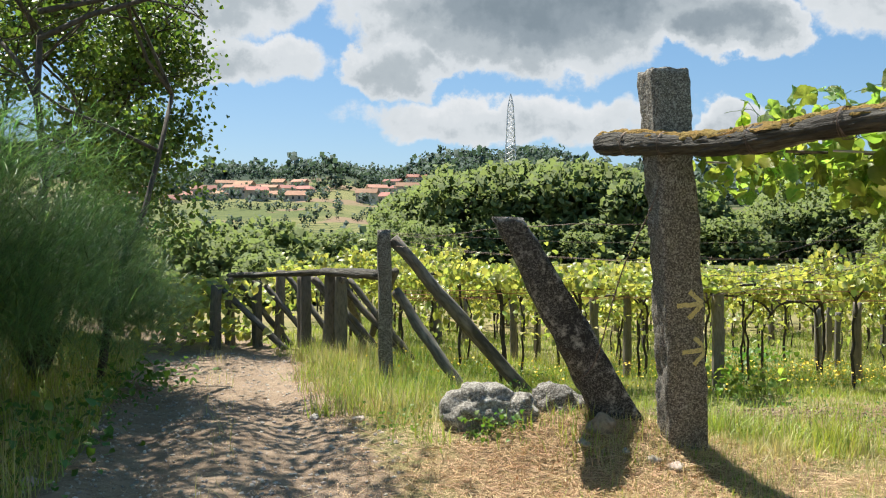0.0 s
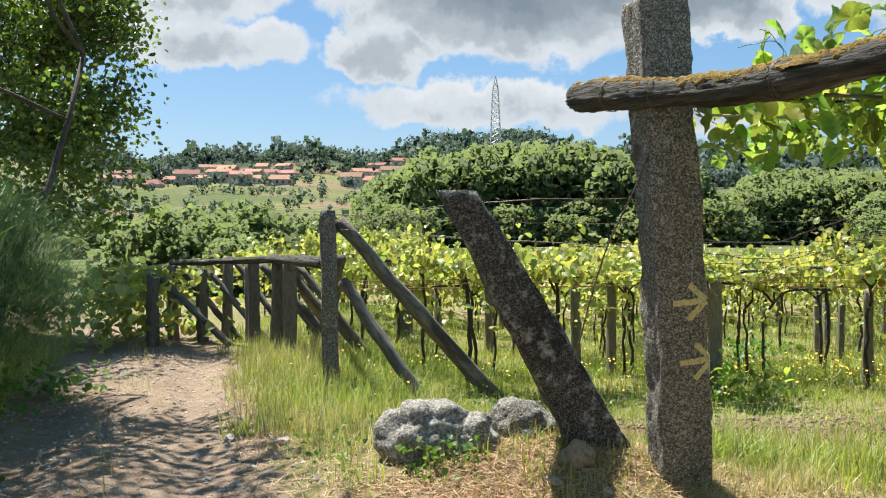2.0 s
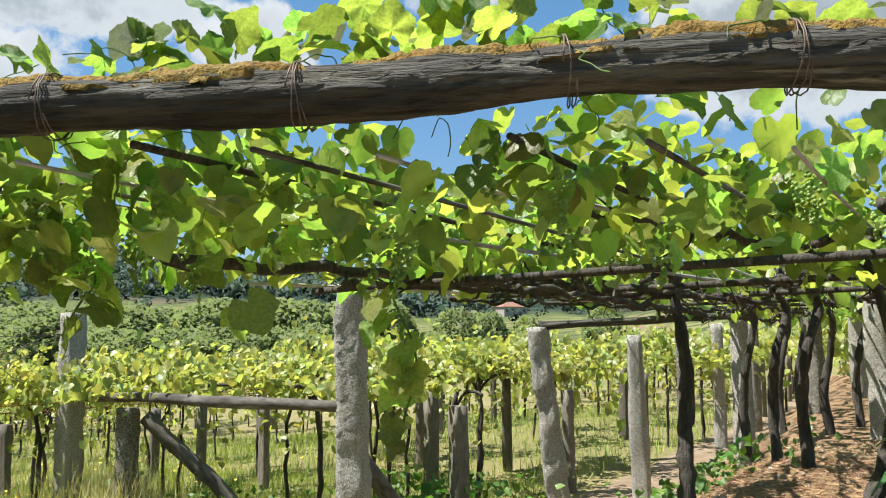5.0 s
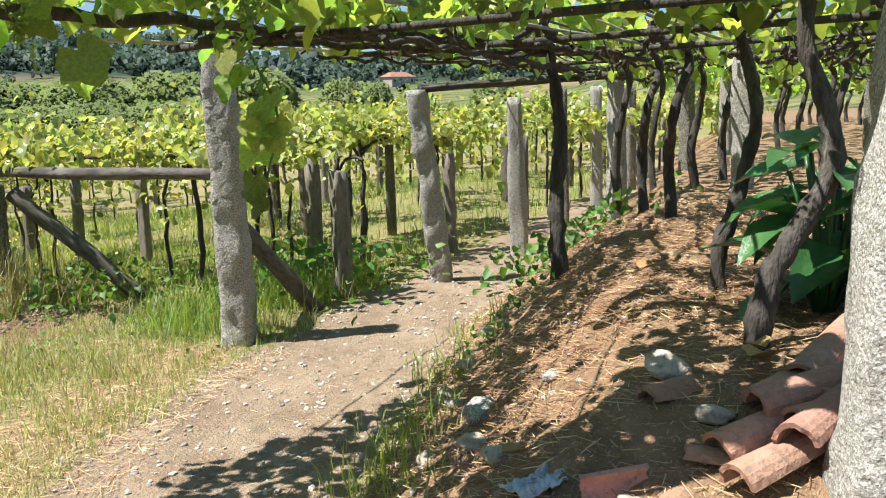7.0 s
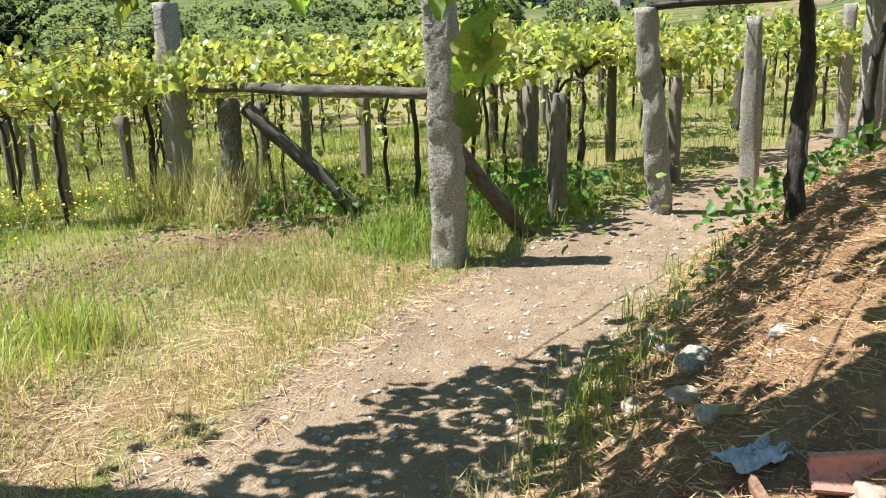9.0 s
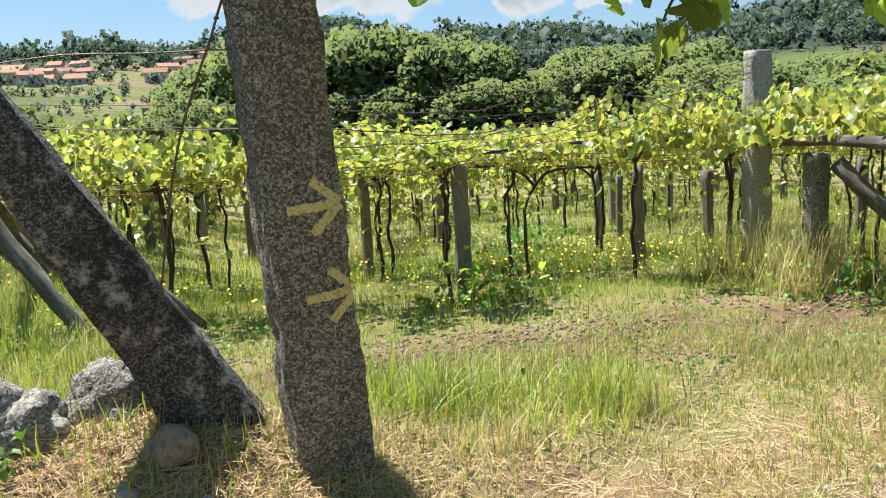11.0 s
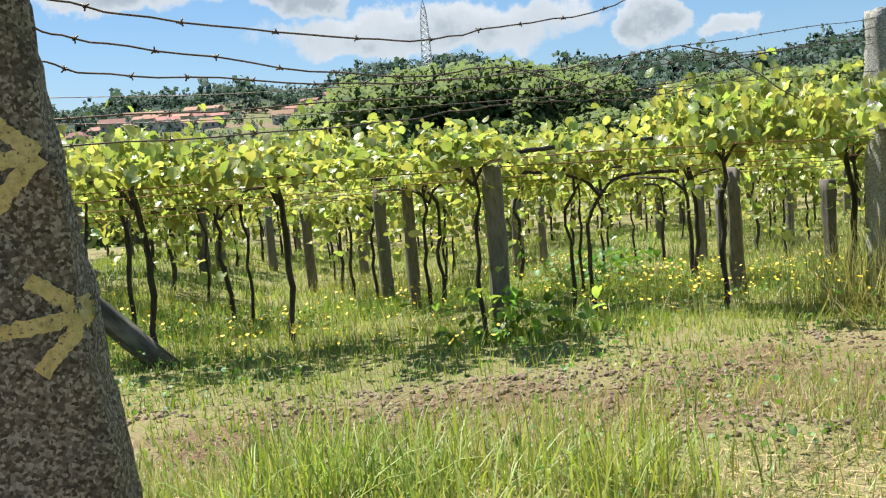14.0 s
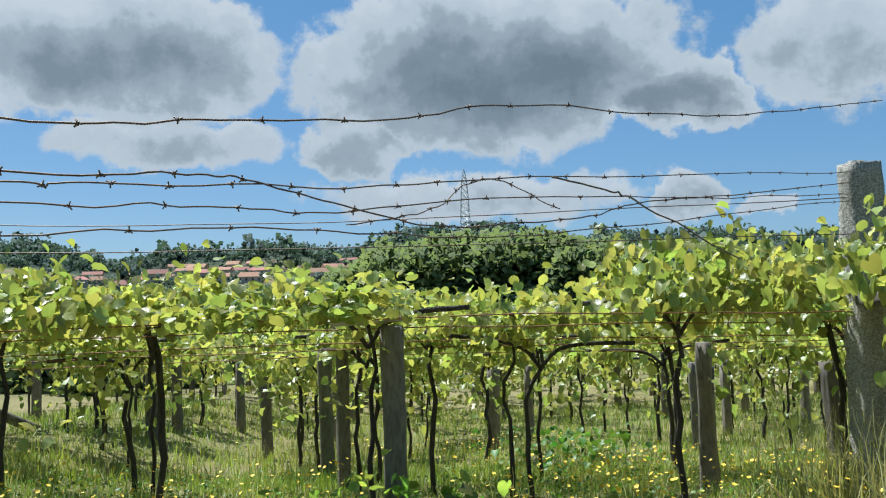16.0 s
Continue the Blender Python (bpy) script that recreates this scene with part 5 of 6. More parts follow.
# wires from the painted post in under the pergola
for i, (z0, z1, yy) in enumerate(((2.05, 1.93, 5.25), (1.98, 1.88, 5.1), (2.0, 1.80, 4.95))):
    wire([(1.50, 5.70, z0), (2.4, 5.5 - 0.1 * i, z0 - 0.12), (3.6, yy, z1), (5.1, yy + 0.1, z1 - 0.1)], 0.003, "rusty wire running in under the pergola", "pergola wires", barbs=0.25, seed=12 + i)
wire([(1.43, 5.62, 2.02), (1.30, 5.63, 1.65), (1.12, 5.72, 1.2), (0.98, 5.86, 0.62), (0.85, 5.9, 0.45)], 0.0045, "thick rusty barbed wire hanging from the beam", "", barbs=0.09, seed=20)
# training wires of the low vines
for i, (y, z) in enumerate(((9.45, 0.86), (9.75, 0.80), (10.5, 0.70), (11.5, 0.62), (12.6, 0.52))):
    wire([(-0.6, y, z - 0.02), (2.9, y + 0.05, z), (5.5, y, z - 0.04), (9.0, y - 0.2, z - 0.06)], 0.0035, "rust-red training wire under the vine leaves", "training wires", WIRE_RUST, seed=30 + i)


# ---- grass and small plants ----
def scatter(n, x0, x1, y0, y1, keep):
    P = np.stack([rng.uniform(x0, x1, n), rng.uniform(y0, y1, n)], -1)
    P = P[keep(P[:, 0], P[:, 1])]
    return np.column_stack([P, height(P[:, 0], P[:, 1]) - 0.01])


def clear(x, y):
    """Away from lane, path and bank."""
    return (np.abs(lane_side(x, y)) > 1.05 + 0.2 * fbm(x, y, 2.2)) & (np.abs(path_side(x, y)) > 0.62 + 0.2 * fbm(x, y, 2.5, 3)) & (bank(x, y) < 0.05)


def field_zone(x, y):
    return clear(x, y) & (lane_side(x, y) > 0)


def lay(name, P, length, width, mat, label, lean=0.45):
    if len(P):
        tagged(new(name, blades_mesh(name, P, length, width, mat, lean)), label, "grass", kind="stuff")


def patch(x, y, s=1.2, seed=0, t=0.0):
    return fbm(x, y, s, seed) > t


P = scatter(120000, -2, 9, 6.2, 13.5, lambda x, y: field_zone(x, y) & (rng.random(len(x)) < 0.45 + 0.4 * patch(x, y, 1.0, 2)) & ~((np.abs(y - 7.75 + 0.3 * fbm(x, y, 1.2, 3)) < 0.72) & (x > 0.8) & (x < 5.8) & (rng.random(len(x)) < 0.92)))
lay("field_grass", P, rng.uniform(0.03, 0.15, len(P)) * (1 + 0.5 * patch(P[:, 0], P[:, 1], 1.6, 8)) * (0.45 + 0.27 * sm(7.2, 8.4, P[:, 1])), 0.007, GRASS, "green meadow grass under the vines")
P = scatter(36000, -3, 14, 12, 24, lambda x, y: field_zone(x, y))
lay("field_grass", P, rng.uniform(0.06, 0.2, len(P)), 0.012, GRASS, "green meadow grass farther under the vines")
P = scatter(14000, 5.4, 18, 6.2, 14, lambda x, y: field_zone(x, y))
lay("field_grass", P, rng.uniform(0.06, 0.24, len(P)), 0.010, GRASS, "tall green grass beside the path")
P = scatter(9000, -2, 12, 9.0, 18, lambda x, y: field_zone(x, y) & patch(x, y, 0.9, 5, 0.15))
lay("seeding_grass", P, rng.uniform(0.1, 0.32, len(P)), 0.006, GRASS_YELLOW, "yellowing seeding grass between the vines")
# verge of the lane
P = scatter(26000, -3, 0.4, 6.3, 12.5, lambda x, y: (lane_side(x, y) > 1.0 + 0.4 * fbm(x, y, 2.4, 31)) & (lane_side(x, y) < 2.6) & (rng.random(len(x)) < 0.25 + 0.65 * patch(x, y, 2.2, 14)))
lay("verge_grass", P, rng.uniform(0.3, 1.0, len(P)) * (0.08 + 0.26 * np.clip(0.5 + fbm(P[:, 0], P[:, 1], 3.0, 15), 0, 1)), 0.006, GRASS_YELLOW, "tall seeding grass along the lane")
P = scatter(14000, -3, 0.6, 6.3, 12.5, lambda x, y: (lane_side(x, y) > 0.95 + 0.4 * fbm(x, y, 2.4, 31)) & (lane_side(x, y) < 2.8) & (rng.random(len(x)) < 0.3 + 0.7 * patch(x, y, 1.7, 16)))
lay("verge_grass", P, rng.uniform(0.08, 0.3, len(P)), 0.008, GRASS, "green grass along the lane")
P = scatter(16000, -5.0, -1.2, 2.0, 12, lambda x, y: (lane_side(x, y) < -0.95) & (lane_side(x, y) > -2.2))
lay("verge_grass", P, rng.uniform(0.08, 0.36, len(P)), 0.008, GRASS, "green grass below the broom bushes")
P = scatter(7000, -5, -1.2, 2.0, 12, lambda x, y: (lane_side(x, y) < -0.95) & (lane_side(x, y) > -2.0))
lay("verge_grass", P, rng.uniform(0.12, 0.45, len(P)), 0.006, GRASS_YELLOW, "pale seeding grass below the broom bushes")
P = scatter(2200, -4, 0, 4, 12, lambda x, y: (np.abs(lane_side(x, y)) < 0.16 + 0.1 * fbm(x, y, 1.4)) & patch(x, y, 1.3, 7, 0.0))
lay("lane_grass", P, rng.uniform(0.05, 0.22, len(P)), 0.006, GRASS_YELLOW, "thin grass strip down the middle of the lane")


# tufts before the vines
def tufts(n, x0, x1, y0, y1, per, hi, mat, label, keep, wide=0.10, width=0.008, name="grass_tuft"):
    C = scatter(n, x0, x1, y0, y1, keep)
    C = np.repeat(C, per, 0)
    C[:, :2] += rng.normal(0, wide, (len(C), 2))
    C[:, 2] = height(C[:, 0], C[:, 1]) - 0.01
    lay(name, C, rng.uniform(0.35, 1.0, len(C)) * hi, width, mat, label, 0.48)


tufts(30, 1.8, 3.1, 6.2, 7.1, 42, 0.36, GRASS, "long green grass tufts by the painted post", lambda x, y: path_side(x, y) > 0.9)
tufts(40, 1.75, 4.6, 5.7, 7.2, 30, 0.22, GRASS_YELLOW, "dry yellow grass tufts by the painted post", lambda x, y: path_side(x, y) > 0.75)
tufts(46, 5.0, 5.9, 8.2, 9.6, 45, 0.62, GRASS_YELLOW, "tall dry grass round the granite post", lambda x, y: x > 0, 0.12)
tufts(50, 5.1, 7.2, 5.95, 7.0, 40, 0.34, GRASS, "green grass round the post by the path", lambda x, y: path_side(x, y) > 0.7)
tufts(18, 1.9, 4.0, 3.3, 4.3, 30, 0.17, GRASS_YELLOW, "dry grass tufts on the bank's edge", lambda x, y: (bank(x, y) > 0.0) & (bank(x, y) < 0.38))
tufts(70, 2.2, 6.0, 3.3, 4.6, 35, 0.20, GRASS, "green grass tufts on the bank's edge", lambda x, y: (bank(x, y) > 0.02) & (bank(x, y) < 0.32))
tufts(12, -0.3, 1.4, 5.5, 6.0, 24, 0.18, GRASS, "green weeds round the boulders", lambda x, y: y > 5.5 - 0.1 * x)
# clipped, trodden blades on the verge
P = scatter(26000, 0.5, 5.6, 4.5, 7.8, lambda x, y: (path_side(x, y) > 0.55) & (rng.random(len(x)) < 0.08 + 0.5 * patch(x, y, 1.5, 21, 0.05)))
lay("short_grass", P, rng.uniform(0.03, 0.11, len(P)), 0.006, GRASS, "short trodden grass beside the path", 0.6)
P = scatter(34000, 0.9, 5.8, 4.6, 7.6, lambda x, y: (path_side(x, y) > 0.6 + 0.15 * fbm(x, y, 3.0, 45)) & (rng.random(len(x)) < 0.12 + 0.75 * patch(x, y, 2.0, 44, -0.1)))
lay("short_grass", P, rng.uniform(0.03, 0.13, len(P)), 0.005, GRASS_YELLOW, "short yellowing grass beside the path", 0.7)

STRAW_V = np.array([(-0.5, -0.5, 0), (0.5, -0.5, 0), (0.5, 0.5, 0.02), (-0.5, 0.5, 0.02)])
STRAW_F = np.array([(0, 1, 2), (0, 2, 3)])


def straw(name, P, length, label, mat=STRAW):
    n = len(P)
    st = np.stack([np.full(n, 0.0026), length, length], -1)
    P = P + np.column_stack([np.zeros((n, 2)), rng.uniform(0.012, 0.03, n)])
    v, f = spread(STRAW_V, STRAW_F, P, np.ones(n), rng.uniform(0, 6.28, n), rng.normal(0, 0.14, n), rng.normal(0, 0.6, n), st)
    tagged(new(name, mesh_from(name, v, f, mat)), label, "straw", kind="stuff")


P = scatter(26000, -0.6, 5.0, 4.3, 7.0, lambda x, y: (path_side(x, y) > 0.35) & (rng.random(len(x)) < np.clip(1.2 - 0.5 * np.abs(path_side(x, y) - 0.9), 0, 1)))
P = P[rng.random(len(P)) < 0.62]
straw("dry_straw", P, rng.uniform(0.03, 0.13, len(P)), "dry cut straw lying round the post and path edge")
P = scatter(24000, -0.9, 2.0, 4.0, 6.4, lambda x, y: rng.random(len(x)) < 1.15 * np.exp(-(((x - 1.05) / 1.0) ** 2 + ((y - 5.3) / 0.85) ** 2)))
straw("dry_straw", P, rng.uniform(0.05, 0.2, len(P)), "thick dry straw heaped about the post and boulders")
P = scatter(9000, -0.9, 2.0, 4.0, 6.4, lambda x, y: rng.random(len(x)) < np.exp(-(((x - 0.8) / 1.0) ** 2 + ((y - 5.3) / 0.8) ** 2)))
lay("dry_grass", P, rng.uniform(0.03, 0.13, len(P)), 0.004, STRAW, "straw-coloured dead stalks on the mound", 0.9)
P = scatter(26000, 1.8, 8, 1.6, 4.8, lambda x, y: bank(x, y) > 0.05)
straw("dry_straw", P, rng.uniform(0.02, 0.08, len(P)), "dry straw and bark litter on the bank")
RUST = material("litter_rust", [(0.33, 0.19, 0.095), (0.17, 0.10, 0.06)], 1.0, 0.9, 0.0, 10, island=0.7)
P = scatter(26000, 1.8, 7, 1.6, 4.6, lambda x, y: (bank(x, y) > 0.1) & patch(x, y, 1.8, 9, -0.1))
straw("leaf_litter", P, rng.uniform(0.03, 0.1, len(P)), "rust-brown litter on the bank", RUST)
P = scatter(9000, 0.6, 6, 7.2, 8.8, lambda x, y: np.abs(y - 7.7 + 0.3 * fbm(x, y, 1.2, 3)) < 0.6)
straw("weed_litter", P[::3], rng.uniform(0.02, 0.07, len(P[::3])), "brown cut weeds drying on turned soil", RUST)
P = scatter(700, 0.6, 6, 7.2, 8.8, lambda x, y: np.abs(y - 7.7 + 0.3 * fbm(x, y, 1.2, 3)) < 0.7)
straw("weed_litter", P, rng.uniform(0.02, 0.08, len(P)), "pale cut weeds drying on turned soil")
P = scatter(2600, -3.5, 5, 3.2, 9, lambda x, y: (np.abs(lane_side(x, y)) < 1.1) | (np.abs(path_side(x, y)) < 0.6))
straw("dry_straw", P, rng.uniform(0.02, 0.07, len(P)), "scraps of straw on the trodden soil")

P = scatter(9000, -2.4, 1.6, 5.2, 11.0, lambda x, y: (lane_side(x, y) > 0.9 + 0.3 * fbm(x, y, 2.0, 33)) & (lane_side(x, y) < 2.4) & patch(x, y, 1.6, 34, -0.05))
lay("dry_grass", P, rng.uniform(0.05, 0.24, len(P)), 0.004, STRAW, "straw-coloured dead stalks along the lane", 0.6)
P = scatter(5000, -2.0, 1.2, 5.3, 9.0, lambda x, y: (lane_side(x, y) > 0.8) & (lane_side(x, y) < 2.2))
straw("dry_straw", P, rng.uniform(0.04, 0.16, len(P)), "dry cut straw lying along the lane")

P = scatter(9000, 0.4, 6.0, 7.0, 8.7, lambda x, y: (np.abs(y - 7.75 + 0.3 * fbm(x, y, 1.2, 3)) < 0.8) & patch(x, y, 2.6, 41, 0.0))
lay("ground_weeds", P, rng.uniform(0.015, 0.07, len(P)), 0.012, GRASS, "low creeping weeds on turned soil", 0.9)

# pebbles
bm = bmesh.new()
bmesh.ops.create_icosphere(bm, subdivisions=1, radius=1)
PEB_V = np.array([v.co[:] for v in bm.verts]) * np.array([1, 0.8, 0.5])
PEB_F = np.array([[v.index for v in f.verts] for f in bm.faces])
bm.free()
P = scatter(16000, -3.6, 7.5, 3.0, 12, lambda x, y: (np.abs(lane_side(x, y)) < 1.2) | (np.abs(path_side(x, y)) < 0.7) | (bank(x, y) > 0.05) & (rng.random(len(x)) < 0.5))
n = len(P)
v, f = spread(PEB_V, PEB_F, P + np.array([0, 0, 0.012]), rng.uniform(0.4, 1, n) ** 3 * 0.02 + 0.003, rng.uniform(0, 6.28, n), rng.normal(0, 0.3, n), rng.normal(0, 0.3, n))
PEBBLE = material("pebble", [(0.30, 0.26, 0.21), (0.46, 0.42, 0.36)], 3, 0.9, 0.3, 60, island=0.7)
tagged(new("gravel", mesh_from("gravel", v, f, PEBBLE, False)), "loose grey-brown gravel on the lane and path", "gravel", kind="stuff")

# clods of turned earth
P = scatter(5200, 0.4, 6.4, 6.9, 8.8, lambda x, y: (np.abs(y - 7.75 + 0.3 * fbm(x, y, 1.2, 3)) < 0.75) & patch(x, y, 1.9, 52, -0.25))
n = len(P)
v, f = spread(PEB_V * np.array([1, 1, 1.3]), PEB_F, P + np.array([0, 0, 0.012]), rng.uniform(0.3, 1, n) ** 2.5 * 0.024 + 0.004, rng.uniform(0, 6.28, n), rng.normal(0, 0.6, n), rng.normal(0, 0.6, n))
CLOD = material("earth_clod", [(0.24, 0.175, 0.11), (0.33, 0.25, 0.165), (0.17, 0.12, 0.08)], 5, 0.98, 0.8, 60, island=0.35)
tagged(new("earth_clods", mesh_from("earth_clods", v, f, CLOD, False)), "dry brown clods of turned garden soil", "soil", kind="stuff")

# broad-leaved weeds and clover between the grass blades
for n, x0, x1, y0, y1, hi, size, seed in ((9500, -1.5, 7.5, 6.4, 13.0, 0.14, 0.03, 61), (1500, 0.3, 5.6, 5.9, 7.4, 0.06, 0.024, 63), (2600, -2.6, 0.2, 5.6, 11.5, 0.14, 0.03, 64)):
    P = scatter(n, x0, x1, y0, y1, lambda x, y: field_zone(x, y) & patch(x, y, 1.5, seed, 0.0) & ~((np.abs(y - 7.75 + 0.3 * fbm(x, y, 1.2, 3)) < 0.6) & (rng.random(len(x)) < 0.8)))
    P[:, 2] += rng.uniform(0.1, 1, len(P)) ** 1.5 * hi
    tagged(new("field_weeds", leaves_mesh("field_weeds", P, rng.uniform(0.5, 1.2, len(P)) * size, WEED, False)), "low broad-leaved weeds among the meadow grass", "weeds", kind="stuff")

# yellow flowers in the meadow
C = scatter(7000, -1.0, 9.5, 8.6, 15.5, lambda x, y: field_zone(x, y) & (patch(x, y, 0.8, 11, 0.12) & (rng.random(len(x)) < 0.4) | (np.hypot((x - 4.9) / 1.7, (y - 10.8) / 1.5) < 1)))
C[:, 2] += rng.uniform(0.12, 0.3, len(C))
v, f = spread(np.array([(0, 0, 0.1), (1, 0, 0.3), (0.3, 0.95, 0.3), (-0.8, 0.6, 0.3), (-0.8, -0.6, 0.3), (0.3, -0.95, 0.3)]), np.array([(0, 1, 2), (0, 2, 3), (0, 3, 4), (0, 4, 5), (0, 5, 1)]), C, rng.uniform(0.008, 0.017, len(C)), rng.uniform(0, 6, len(C)), rng.normal(0, 0.4, len(C)), rng.normal(0, 0.4, len(C)))
tagged(new("wild_flowers", mesh_from("wild_flowers", v, f, FLOWER)), "scattered small yellow wild flowers in the meadow", "flowers", kind="stuff")


def weed_patch(x, y, s, n, size, hi, label):
    pos = np.stack([rng.normal(x, s, n), rng.normal(y, s * 0.8, n), np.zeros(n)], -1)
    pos[:, 2] = height(pos[:, 0], pos[:, 1]) + rng.uniform(0.01, hi, n)
    tagged(new("weeds", leaves_mesh("weeds", pos, rng.uniform(0.5, 1, n) * size, WEED, False)), label, "weeds", kind="stuff")


weed_patch(5.55, 4.05, 0.14, 50, 0.065, 0.36, "green broad-leaved weeds at the vine's foot")
weed_patch(4.95, 4.12, 0.12, 26, 0.05, 0.15, "green weeds on the bank's edge")
weed_patch(0.30, 5.85, 0.12, 80, 0.045, 0.13, "fern-like weeds before the boulder")
weed_patch(6.7, 6.4, 0.5, 380, 0.09, 0.4, "dark green nettles behind the post")
weed_patch(5.8, 8.0, 0.5, 260, 0.07, 0.3, "green weeds under the gate bar")
weed_patch(4.5, 13.0, 0.4, 220, 0.09, 0.4, "dark green weeds among the vines")
weed_patch(7.4, 4.5, 0.5, 200, 0.09, 0.25, "green weeds along the path")

for i, (x, y) in enumerate(((-2.55, 4.6), (-2.6, 5.3), (-2.75, 6.1), (-2.85, 7.0), (-2.95, 7.9), (-3.0, 8.8), (-2.4, 3.9))):
    weed_patch(x - 0.05, y, 0.24, 90, 0.05 + 0.02 * (i % 3), 0.3, "leafy green weeds at the foot of the broom bushes")

# ---- the bank: stones, tile heap, calla leaves ----
for i, (x, y, r) in enumerate(((3.66, 3.56, 0.095), (3.48, 3.70, 0.05), (3.28, 3.42, 0.06), (3.04, 3.22, 0.055), (3.50, 3.22, 0.04), (4.25, 4.0, 0.07), (4.7, 4.1, 0.06), (4.9, 4.18, 0.05), (4.05, 3.85, 0.05), (3.28, 2.80, 0.075), (2.72, 2.75, 0.05), (3.05, 2.62, 0.05), (2.35, 3.45, 0.05), (5.2, 4.2, 0.06), (-2.4, 4.95, 0.06), (-0.72, 6.9, 0.06), (-1.1, 7.1, 0.05), (2.62, 5.22, 0.022), (1.28, 5.50, 0.05), (1.42, 5.46, 0.06), (1.12, 5.55, 0.035), (0.86, 5.62, 0.05))):
    rock(x, y, (r, r * 0.75, r * 0.5), 10 + i * 1.37, STONE if i % 4 else GRANITE_PALE, "pale weathered stone lying on the bank" if x > 2 else "grey stone lying at the lane's edge", "bank stones", 0.25, 3, rz=40 * i)


def roof_tile(x, y, z, rx, ry, rz, l=0.42, seed=0):
    """A barrel tile: a tapered half pipe with thickness and a chipped edge."""
    bm = bmesh.new()
    n, m = 9, 10
    grid = {}
    for side, rr in ((0, 0.0), (1, -0.013)):
        for j in range(m + 1):
            t = j / m
            rad = 0.058 - 0.014 * t + rr
            for i in range(n + 1):
                a = math.pi * i / n
                jag = 0.012 * noise.noise(Vector((i * 0.8, seed, j))) if j in (0, m) else 0
                grid[side, j, i] = bm.verts.new((rad * math.cos(a), l * (t - 0.5) + jag, rad * math.sin(a)))
    for j in range(m):
        for i in range(n):
            bm.faces.new((grid[0, j, i], grid[0, j, i + 1], grid[0, j + 1, i + 1], grid[0, j + 1, i]))
            bm.faces.new((grid[1, j, i], grid[1, j + 1, i], grid[1, j + 1, i + 1], grid[1, j, i + 1]))
        for i in (0, n):
            q = (grid[0, j, i], grid[0, j + 1, i], grid[1, j + 1, i], grid[1, j, i])
            bm.faces.new(q if i == 0 else q[::-1])
    for i in range(n):
        for j in (0, m):
            q = (grid[0, j, i], grid[1, j, i], grid[1, j, i + 1], grid[0, j, i + 1])
            bm.faces.new(q if j == 0 else q[::-1])
    ob = part("roof_tile", bm, TERRACOTTA, None, smooth=False)
    ob.matrix_basis = pose(x, y, z, rx, ry, rz)
    tagged(ob, "old curved terracotta roof tile in a heap on the bank", "roof tile", "heaped roof tiles")


for r, (x0, y0, x1, y1, n) in enumerate((
    (3.06, 2.53, 3.55, 2.29, 3),
    (2.89, 2.54, 3.18, 2.30, 3),
    (2.76, 2.49, 3.03, 2.29, 3),
)):
    for i in range(n):
        t = (i + 0.35) / n
        x, y = x0 + 0.10 + (x1 - x0) * t, y0 - 0.05 + (y1 - y0) * t
        turn = -90 + math.degrees(math.atan2(y1 - y0, x1 - x0)) + 13 * math.sin(r * 3 + i * 2)
        roof_tile(x, y, hz(x, y) + 0.0 + 0.035 * (i % 2) + 0.012 * r, 9 + 4 * math.sin(i + r), 14 * math.sin(r * 2 + i), turn, (0.30, 0.38, 0.34)[(r + i) % 3], r * 5 + i)
for i, (x, y, rz, ry) in enumerate(((2.74, 2.79, 30, 150), (2.74, 2.66, 80, 20), (2.62, 2.88, 130, 160), (2.90, 2.58, 10, 30), (3.14, 2.76, 60, 15))):
    roof_tile(x, y, hz(x, y) + (0.05 if ry > 90 else -0.02), 5, ry, rz, 0.17, 20 + i)


def calla(x, y, n=15):
    ob = empty("arum_plant", x, y, hz(x, y), "clump of big glossy dark green arum leaves", "plant")
    V, F = [], []
    rows, cols = 9, 5
    for j in range(rows + 1):
        t = j / rows
        w = 0.27 * math.sin(math.pi * (t ** 0.7)) ** 0.8 * (1 - 0.2 * t) if 0 < t < 1 else 0.004
        for i in range(cols):
            u = -1 + 2 * i / (cols - 1)
            V.append((u * w, t, 0.10 * abs(u) * w * 4 - 0.5 * max(0, t - 0.35) ** 2 + 0.015 * math.sin(t * 14) * abs(u)))
    for j in range(rows):
        for i in range(cols - 1):
            a = j * cols + i
            F.append((a, a + 1, a + cols + 1, a + cols))
    me = mesh_from("leaf", np.array(V), np.array(F), BIG_LEAF, True)
    for i in range(n):
        a, s = i * 2.4, 0.20 + 0.13 * ((i * 7) % 5) / 5
        hgt = 0.12 + 0.52 * ((i * 3) % 7) / 7
        bm = bmesh.new()
        tip = Vector((0.14 * math.cos(a), 0.14 * math.sin(a), hgt))
        tube(bm, [Vector((0.03 * math.cos(a), 0.03 * math.sin(a), 0)), tip * 0.55 + Vector((0, 0, 0.05)), tip], 0.008, 5)
        part("stalk", bm, BIG_LEAF, ob)
        lf = child("leaf", me, ob)
        lf.matrix_basis = Matrix.Translation(tip) @ Euler((radians(-5 + 25 * math.sin(i * 1.7)), radians(20 * math.sin(i)), a - math.pi / 2)).to_matrix().to_4x4() @ Matrix.Diagonal((s, s, s, 1))


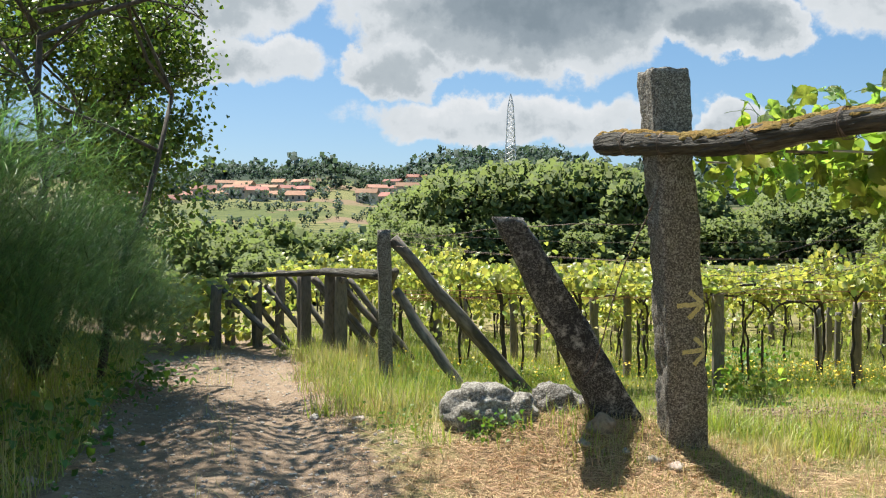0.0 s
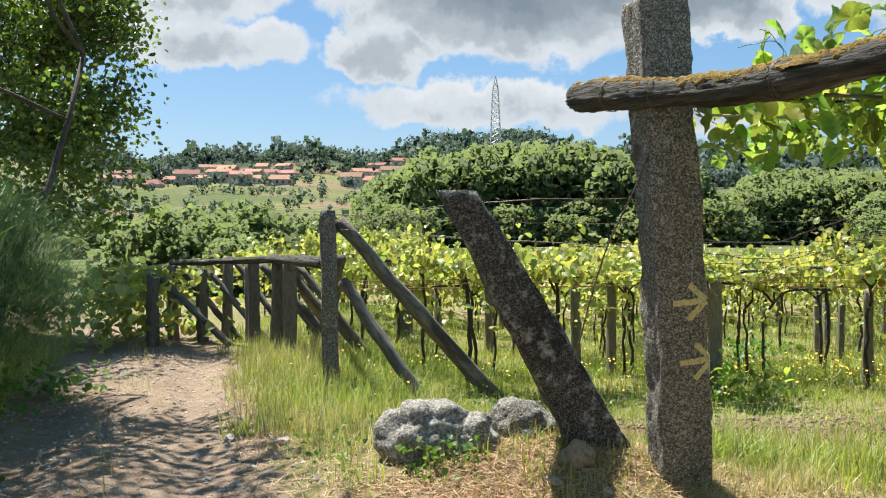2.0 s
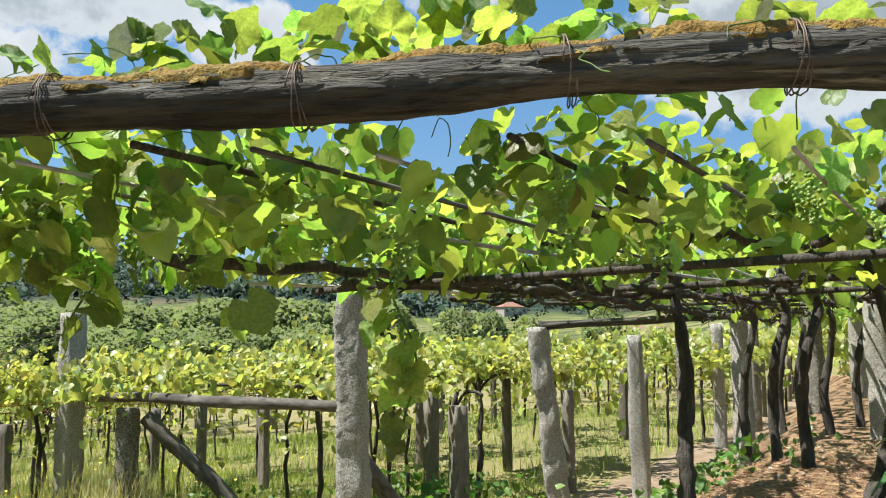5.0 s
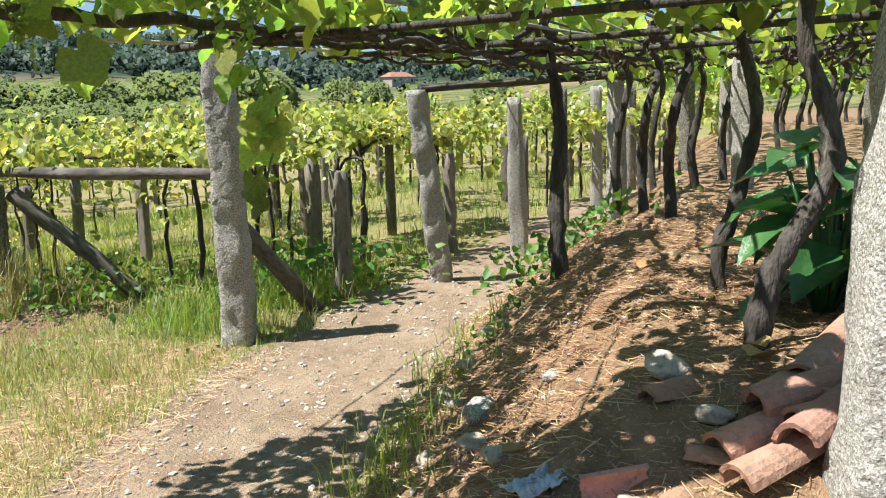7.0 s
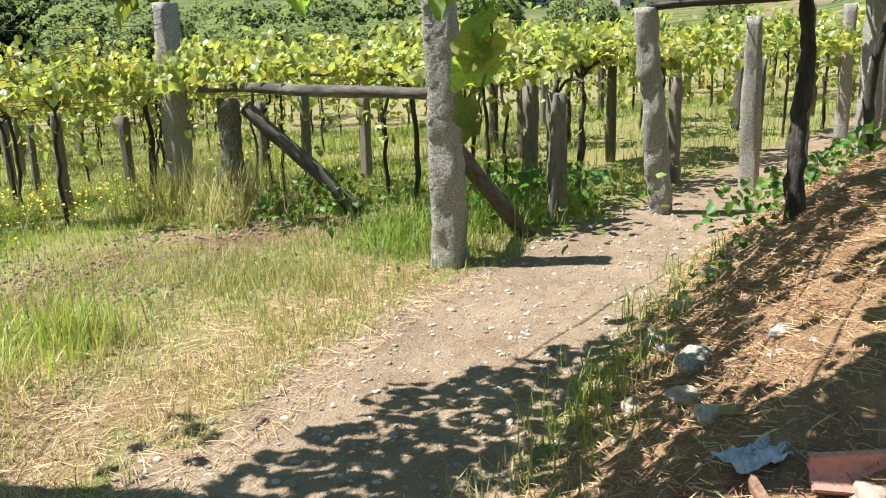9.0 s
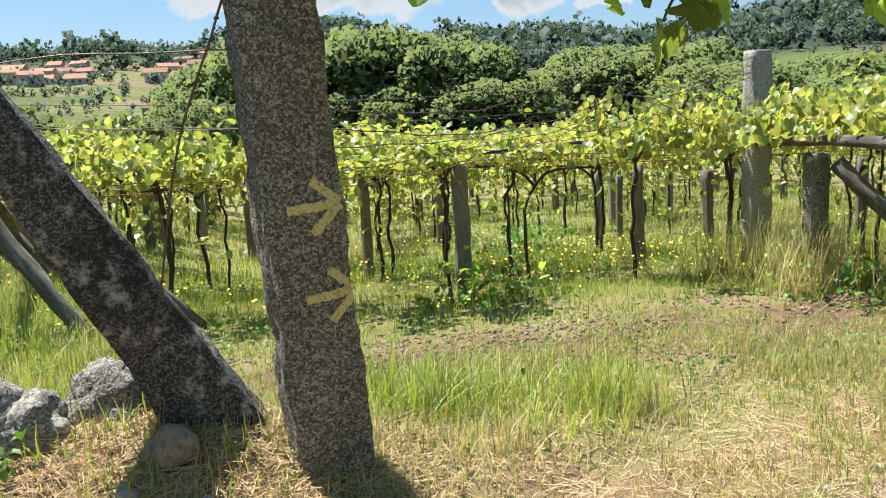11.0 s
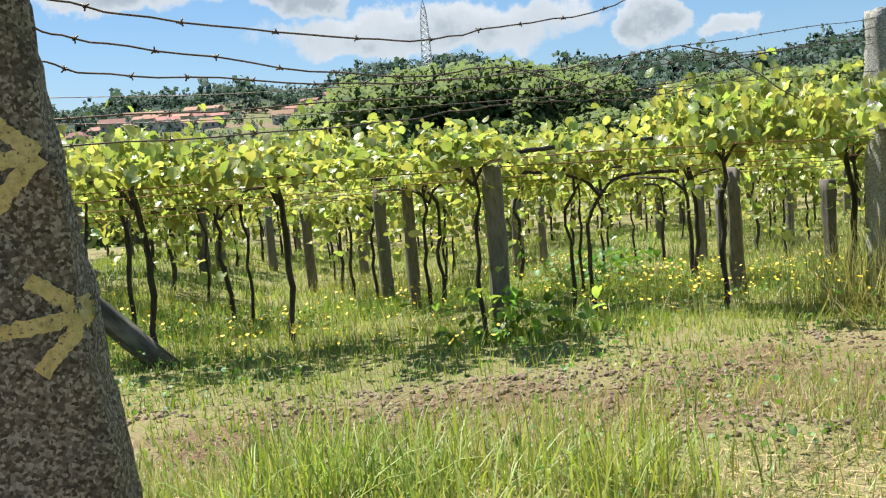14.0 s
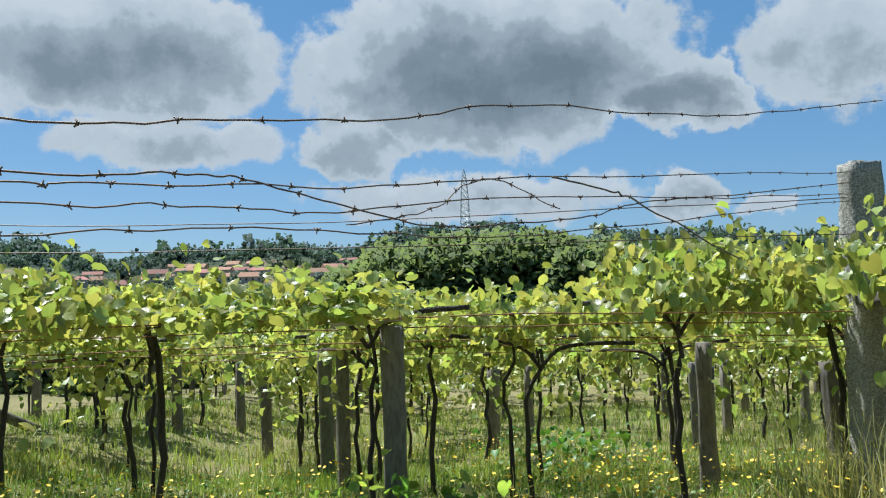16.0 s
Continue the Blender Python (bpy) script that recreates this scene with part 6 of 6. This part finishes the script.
calla(4.02, 2.42, 24)
calla(4.28, 2.36, 20)
calla(4.05, 2.14, 14)
for i, (x, y, s, yaw) in enumerate(((3.32, 2.52, 0.11, 1.2), (3.42, 2.58, 0.09, 2.2), (2.60, 2.60, 0.06, 0.5), (3.9, 3.1, 0.08, 2), (2.9, 3.1, 0.07, 1), (4.6, 3.2, 0.08, 4))):
    ob = new("dry_leaf", mesh_from("dry_leaf", *leaf_template(True, 0.5, -0.3), DRY_LEAF, True))
    ob.matrix_basis = pose(x, y, hz(x, y) + 0.035, 6, 5, math.degrees(yaw)) @ Matrix.Diagonal((s, s, s, 1))
    tagged(ob, "curled yellow fallen leaf on the bank", "leaf", "fallen leaves")


def crumpled(x, y, s, label, mat, name):
    bm = bmesh.new()
    bmesh.ops.create_grid(bm, x_segments=14, y_segments=10, size=1)
    for v in bm.verts:
        p = v.co.copy()
        v.co = Vector((p.x * s, p.y * s * 0.55, s * (0.22 + 0.3 * noise.noise(p * 1.7 + Vector((x, y, 0))) + 0.18 * noise.noise(p * 4))))
    ob = part(name, bm, mat, None, smooth=False)
    md = ob.modifiers.new("thickness", "SOLIDIFY")
    md.thickness = 0.002
    ob.matrix_basis = pose(x, y, hz(x, y) + 0.005, 0, 0, -25)
    tagged(ob, label, "litter")


crumpled(2.74, 3.0, 0.085, "crumpled clear plastic sheet on the bank", PLASTIC, "plastic_sheet")
timber("dry_stick", (4.72, 8.45, hz(4.72, 8.45)), (4.55, 8.62, 0.12), 0.006, 0.003, STRAW, "pale dry stalk leaning in the grass", "", 90, 5, "stick")
timber("dry_stick", (1.72, 5.55, hz(1.72, 5.55) + 0.02), (1.42, 5.42, hz(1.42, 5.42) + 0.03), 0.008, 0.005, STRAW, "pale stick lying in the straw", "", 91, 5, "stick")


# ---- broom bushes and the oak ----
def broom_bush(x, y, rx, ry, h, n, seed):
    g = np.random.default_rng(seed)
    ob = empty("broom_bush", x, y, hz(x, y), "dense dark green broom bush with fine drooping twigs", "bush", "broom bushes")
    bm = bmesh.new()
    tips = []
    for i in range(26):
        a, s = g.uniform(0, 6.28), g.uniform(0.2, 0.8)
        top = Vector((rx * s * math.cos(a), ry * s * math.sin(a), h * g.uniform(0.55, 0.85)))
        tube(bm, [Vector((0, 0, -0.05)), top * 0.5 + Vector((0, 0, 0.12 * h)), top], [0.03, 0.018, 0.006], 5)
        tips.append(top)
    part("stem", bm, BARK_TREE, ob)
    # twigs stream out and down from clumps over the bush
    clumps = 150
    th, ph = g.uniform(0, 6.28, clumps), np.arccos(g.uniform(-0.35, 1, clumps))
    rr = g.uniform(0.7, 1.02, clumps) * (1 + 0.14 * np.sin(th * 3 + seed))
    C = np.stack([rx * rr * np.sin(ph) * np.cos(th), ry * rr * np.sin(ph) * np.sin(th), h * 0.42 + h * 0.55 * rr * np.cos(ph)], -1)
    pick = g.integers(0, clumps, n)
    P = C[pick] + g.normal(0, 0.15, (n, 3))
    yaw = th[pick] + g.normal(0, 0.5, n) - math.pi / 2
    v, f = spread(BLADE_V, BLADE_F, P, np.ones(n), yaw, g.normal(-1.0, 0.45, n), g.normal(0, 0.25, n), np.stack([np.full(n, 0.006), g.uniform(0.10, 0.30, n), g.uniform(0.10, 0.30, n)], -1))
    child("foliage", mesh_from("foliage", v, f, BROOM, True), ob)
    return ob


broom_bush(-3.72, 5.4, 1.3, 1.9, 2.25, 52000, 1)
broom_bush(-3.85, 8.2, 1.05, 1.4, 1.75, 32000, 2)
broom_bush(-3.5, 3.2, 1.2, 1.5, 2.6, 26000, 3)


def limb(bm, a, d, length, r, depth, tips, g, spreadf=0.6, reach=9.0, floor=0.0):
    pts, p, v = [a], a.copy(), d.copy()
    n = 5
    for i in range(n):
        v = (v + Vector((g.normal(0, 0.16), g.normal(0, 0.16), g.normal(0.02, 0.10)))).normalized()
        if math.hypot(p.x + v.x * length / n, p.y + v.y * length / n) > reach:
            v = Vector((-v.x, -v.y, abs(v.z) + 0.2)).normalized()
        if v.z < 0 and p.z + v.z * length / n < floor:
            v = Vector((v.x, v.y, 0.15)).normalized()
        p = p + v * length / n
        pts.append(p.copy())
        if depth <= 1:
            tips.append(p.copy())
    tube(bm, pts, [r * (1 - 0.5 * i / n) for i in range(n + 1)], 8 if r > 0.06 else 5, 0.25, r * 50)
    if depth > 0:
        for k in range(3 if depth > 1 else 4):
            q = pts[2 + int(g.integers(0, n - 1))]
            w = (v + Vector((g.normal(0, spreadf), g.normal(0, spreadf), g.normal(0.05, 0.4)))).normalized()
            limb(bm, q, w, length * g.uniform(0.55, 0.8), r * 0.5, depth - 1, tips, g, spreadf, reach, floor)


def oak(x, y, seed, reach=3.45, low=1.0, skirt=5200, count=30000, stout=1.0):
    g = np.random.default_rng(seed)
    z = hz(x, y)
    ob = empty("oak_tree", x, y, z, "spreading oak with dark trunks and small shaded leaves", "tree")
    bm = bmesh.new()
    tips = []
    for sx, sy, r in ((0, 0, 0.14), (0.45, 0.2, 0.11), (-0.5, -0.2, 0.12)):
        limb(bm, Vector((sx, sy, -0.1)), Vector((sx * 0.35, sy * 0.3, 1)), 3.6, r * stout, 3, tips, g, 0.75, reach - 0.6, low - 0.2)
    for a in range(9):
        ang = a * 0.7
        limb(bm, Vector((0, 0, max(2.2, low - 0.6) + 0.25 * a)), Vector((math.cos(ang), math.sin(ang), 0.28)).normalized(), 2.6, 0.07 * stout, 2, tips, g, 0.6, reach - 0.6, low - 0.2)
    part("trunk", bm, BARK_TREE, ob)
    T = np.array([t[:] for t in tips])
    T = T[T[:, 2] > low]
    pick = g.integers(0, len(T), count)
    P = T[pick] + g.normal(0, 0.19, (count, 3))
    # low skirt on the lane side
    S = np.stack([g.normal(2.2, 0.5, skirt), g.normal(-0.3, 0.9, skirt), g.uniform(1.15, 3.2, skirt)], -1)
    S = S[fbm(S[:, 0] * 3 + S[:, 2], S[:, 1] * 2 + S[:, 2] * 2, 1.4, 3) > -0.25]
    P = np.concatenate([P, S])
    lim = reach + 0.35 * fbm(P[:, 2], P[:, 1], 1.5, 2) - 0.35 * np.maximum(0, 3.0 - P[:, 2])
    P = P[(P[:, 2] > low) & (np.hypot(P[:, 0], P[:, 1]) < lim)]
    n = len(P)
    v, f = spread(LEAF_SV, LEAF_SF, P, g.uniform(0.045, 0.092, n), g.uniform(0, 6.28, n), g.normal(-0.2, 0.8, n), g.normal(0, 0.8, n))
    child("crown", mesh_from("crown", v, f, LEAF_OAK, True), ob)


oak(-6.9, 13.2, 4, 3.75, 1.2, 4200, 38000, 0.7)
# second oak, added with its crown mostly above view to shade the near lane
oak(-3.75, 8.0, 9, 2.7, 3.8, 10, 7000, 0.42)


# ---- far trees ----
def puff(me, verts, centres):
    """Turns the leaf normals outward from each lump, as a leafy mass catches light."""
    d = np.asarray(verts) - centres
    d /= np.linalg.norm(d, axis=1)[:, None] + 1e-9
    me.normals_split_custom_set_from_vertices([tuple(v) for v in d])
    return me


def crown_mesh(seed, h, w, n, leaf, mat, lumps=22, low=0.0):
    """A broad crown down to the ground: leaf sprays laid thick over the outer skin of many overlapping lumps."""
    g = np.random.default_rng(seed)
    t = (np.arange(lumps) + g.uniform(0, 1, lumps)) / lumps
    th = np.arange(lumps) * 2.4 + g.normal(0, 0.3, lumps)
    prof = np.sin(np.pi * np.clip(0.26 + 0.66 * t, 0, 1)) ** 0.6
    out = g.uniform(0.6, 1, lumps)
    c = np.stack([w * 0.36 * prof * np.cos(th) * out, w * 0.36 * prof * np.sin(th) * out, h * (low + 0.04 + (0.78 - low) * t)], -1)
    r = g.uniform(0.13, 0.23, lumps) * h
    m = n * 5
    pick = g.integers(0, lumps, m)
    d = g.normal(0, 1, (m, 3))
    d /= np.linalg.norm(d, axis=1)[:, None]
    P = c[pick] + d * (r[pick] * g.normal(1.0, 0.06, m))[:, None]
    inside = (np.linalg.norm(P[:, None] - c[None], axis=2) < 0.9 * r[None]).any(1) | (P[:, 2] < -0.02 * h)
    P, pick = P[~inside][:n], pick[~inside][:n]
    m = len(P)
    v, f = spread(QUAD_V, QUAD_F, P, g.uniform(0.5, 1.4, m) * leaf, g.uniform(0, 6.28, m), g.normal(-0.3, 0.8, m), g.normal(0, 0.8, m))
    mid = 0.7 * c[pick] + 0.3 * np.array([0, 0, h * 0.3]) - np.array([0, 0, 0.14 * h])
    return puff(mesh_from("crown", v, f, mat, True), v, np.repeat(mid, 4, 0))


def far_trunk(h, w):
    bm = bmesh.new()
    tube(bm, [Vector((0, 0, -0.5)), Vector((0.1, 0, h * 0.3)), Vector((0, 0.2, h * 0.7))], [0.03 * h, 0.022 * h, 0.006 * h], 7, 0.2)
    for k in range(6):
        a = k * 1.1
        tube(bm, [Vector((0, 0, h * (0.25 + 0.06 * k))), Vector((math.cos(a) * w * 0.16, math.sin(a) * w * 0.16, h * (0.4 + 0.06 * k))), Vector((math.cos(a) * w * 0.3, math.sin(a) * w * 0.3, h * (0.5 + 0.06 * k)))], [0.012 * h, 0.008 * h, 0.003 * h], 5)
    me = bpy.data.meshes.new("trunk")
    bm.to_mesh(me)
    bm.free()
    me.materials.append(BARK_TREE)
    return me


CROWNS = [crown_mesh(60 + i, 1.0, 1.15, 3200, 0.055, FAR_LEAF, 40) for i in range(5)]
SHRUBS = [crown_mesh(80 + i, 1.0, 1.5, 2300, 0.068, FAR_LEAF, 26, 0.0) for i in range(3)]
TRUNK_FAR = far_trunk(1.0, 1.1)


def far_tree(az, r, h, i, wide=1.0, label="broad leafy tree on the valley floor", group="valley trees", meshes=CROWNS):
    x, y = r * math.sin(radians(az)), r * math.cos(radians(az))
    ob = empty("tree" if meshes is CROWNS else "shrub", x, y, hz(x, y) - 0.02 * h, label, "tree" if meshes is CROWNS else "shrub", group)
    for name, me in (("trunk", TRUNK_FAR), ("crown", meshes[i % len(meshes)])):
        c = child(name, me, ob)
        c.matrix_basis = pose(0, 0, 0, 0, 0, 71 * i) @ Matrix.Diagonal((h * wide, h * wide, h, 1))


# the big copse, then lower riverside trees to the east
for i in range(46):
    az = -3.6 + 21 * (i / 45)
    top = 6.8 + 8.8 * math.sin(math.pi * min(1, max(0.02, (az + 6) / 26))) ** 0.8
    if az > 15.5:
        top *= 0.8
    far_tree(az, 138 + 20 * ((i * 7) % 10) / 10 + 4 * math.sin(i * 3), top * (0.86 + 0.2 * abs(math.sin(i * 1.7))), i, 1.0)
for i in range(18):
    far_tree(-4 + 22 * i / 17 + 0.4 * math.sin(i * 5), 126 + 6 * abs(math.sin(i * 2.2)), 4.5 + 2.6 * abs(math.sin(i * 1.9)), i, 1.35, "low green thicket before the big trees", "thickets", SHRUBS)
for i in range(22):
    far_tree(20.2 + 8.5 * i / 21, 142 + 16 * ((i * 3) % 7) / 7, 10.5 * (0.85 + 0.25 * abs(math.sin(i * 1.3))), i, 1.05)
for i in range(36):
    far_tree(27 + 24 * i / 35, 105 + 45 * ((i * 3) % 7) / 7, 6.2 * (0.75 + 0.5 * abs(math.sin(i * 1.3))), i, 1.3)
for i in range(12):
    far_tree(34 + 14 * i / 11, 84 + 10 * ((i * 3) % 5) / 5, 3.6 * (0.8 + 0.4 * abs(math.sin(i * 1.3))), i, 1.4, "olive-green thicket at the meadow's edge", "thickets", SHRUBS)
for az, r, h, wd in ((56.2, 92, 5.6, 0.95), (58.2, 110, 6.0, 1.0), (61, 120, 5, 1), (52, 150, 8, 1), (66, 140, 7, 1)):
    far_tree(az, r, h, int(az), wd, "round dark bushy tree standing in the meadow", "meadow trees")
for i, (az, r, h, wd) in enumerate(((-15.5, 46, 4.3, 1.0), (-13.2, 44, 3.6, 1.1), (-11.0, 46, 4.4, 1.0), (-9.8, 50, 3.4, 1.0), (-17.2, 48, 3.8, 1.1), (-12.0, 40, 2.6, 1.2))):
    far_tree(az, r, h, i, wd, "dark green shrub below the vineyard", "hedge shrubs", SHRUBS)
for i in range(15):
    az = -22 + 20 * ((i * 4) % 15) / 15
    far_tree(az, 95 + 11 * (i % 13), 2.4 + 2.6 * abs(math.sin(i * 2.1)), i, 1.3, "olive-green thicket on the meadow", "thickets", SHRUBS)
for i in range(10):
    far_tree(-5 + 4.2 * i / 9, 104 + 4 * (i % 5), 3.9 + 1.4 * math.sin(i * 2.3), i, 1.0)


def hill_woods(n, seed, az0, az1, r0, r1, h0, h1, label, keep=None):
    g = np.random.default_rng(seed)
    az, r = np.radians(g.uniform(az0, az1, n)), g.uniform(r0, r1, n)
    x, y = r * np.sin(az), r * np.cos(az)
    if keep is not None:
        k = keep(x, y, np.degrees(az), r)
        x, y = x[k], y[k]
    n = len(x)
    h = g.uniform(h0, h1, n)
    h *= 1 + 0.9 * (g.random(n) < 0.05)
    z = height(x, y)
    per = 22
    d = g.normal(0, 1, (n, per, 3))
    d /= np.linalg.norm(d, axis=2)[:, :, None]
    P = np.stack([x, y, z], -1)[:, None, :] + d * h[:, None, None] * np.array([0.36, 0.36, 0.5]) * g.uniform(0.6, 1.05, (n, per, 1)) + np.array([0, 0, 0.52]) * h[:, None, None]
    P = P.reshape(-1, 3)
    s = np.repeat(h, per) * g.uniform(0.14, 0.28, n * per)
    m = len(P)
    v, f = spread(QUAD_V, QUAD_F, P, s, g.uniform(0, 6.28, m), g.normal(0, 0.9, m), g.normal(0, 0.9, m))
    c = np.repeat(np.stack([x, y, z + 0.4 * h], -1), per * 4, 0)
    # the leaf material carries the painted bluish haze
    tagged(new("hill_woods", puff(mesh_from("hill_woods", v, f, FAR_HAZED, True), v, c)), label, "woods", kind="stuff")


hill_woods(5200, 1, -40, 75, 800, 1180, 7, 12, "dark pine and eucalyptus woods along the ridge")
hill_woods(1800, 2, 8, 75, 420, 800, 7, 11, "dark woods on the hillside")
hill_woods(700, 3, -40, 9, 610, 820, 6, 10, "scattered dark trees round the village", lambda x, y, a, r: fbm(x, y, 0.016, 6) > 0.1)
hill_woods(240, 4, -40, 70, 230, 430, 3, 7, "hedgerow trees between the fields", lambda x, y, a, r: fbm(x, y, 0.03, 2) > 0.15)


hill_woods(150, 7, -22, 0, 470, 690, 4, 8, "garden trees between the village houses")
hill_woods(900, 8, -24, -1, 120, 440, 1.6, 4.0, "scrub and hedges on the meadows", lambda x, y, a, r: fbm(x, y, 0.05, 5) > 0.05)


# ---- village and pylon ----
def house(az, r, w, d, h, rz, i):
    x, y = r * math.sin(radians(az)), r * math.cos(radians(az))
    z = hz(x, y)
    ob = empty("house", x, y, z, "small pale house with a red tiled roof in the village", "house", "village houses", rz=rz)
    bm = bmesh.new()
    bmesh.ops.create_cube(bm, size=1, matrix=Matrix.Translation((0, 0, h / 2 - 1)) @ Matrix.Diagonal((w, d, h + 2, 1)))
    part("wall", bm, WALL_FAR, ob, smooth=False)
    rm = bmesh.new()
    o, rise = 0.6, 1.9 + 0.4 * (i % 3)
    ridge_in = 0.0 if i % 2 else d * 0.35
    v = [rm.verts.new(p) for p in ((-w / 2 - o, -d / 2 - o, h), (w / 2 + o, -d / 2 - o, h), (w / 2 + o, d / 2 + o, h), (-w / 2 - o, d / 2 + o, h), (-w / 2 - o + ridge_in, 0, h + rise), (w / 2 + o - ridge_in, 0, h + rise))]
    for f in ((0, 1, 5, 4), (2, 3, 4, 5), (1, 2, 5), (3, 0, 4), (3, 2, 1, 0)):
        rm.faces.new([v[k] for k in f])
    roof = part("roof", rm, ROOF_FAR, ob, smooth=False)
    cm = bmesh.new()
    bmesh.ops.create_cube(cm, size=1, matrix=Matrix.Translation((w * 0.2, 0.5, h + rise)) @ Matrix.Diagonal((0.7, 0.7, 1.4, 1)))
    part("chimney", cm, WALL_FAR, roof, smooth=False)
    for k in range(max(2, int(w / 3.2))):
        wm = bmesh.new()
        wx = -w / 2 + (k + 0.5) * w / max(2, int(w / 3.2))
        bmesh.ops.create_cube(wm, size=1, matrix=Matrix.Translation((wx, -d / 2 - 0.02, h * 0.55)) @ Matrix.Diagonal((1.2, 0.12, 1.5, 1)))
        part("window", wm, GLASS_FAR, ob, smooth=False)


k = 0
for az0, az1, n in ((-14.6, -8.9, 17), (-5.3, -1.6, 9), (-17.5, -15, 4), (-20, -18, 3)):
    for i in range(n):
        az = az0 + (az1 - az0) * (i + 0.4 * math.sin(i * 2.3)) / n
        house(az, 505 + 185 * ((i * 5) % 7) / 7, 8 + 6 * abs(math.sin(k * 1.7)), 7, 3.2 + 2.6 * (k % 2), 25 * math.sin(k * 1.1), k)
        k += 1
house(58.0, 330, 12, 8, 4, 20, 3)
house(60.5, 420, 14, 8, 4, -20, 4)


def pylon(x, y, h):
    z = hz(x, y)
    ob = empty("pylon", x, y, z, "tall grey steel lattice pylon on the hill", "pylon")
    bm = bmesh.new()

    def width(t):
        return 2.6 * (1 - t) ** 0.7 + 0.85 if t < 0.93 else 0.85 * (1 - t) / 0.07 + 0.05

    steps = 16
    lv = [[Vector((sx * width(i / steps), sy * width(i / steps), h * i / steps)) for sx, sy in ((-1, -1), (1, -1), (1, 1), (-1, 1))] for i in range(steps + 1)]
    for a, b in zip(lv, lv[1:]):
        for c in range(4):
            tube(bm, [a[c], b[c]], 0.20, 4)
            tube(bm, [a[c], b[(c + 1) % 4]], 0.12, 4)
            tube(bm, [a[(c + 1) % 4], b[c]], 0.12, 4)
            tube(bm, [a[c], a[(c + 1) % 4]], 0.12, 4)
    part("lattice", bm, STEEL, ob, smooth=False)


pylon(34.8, 500, 81 - hz(34.8, 500))
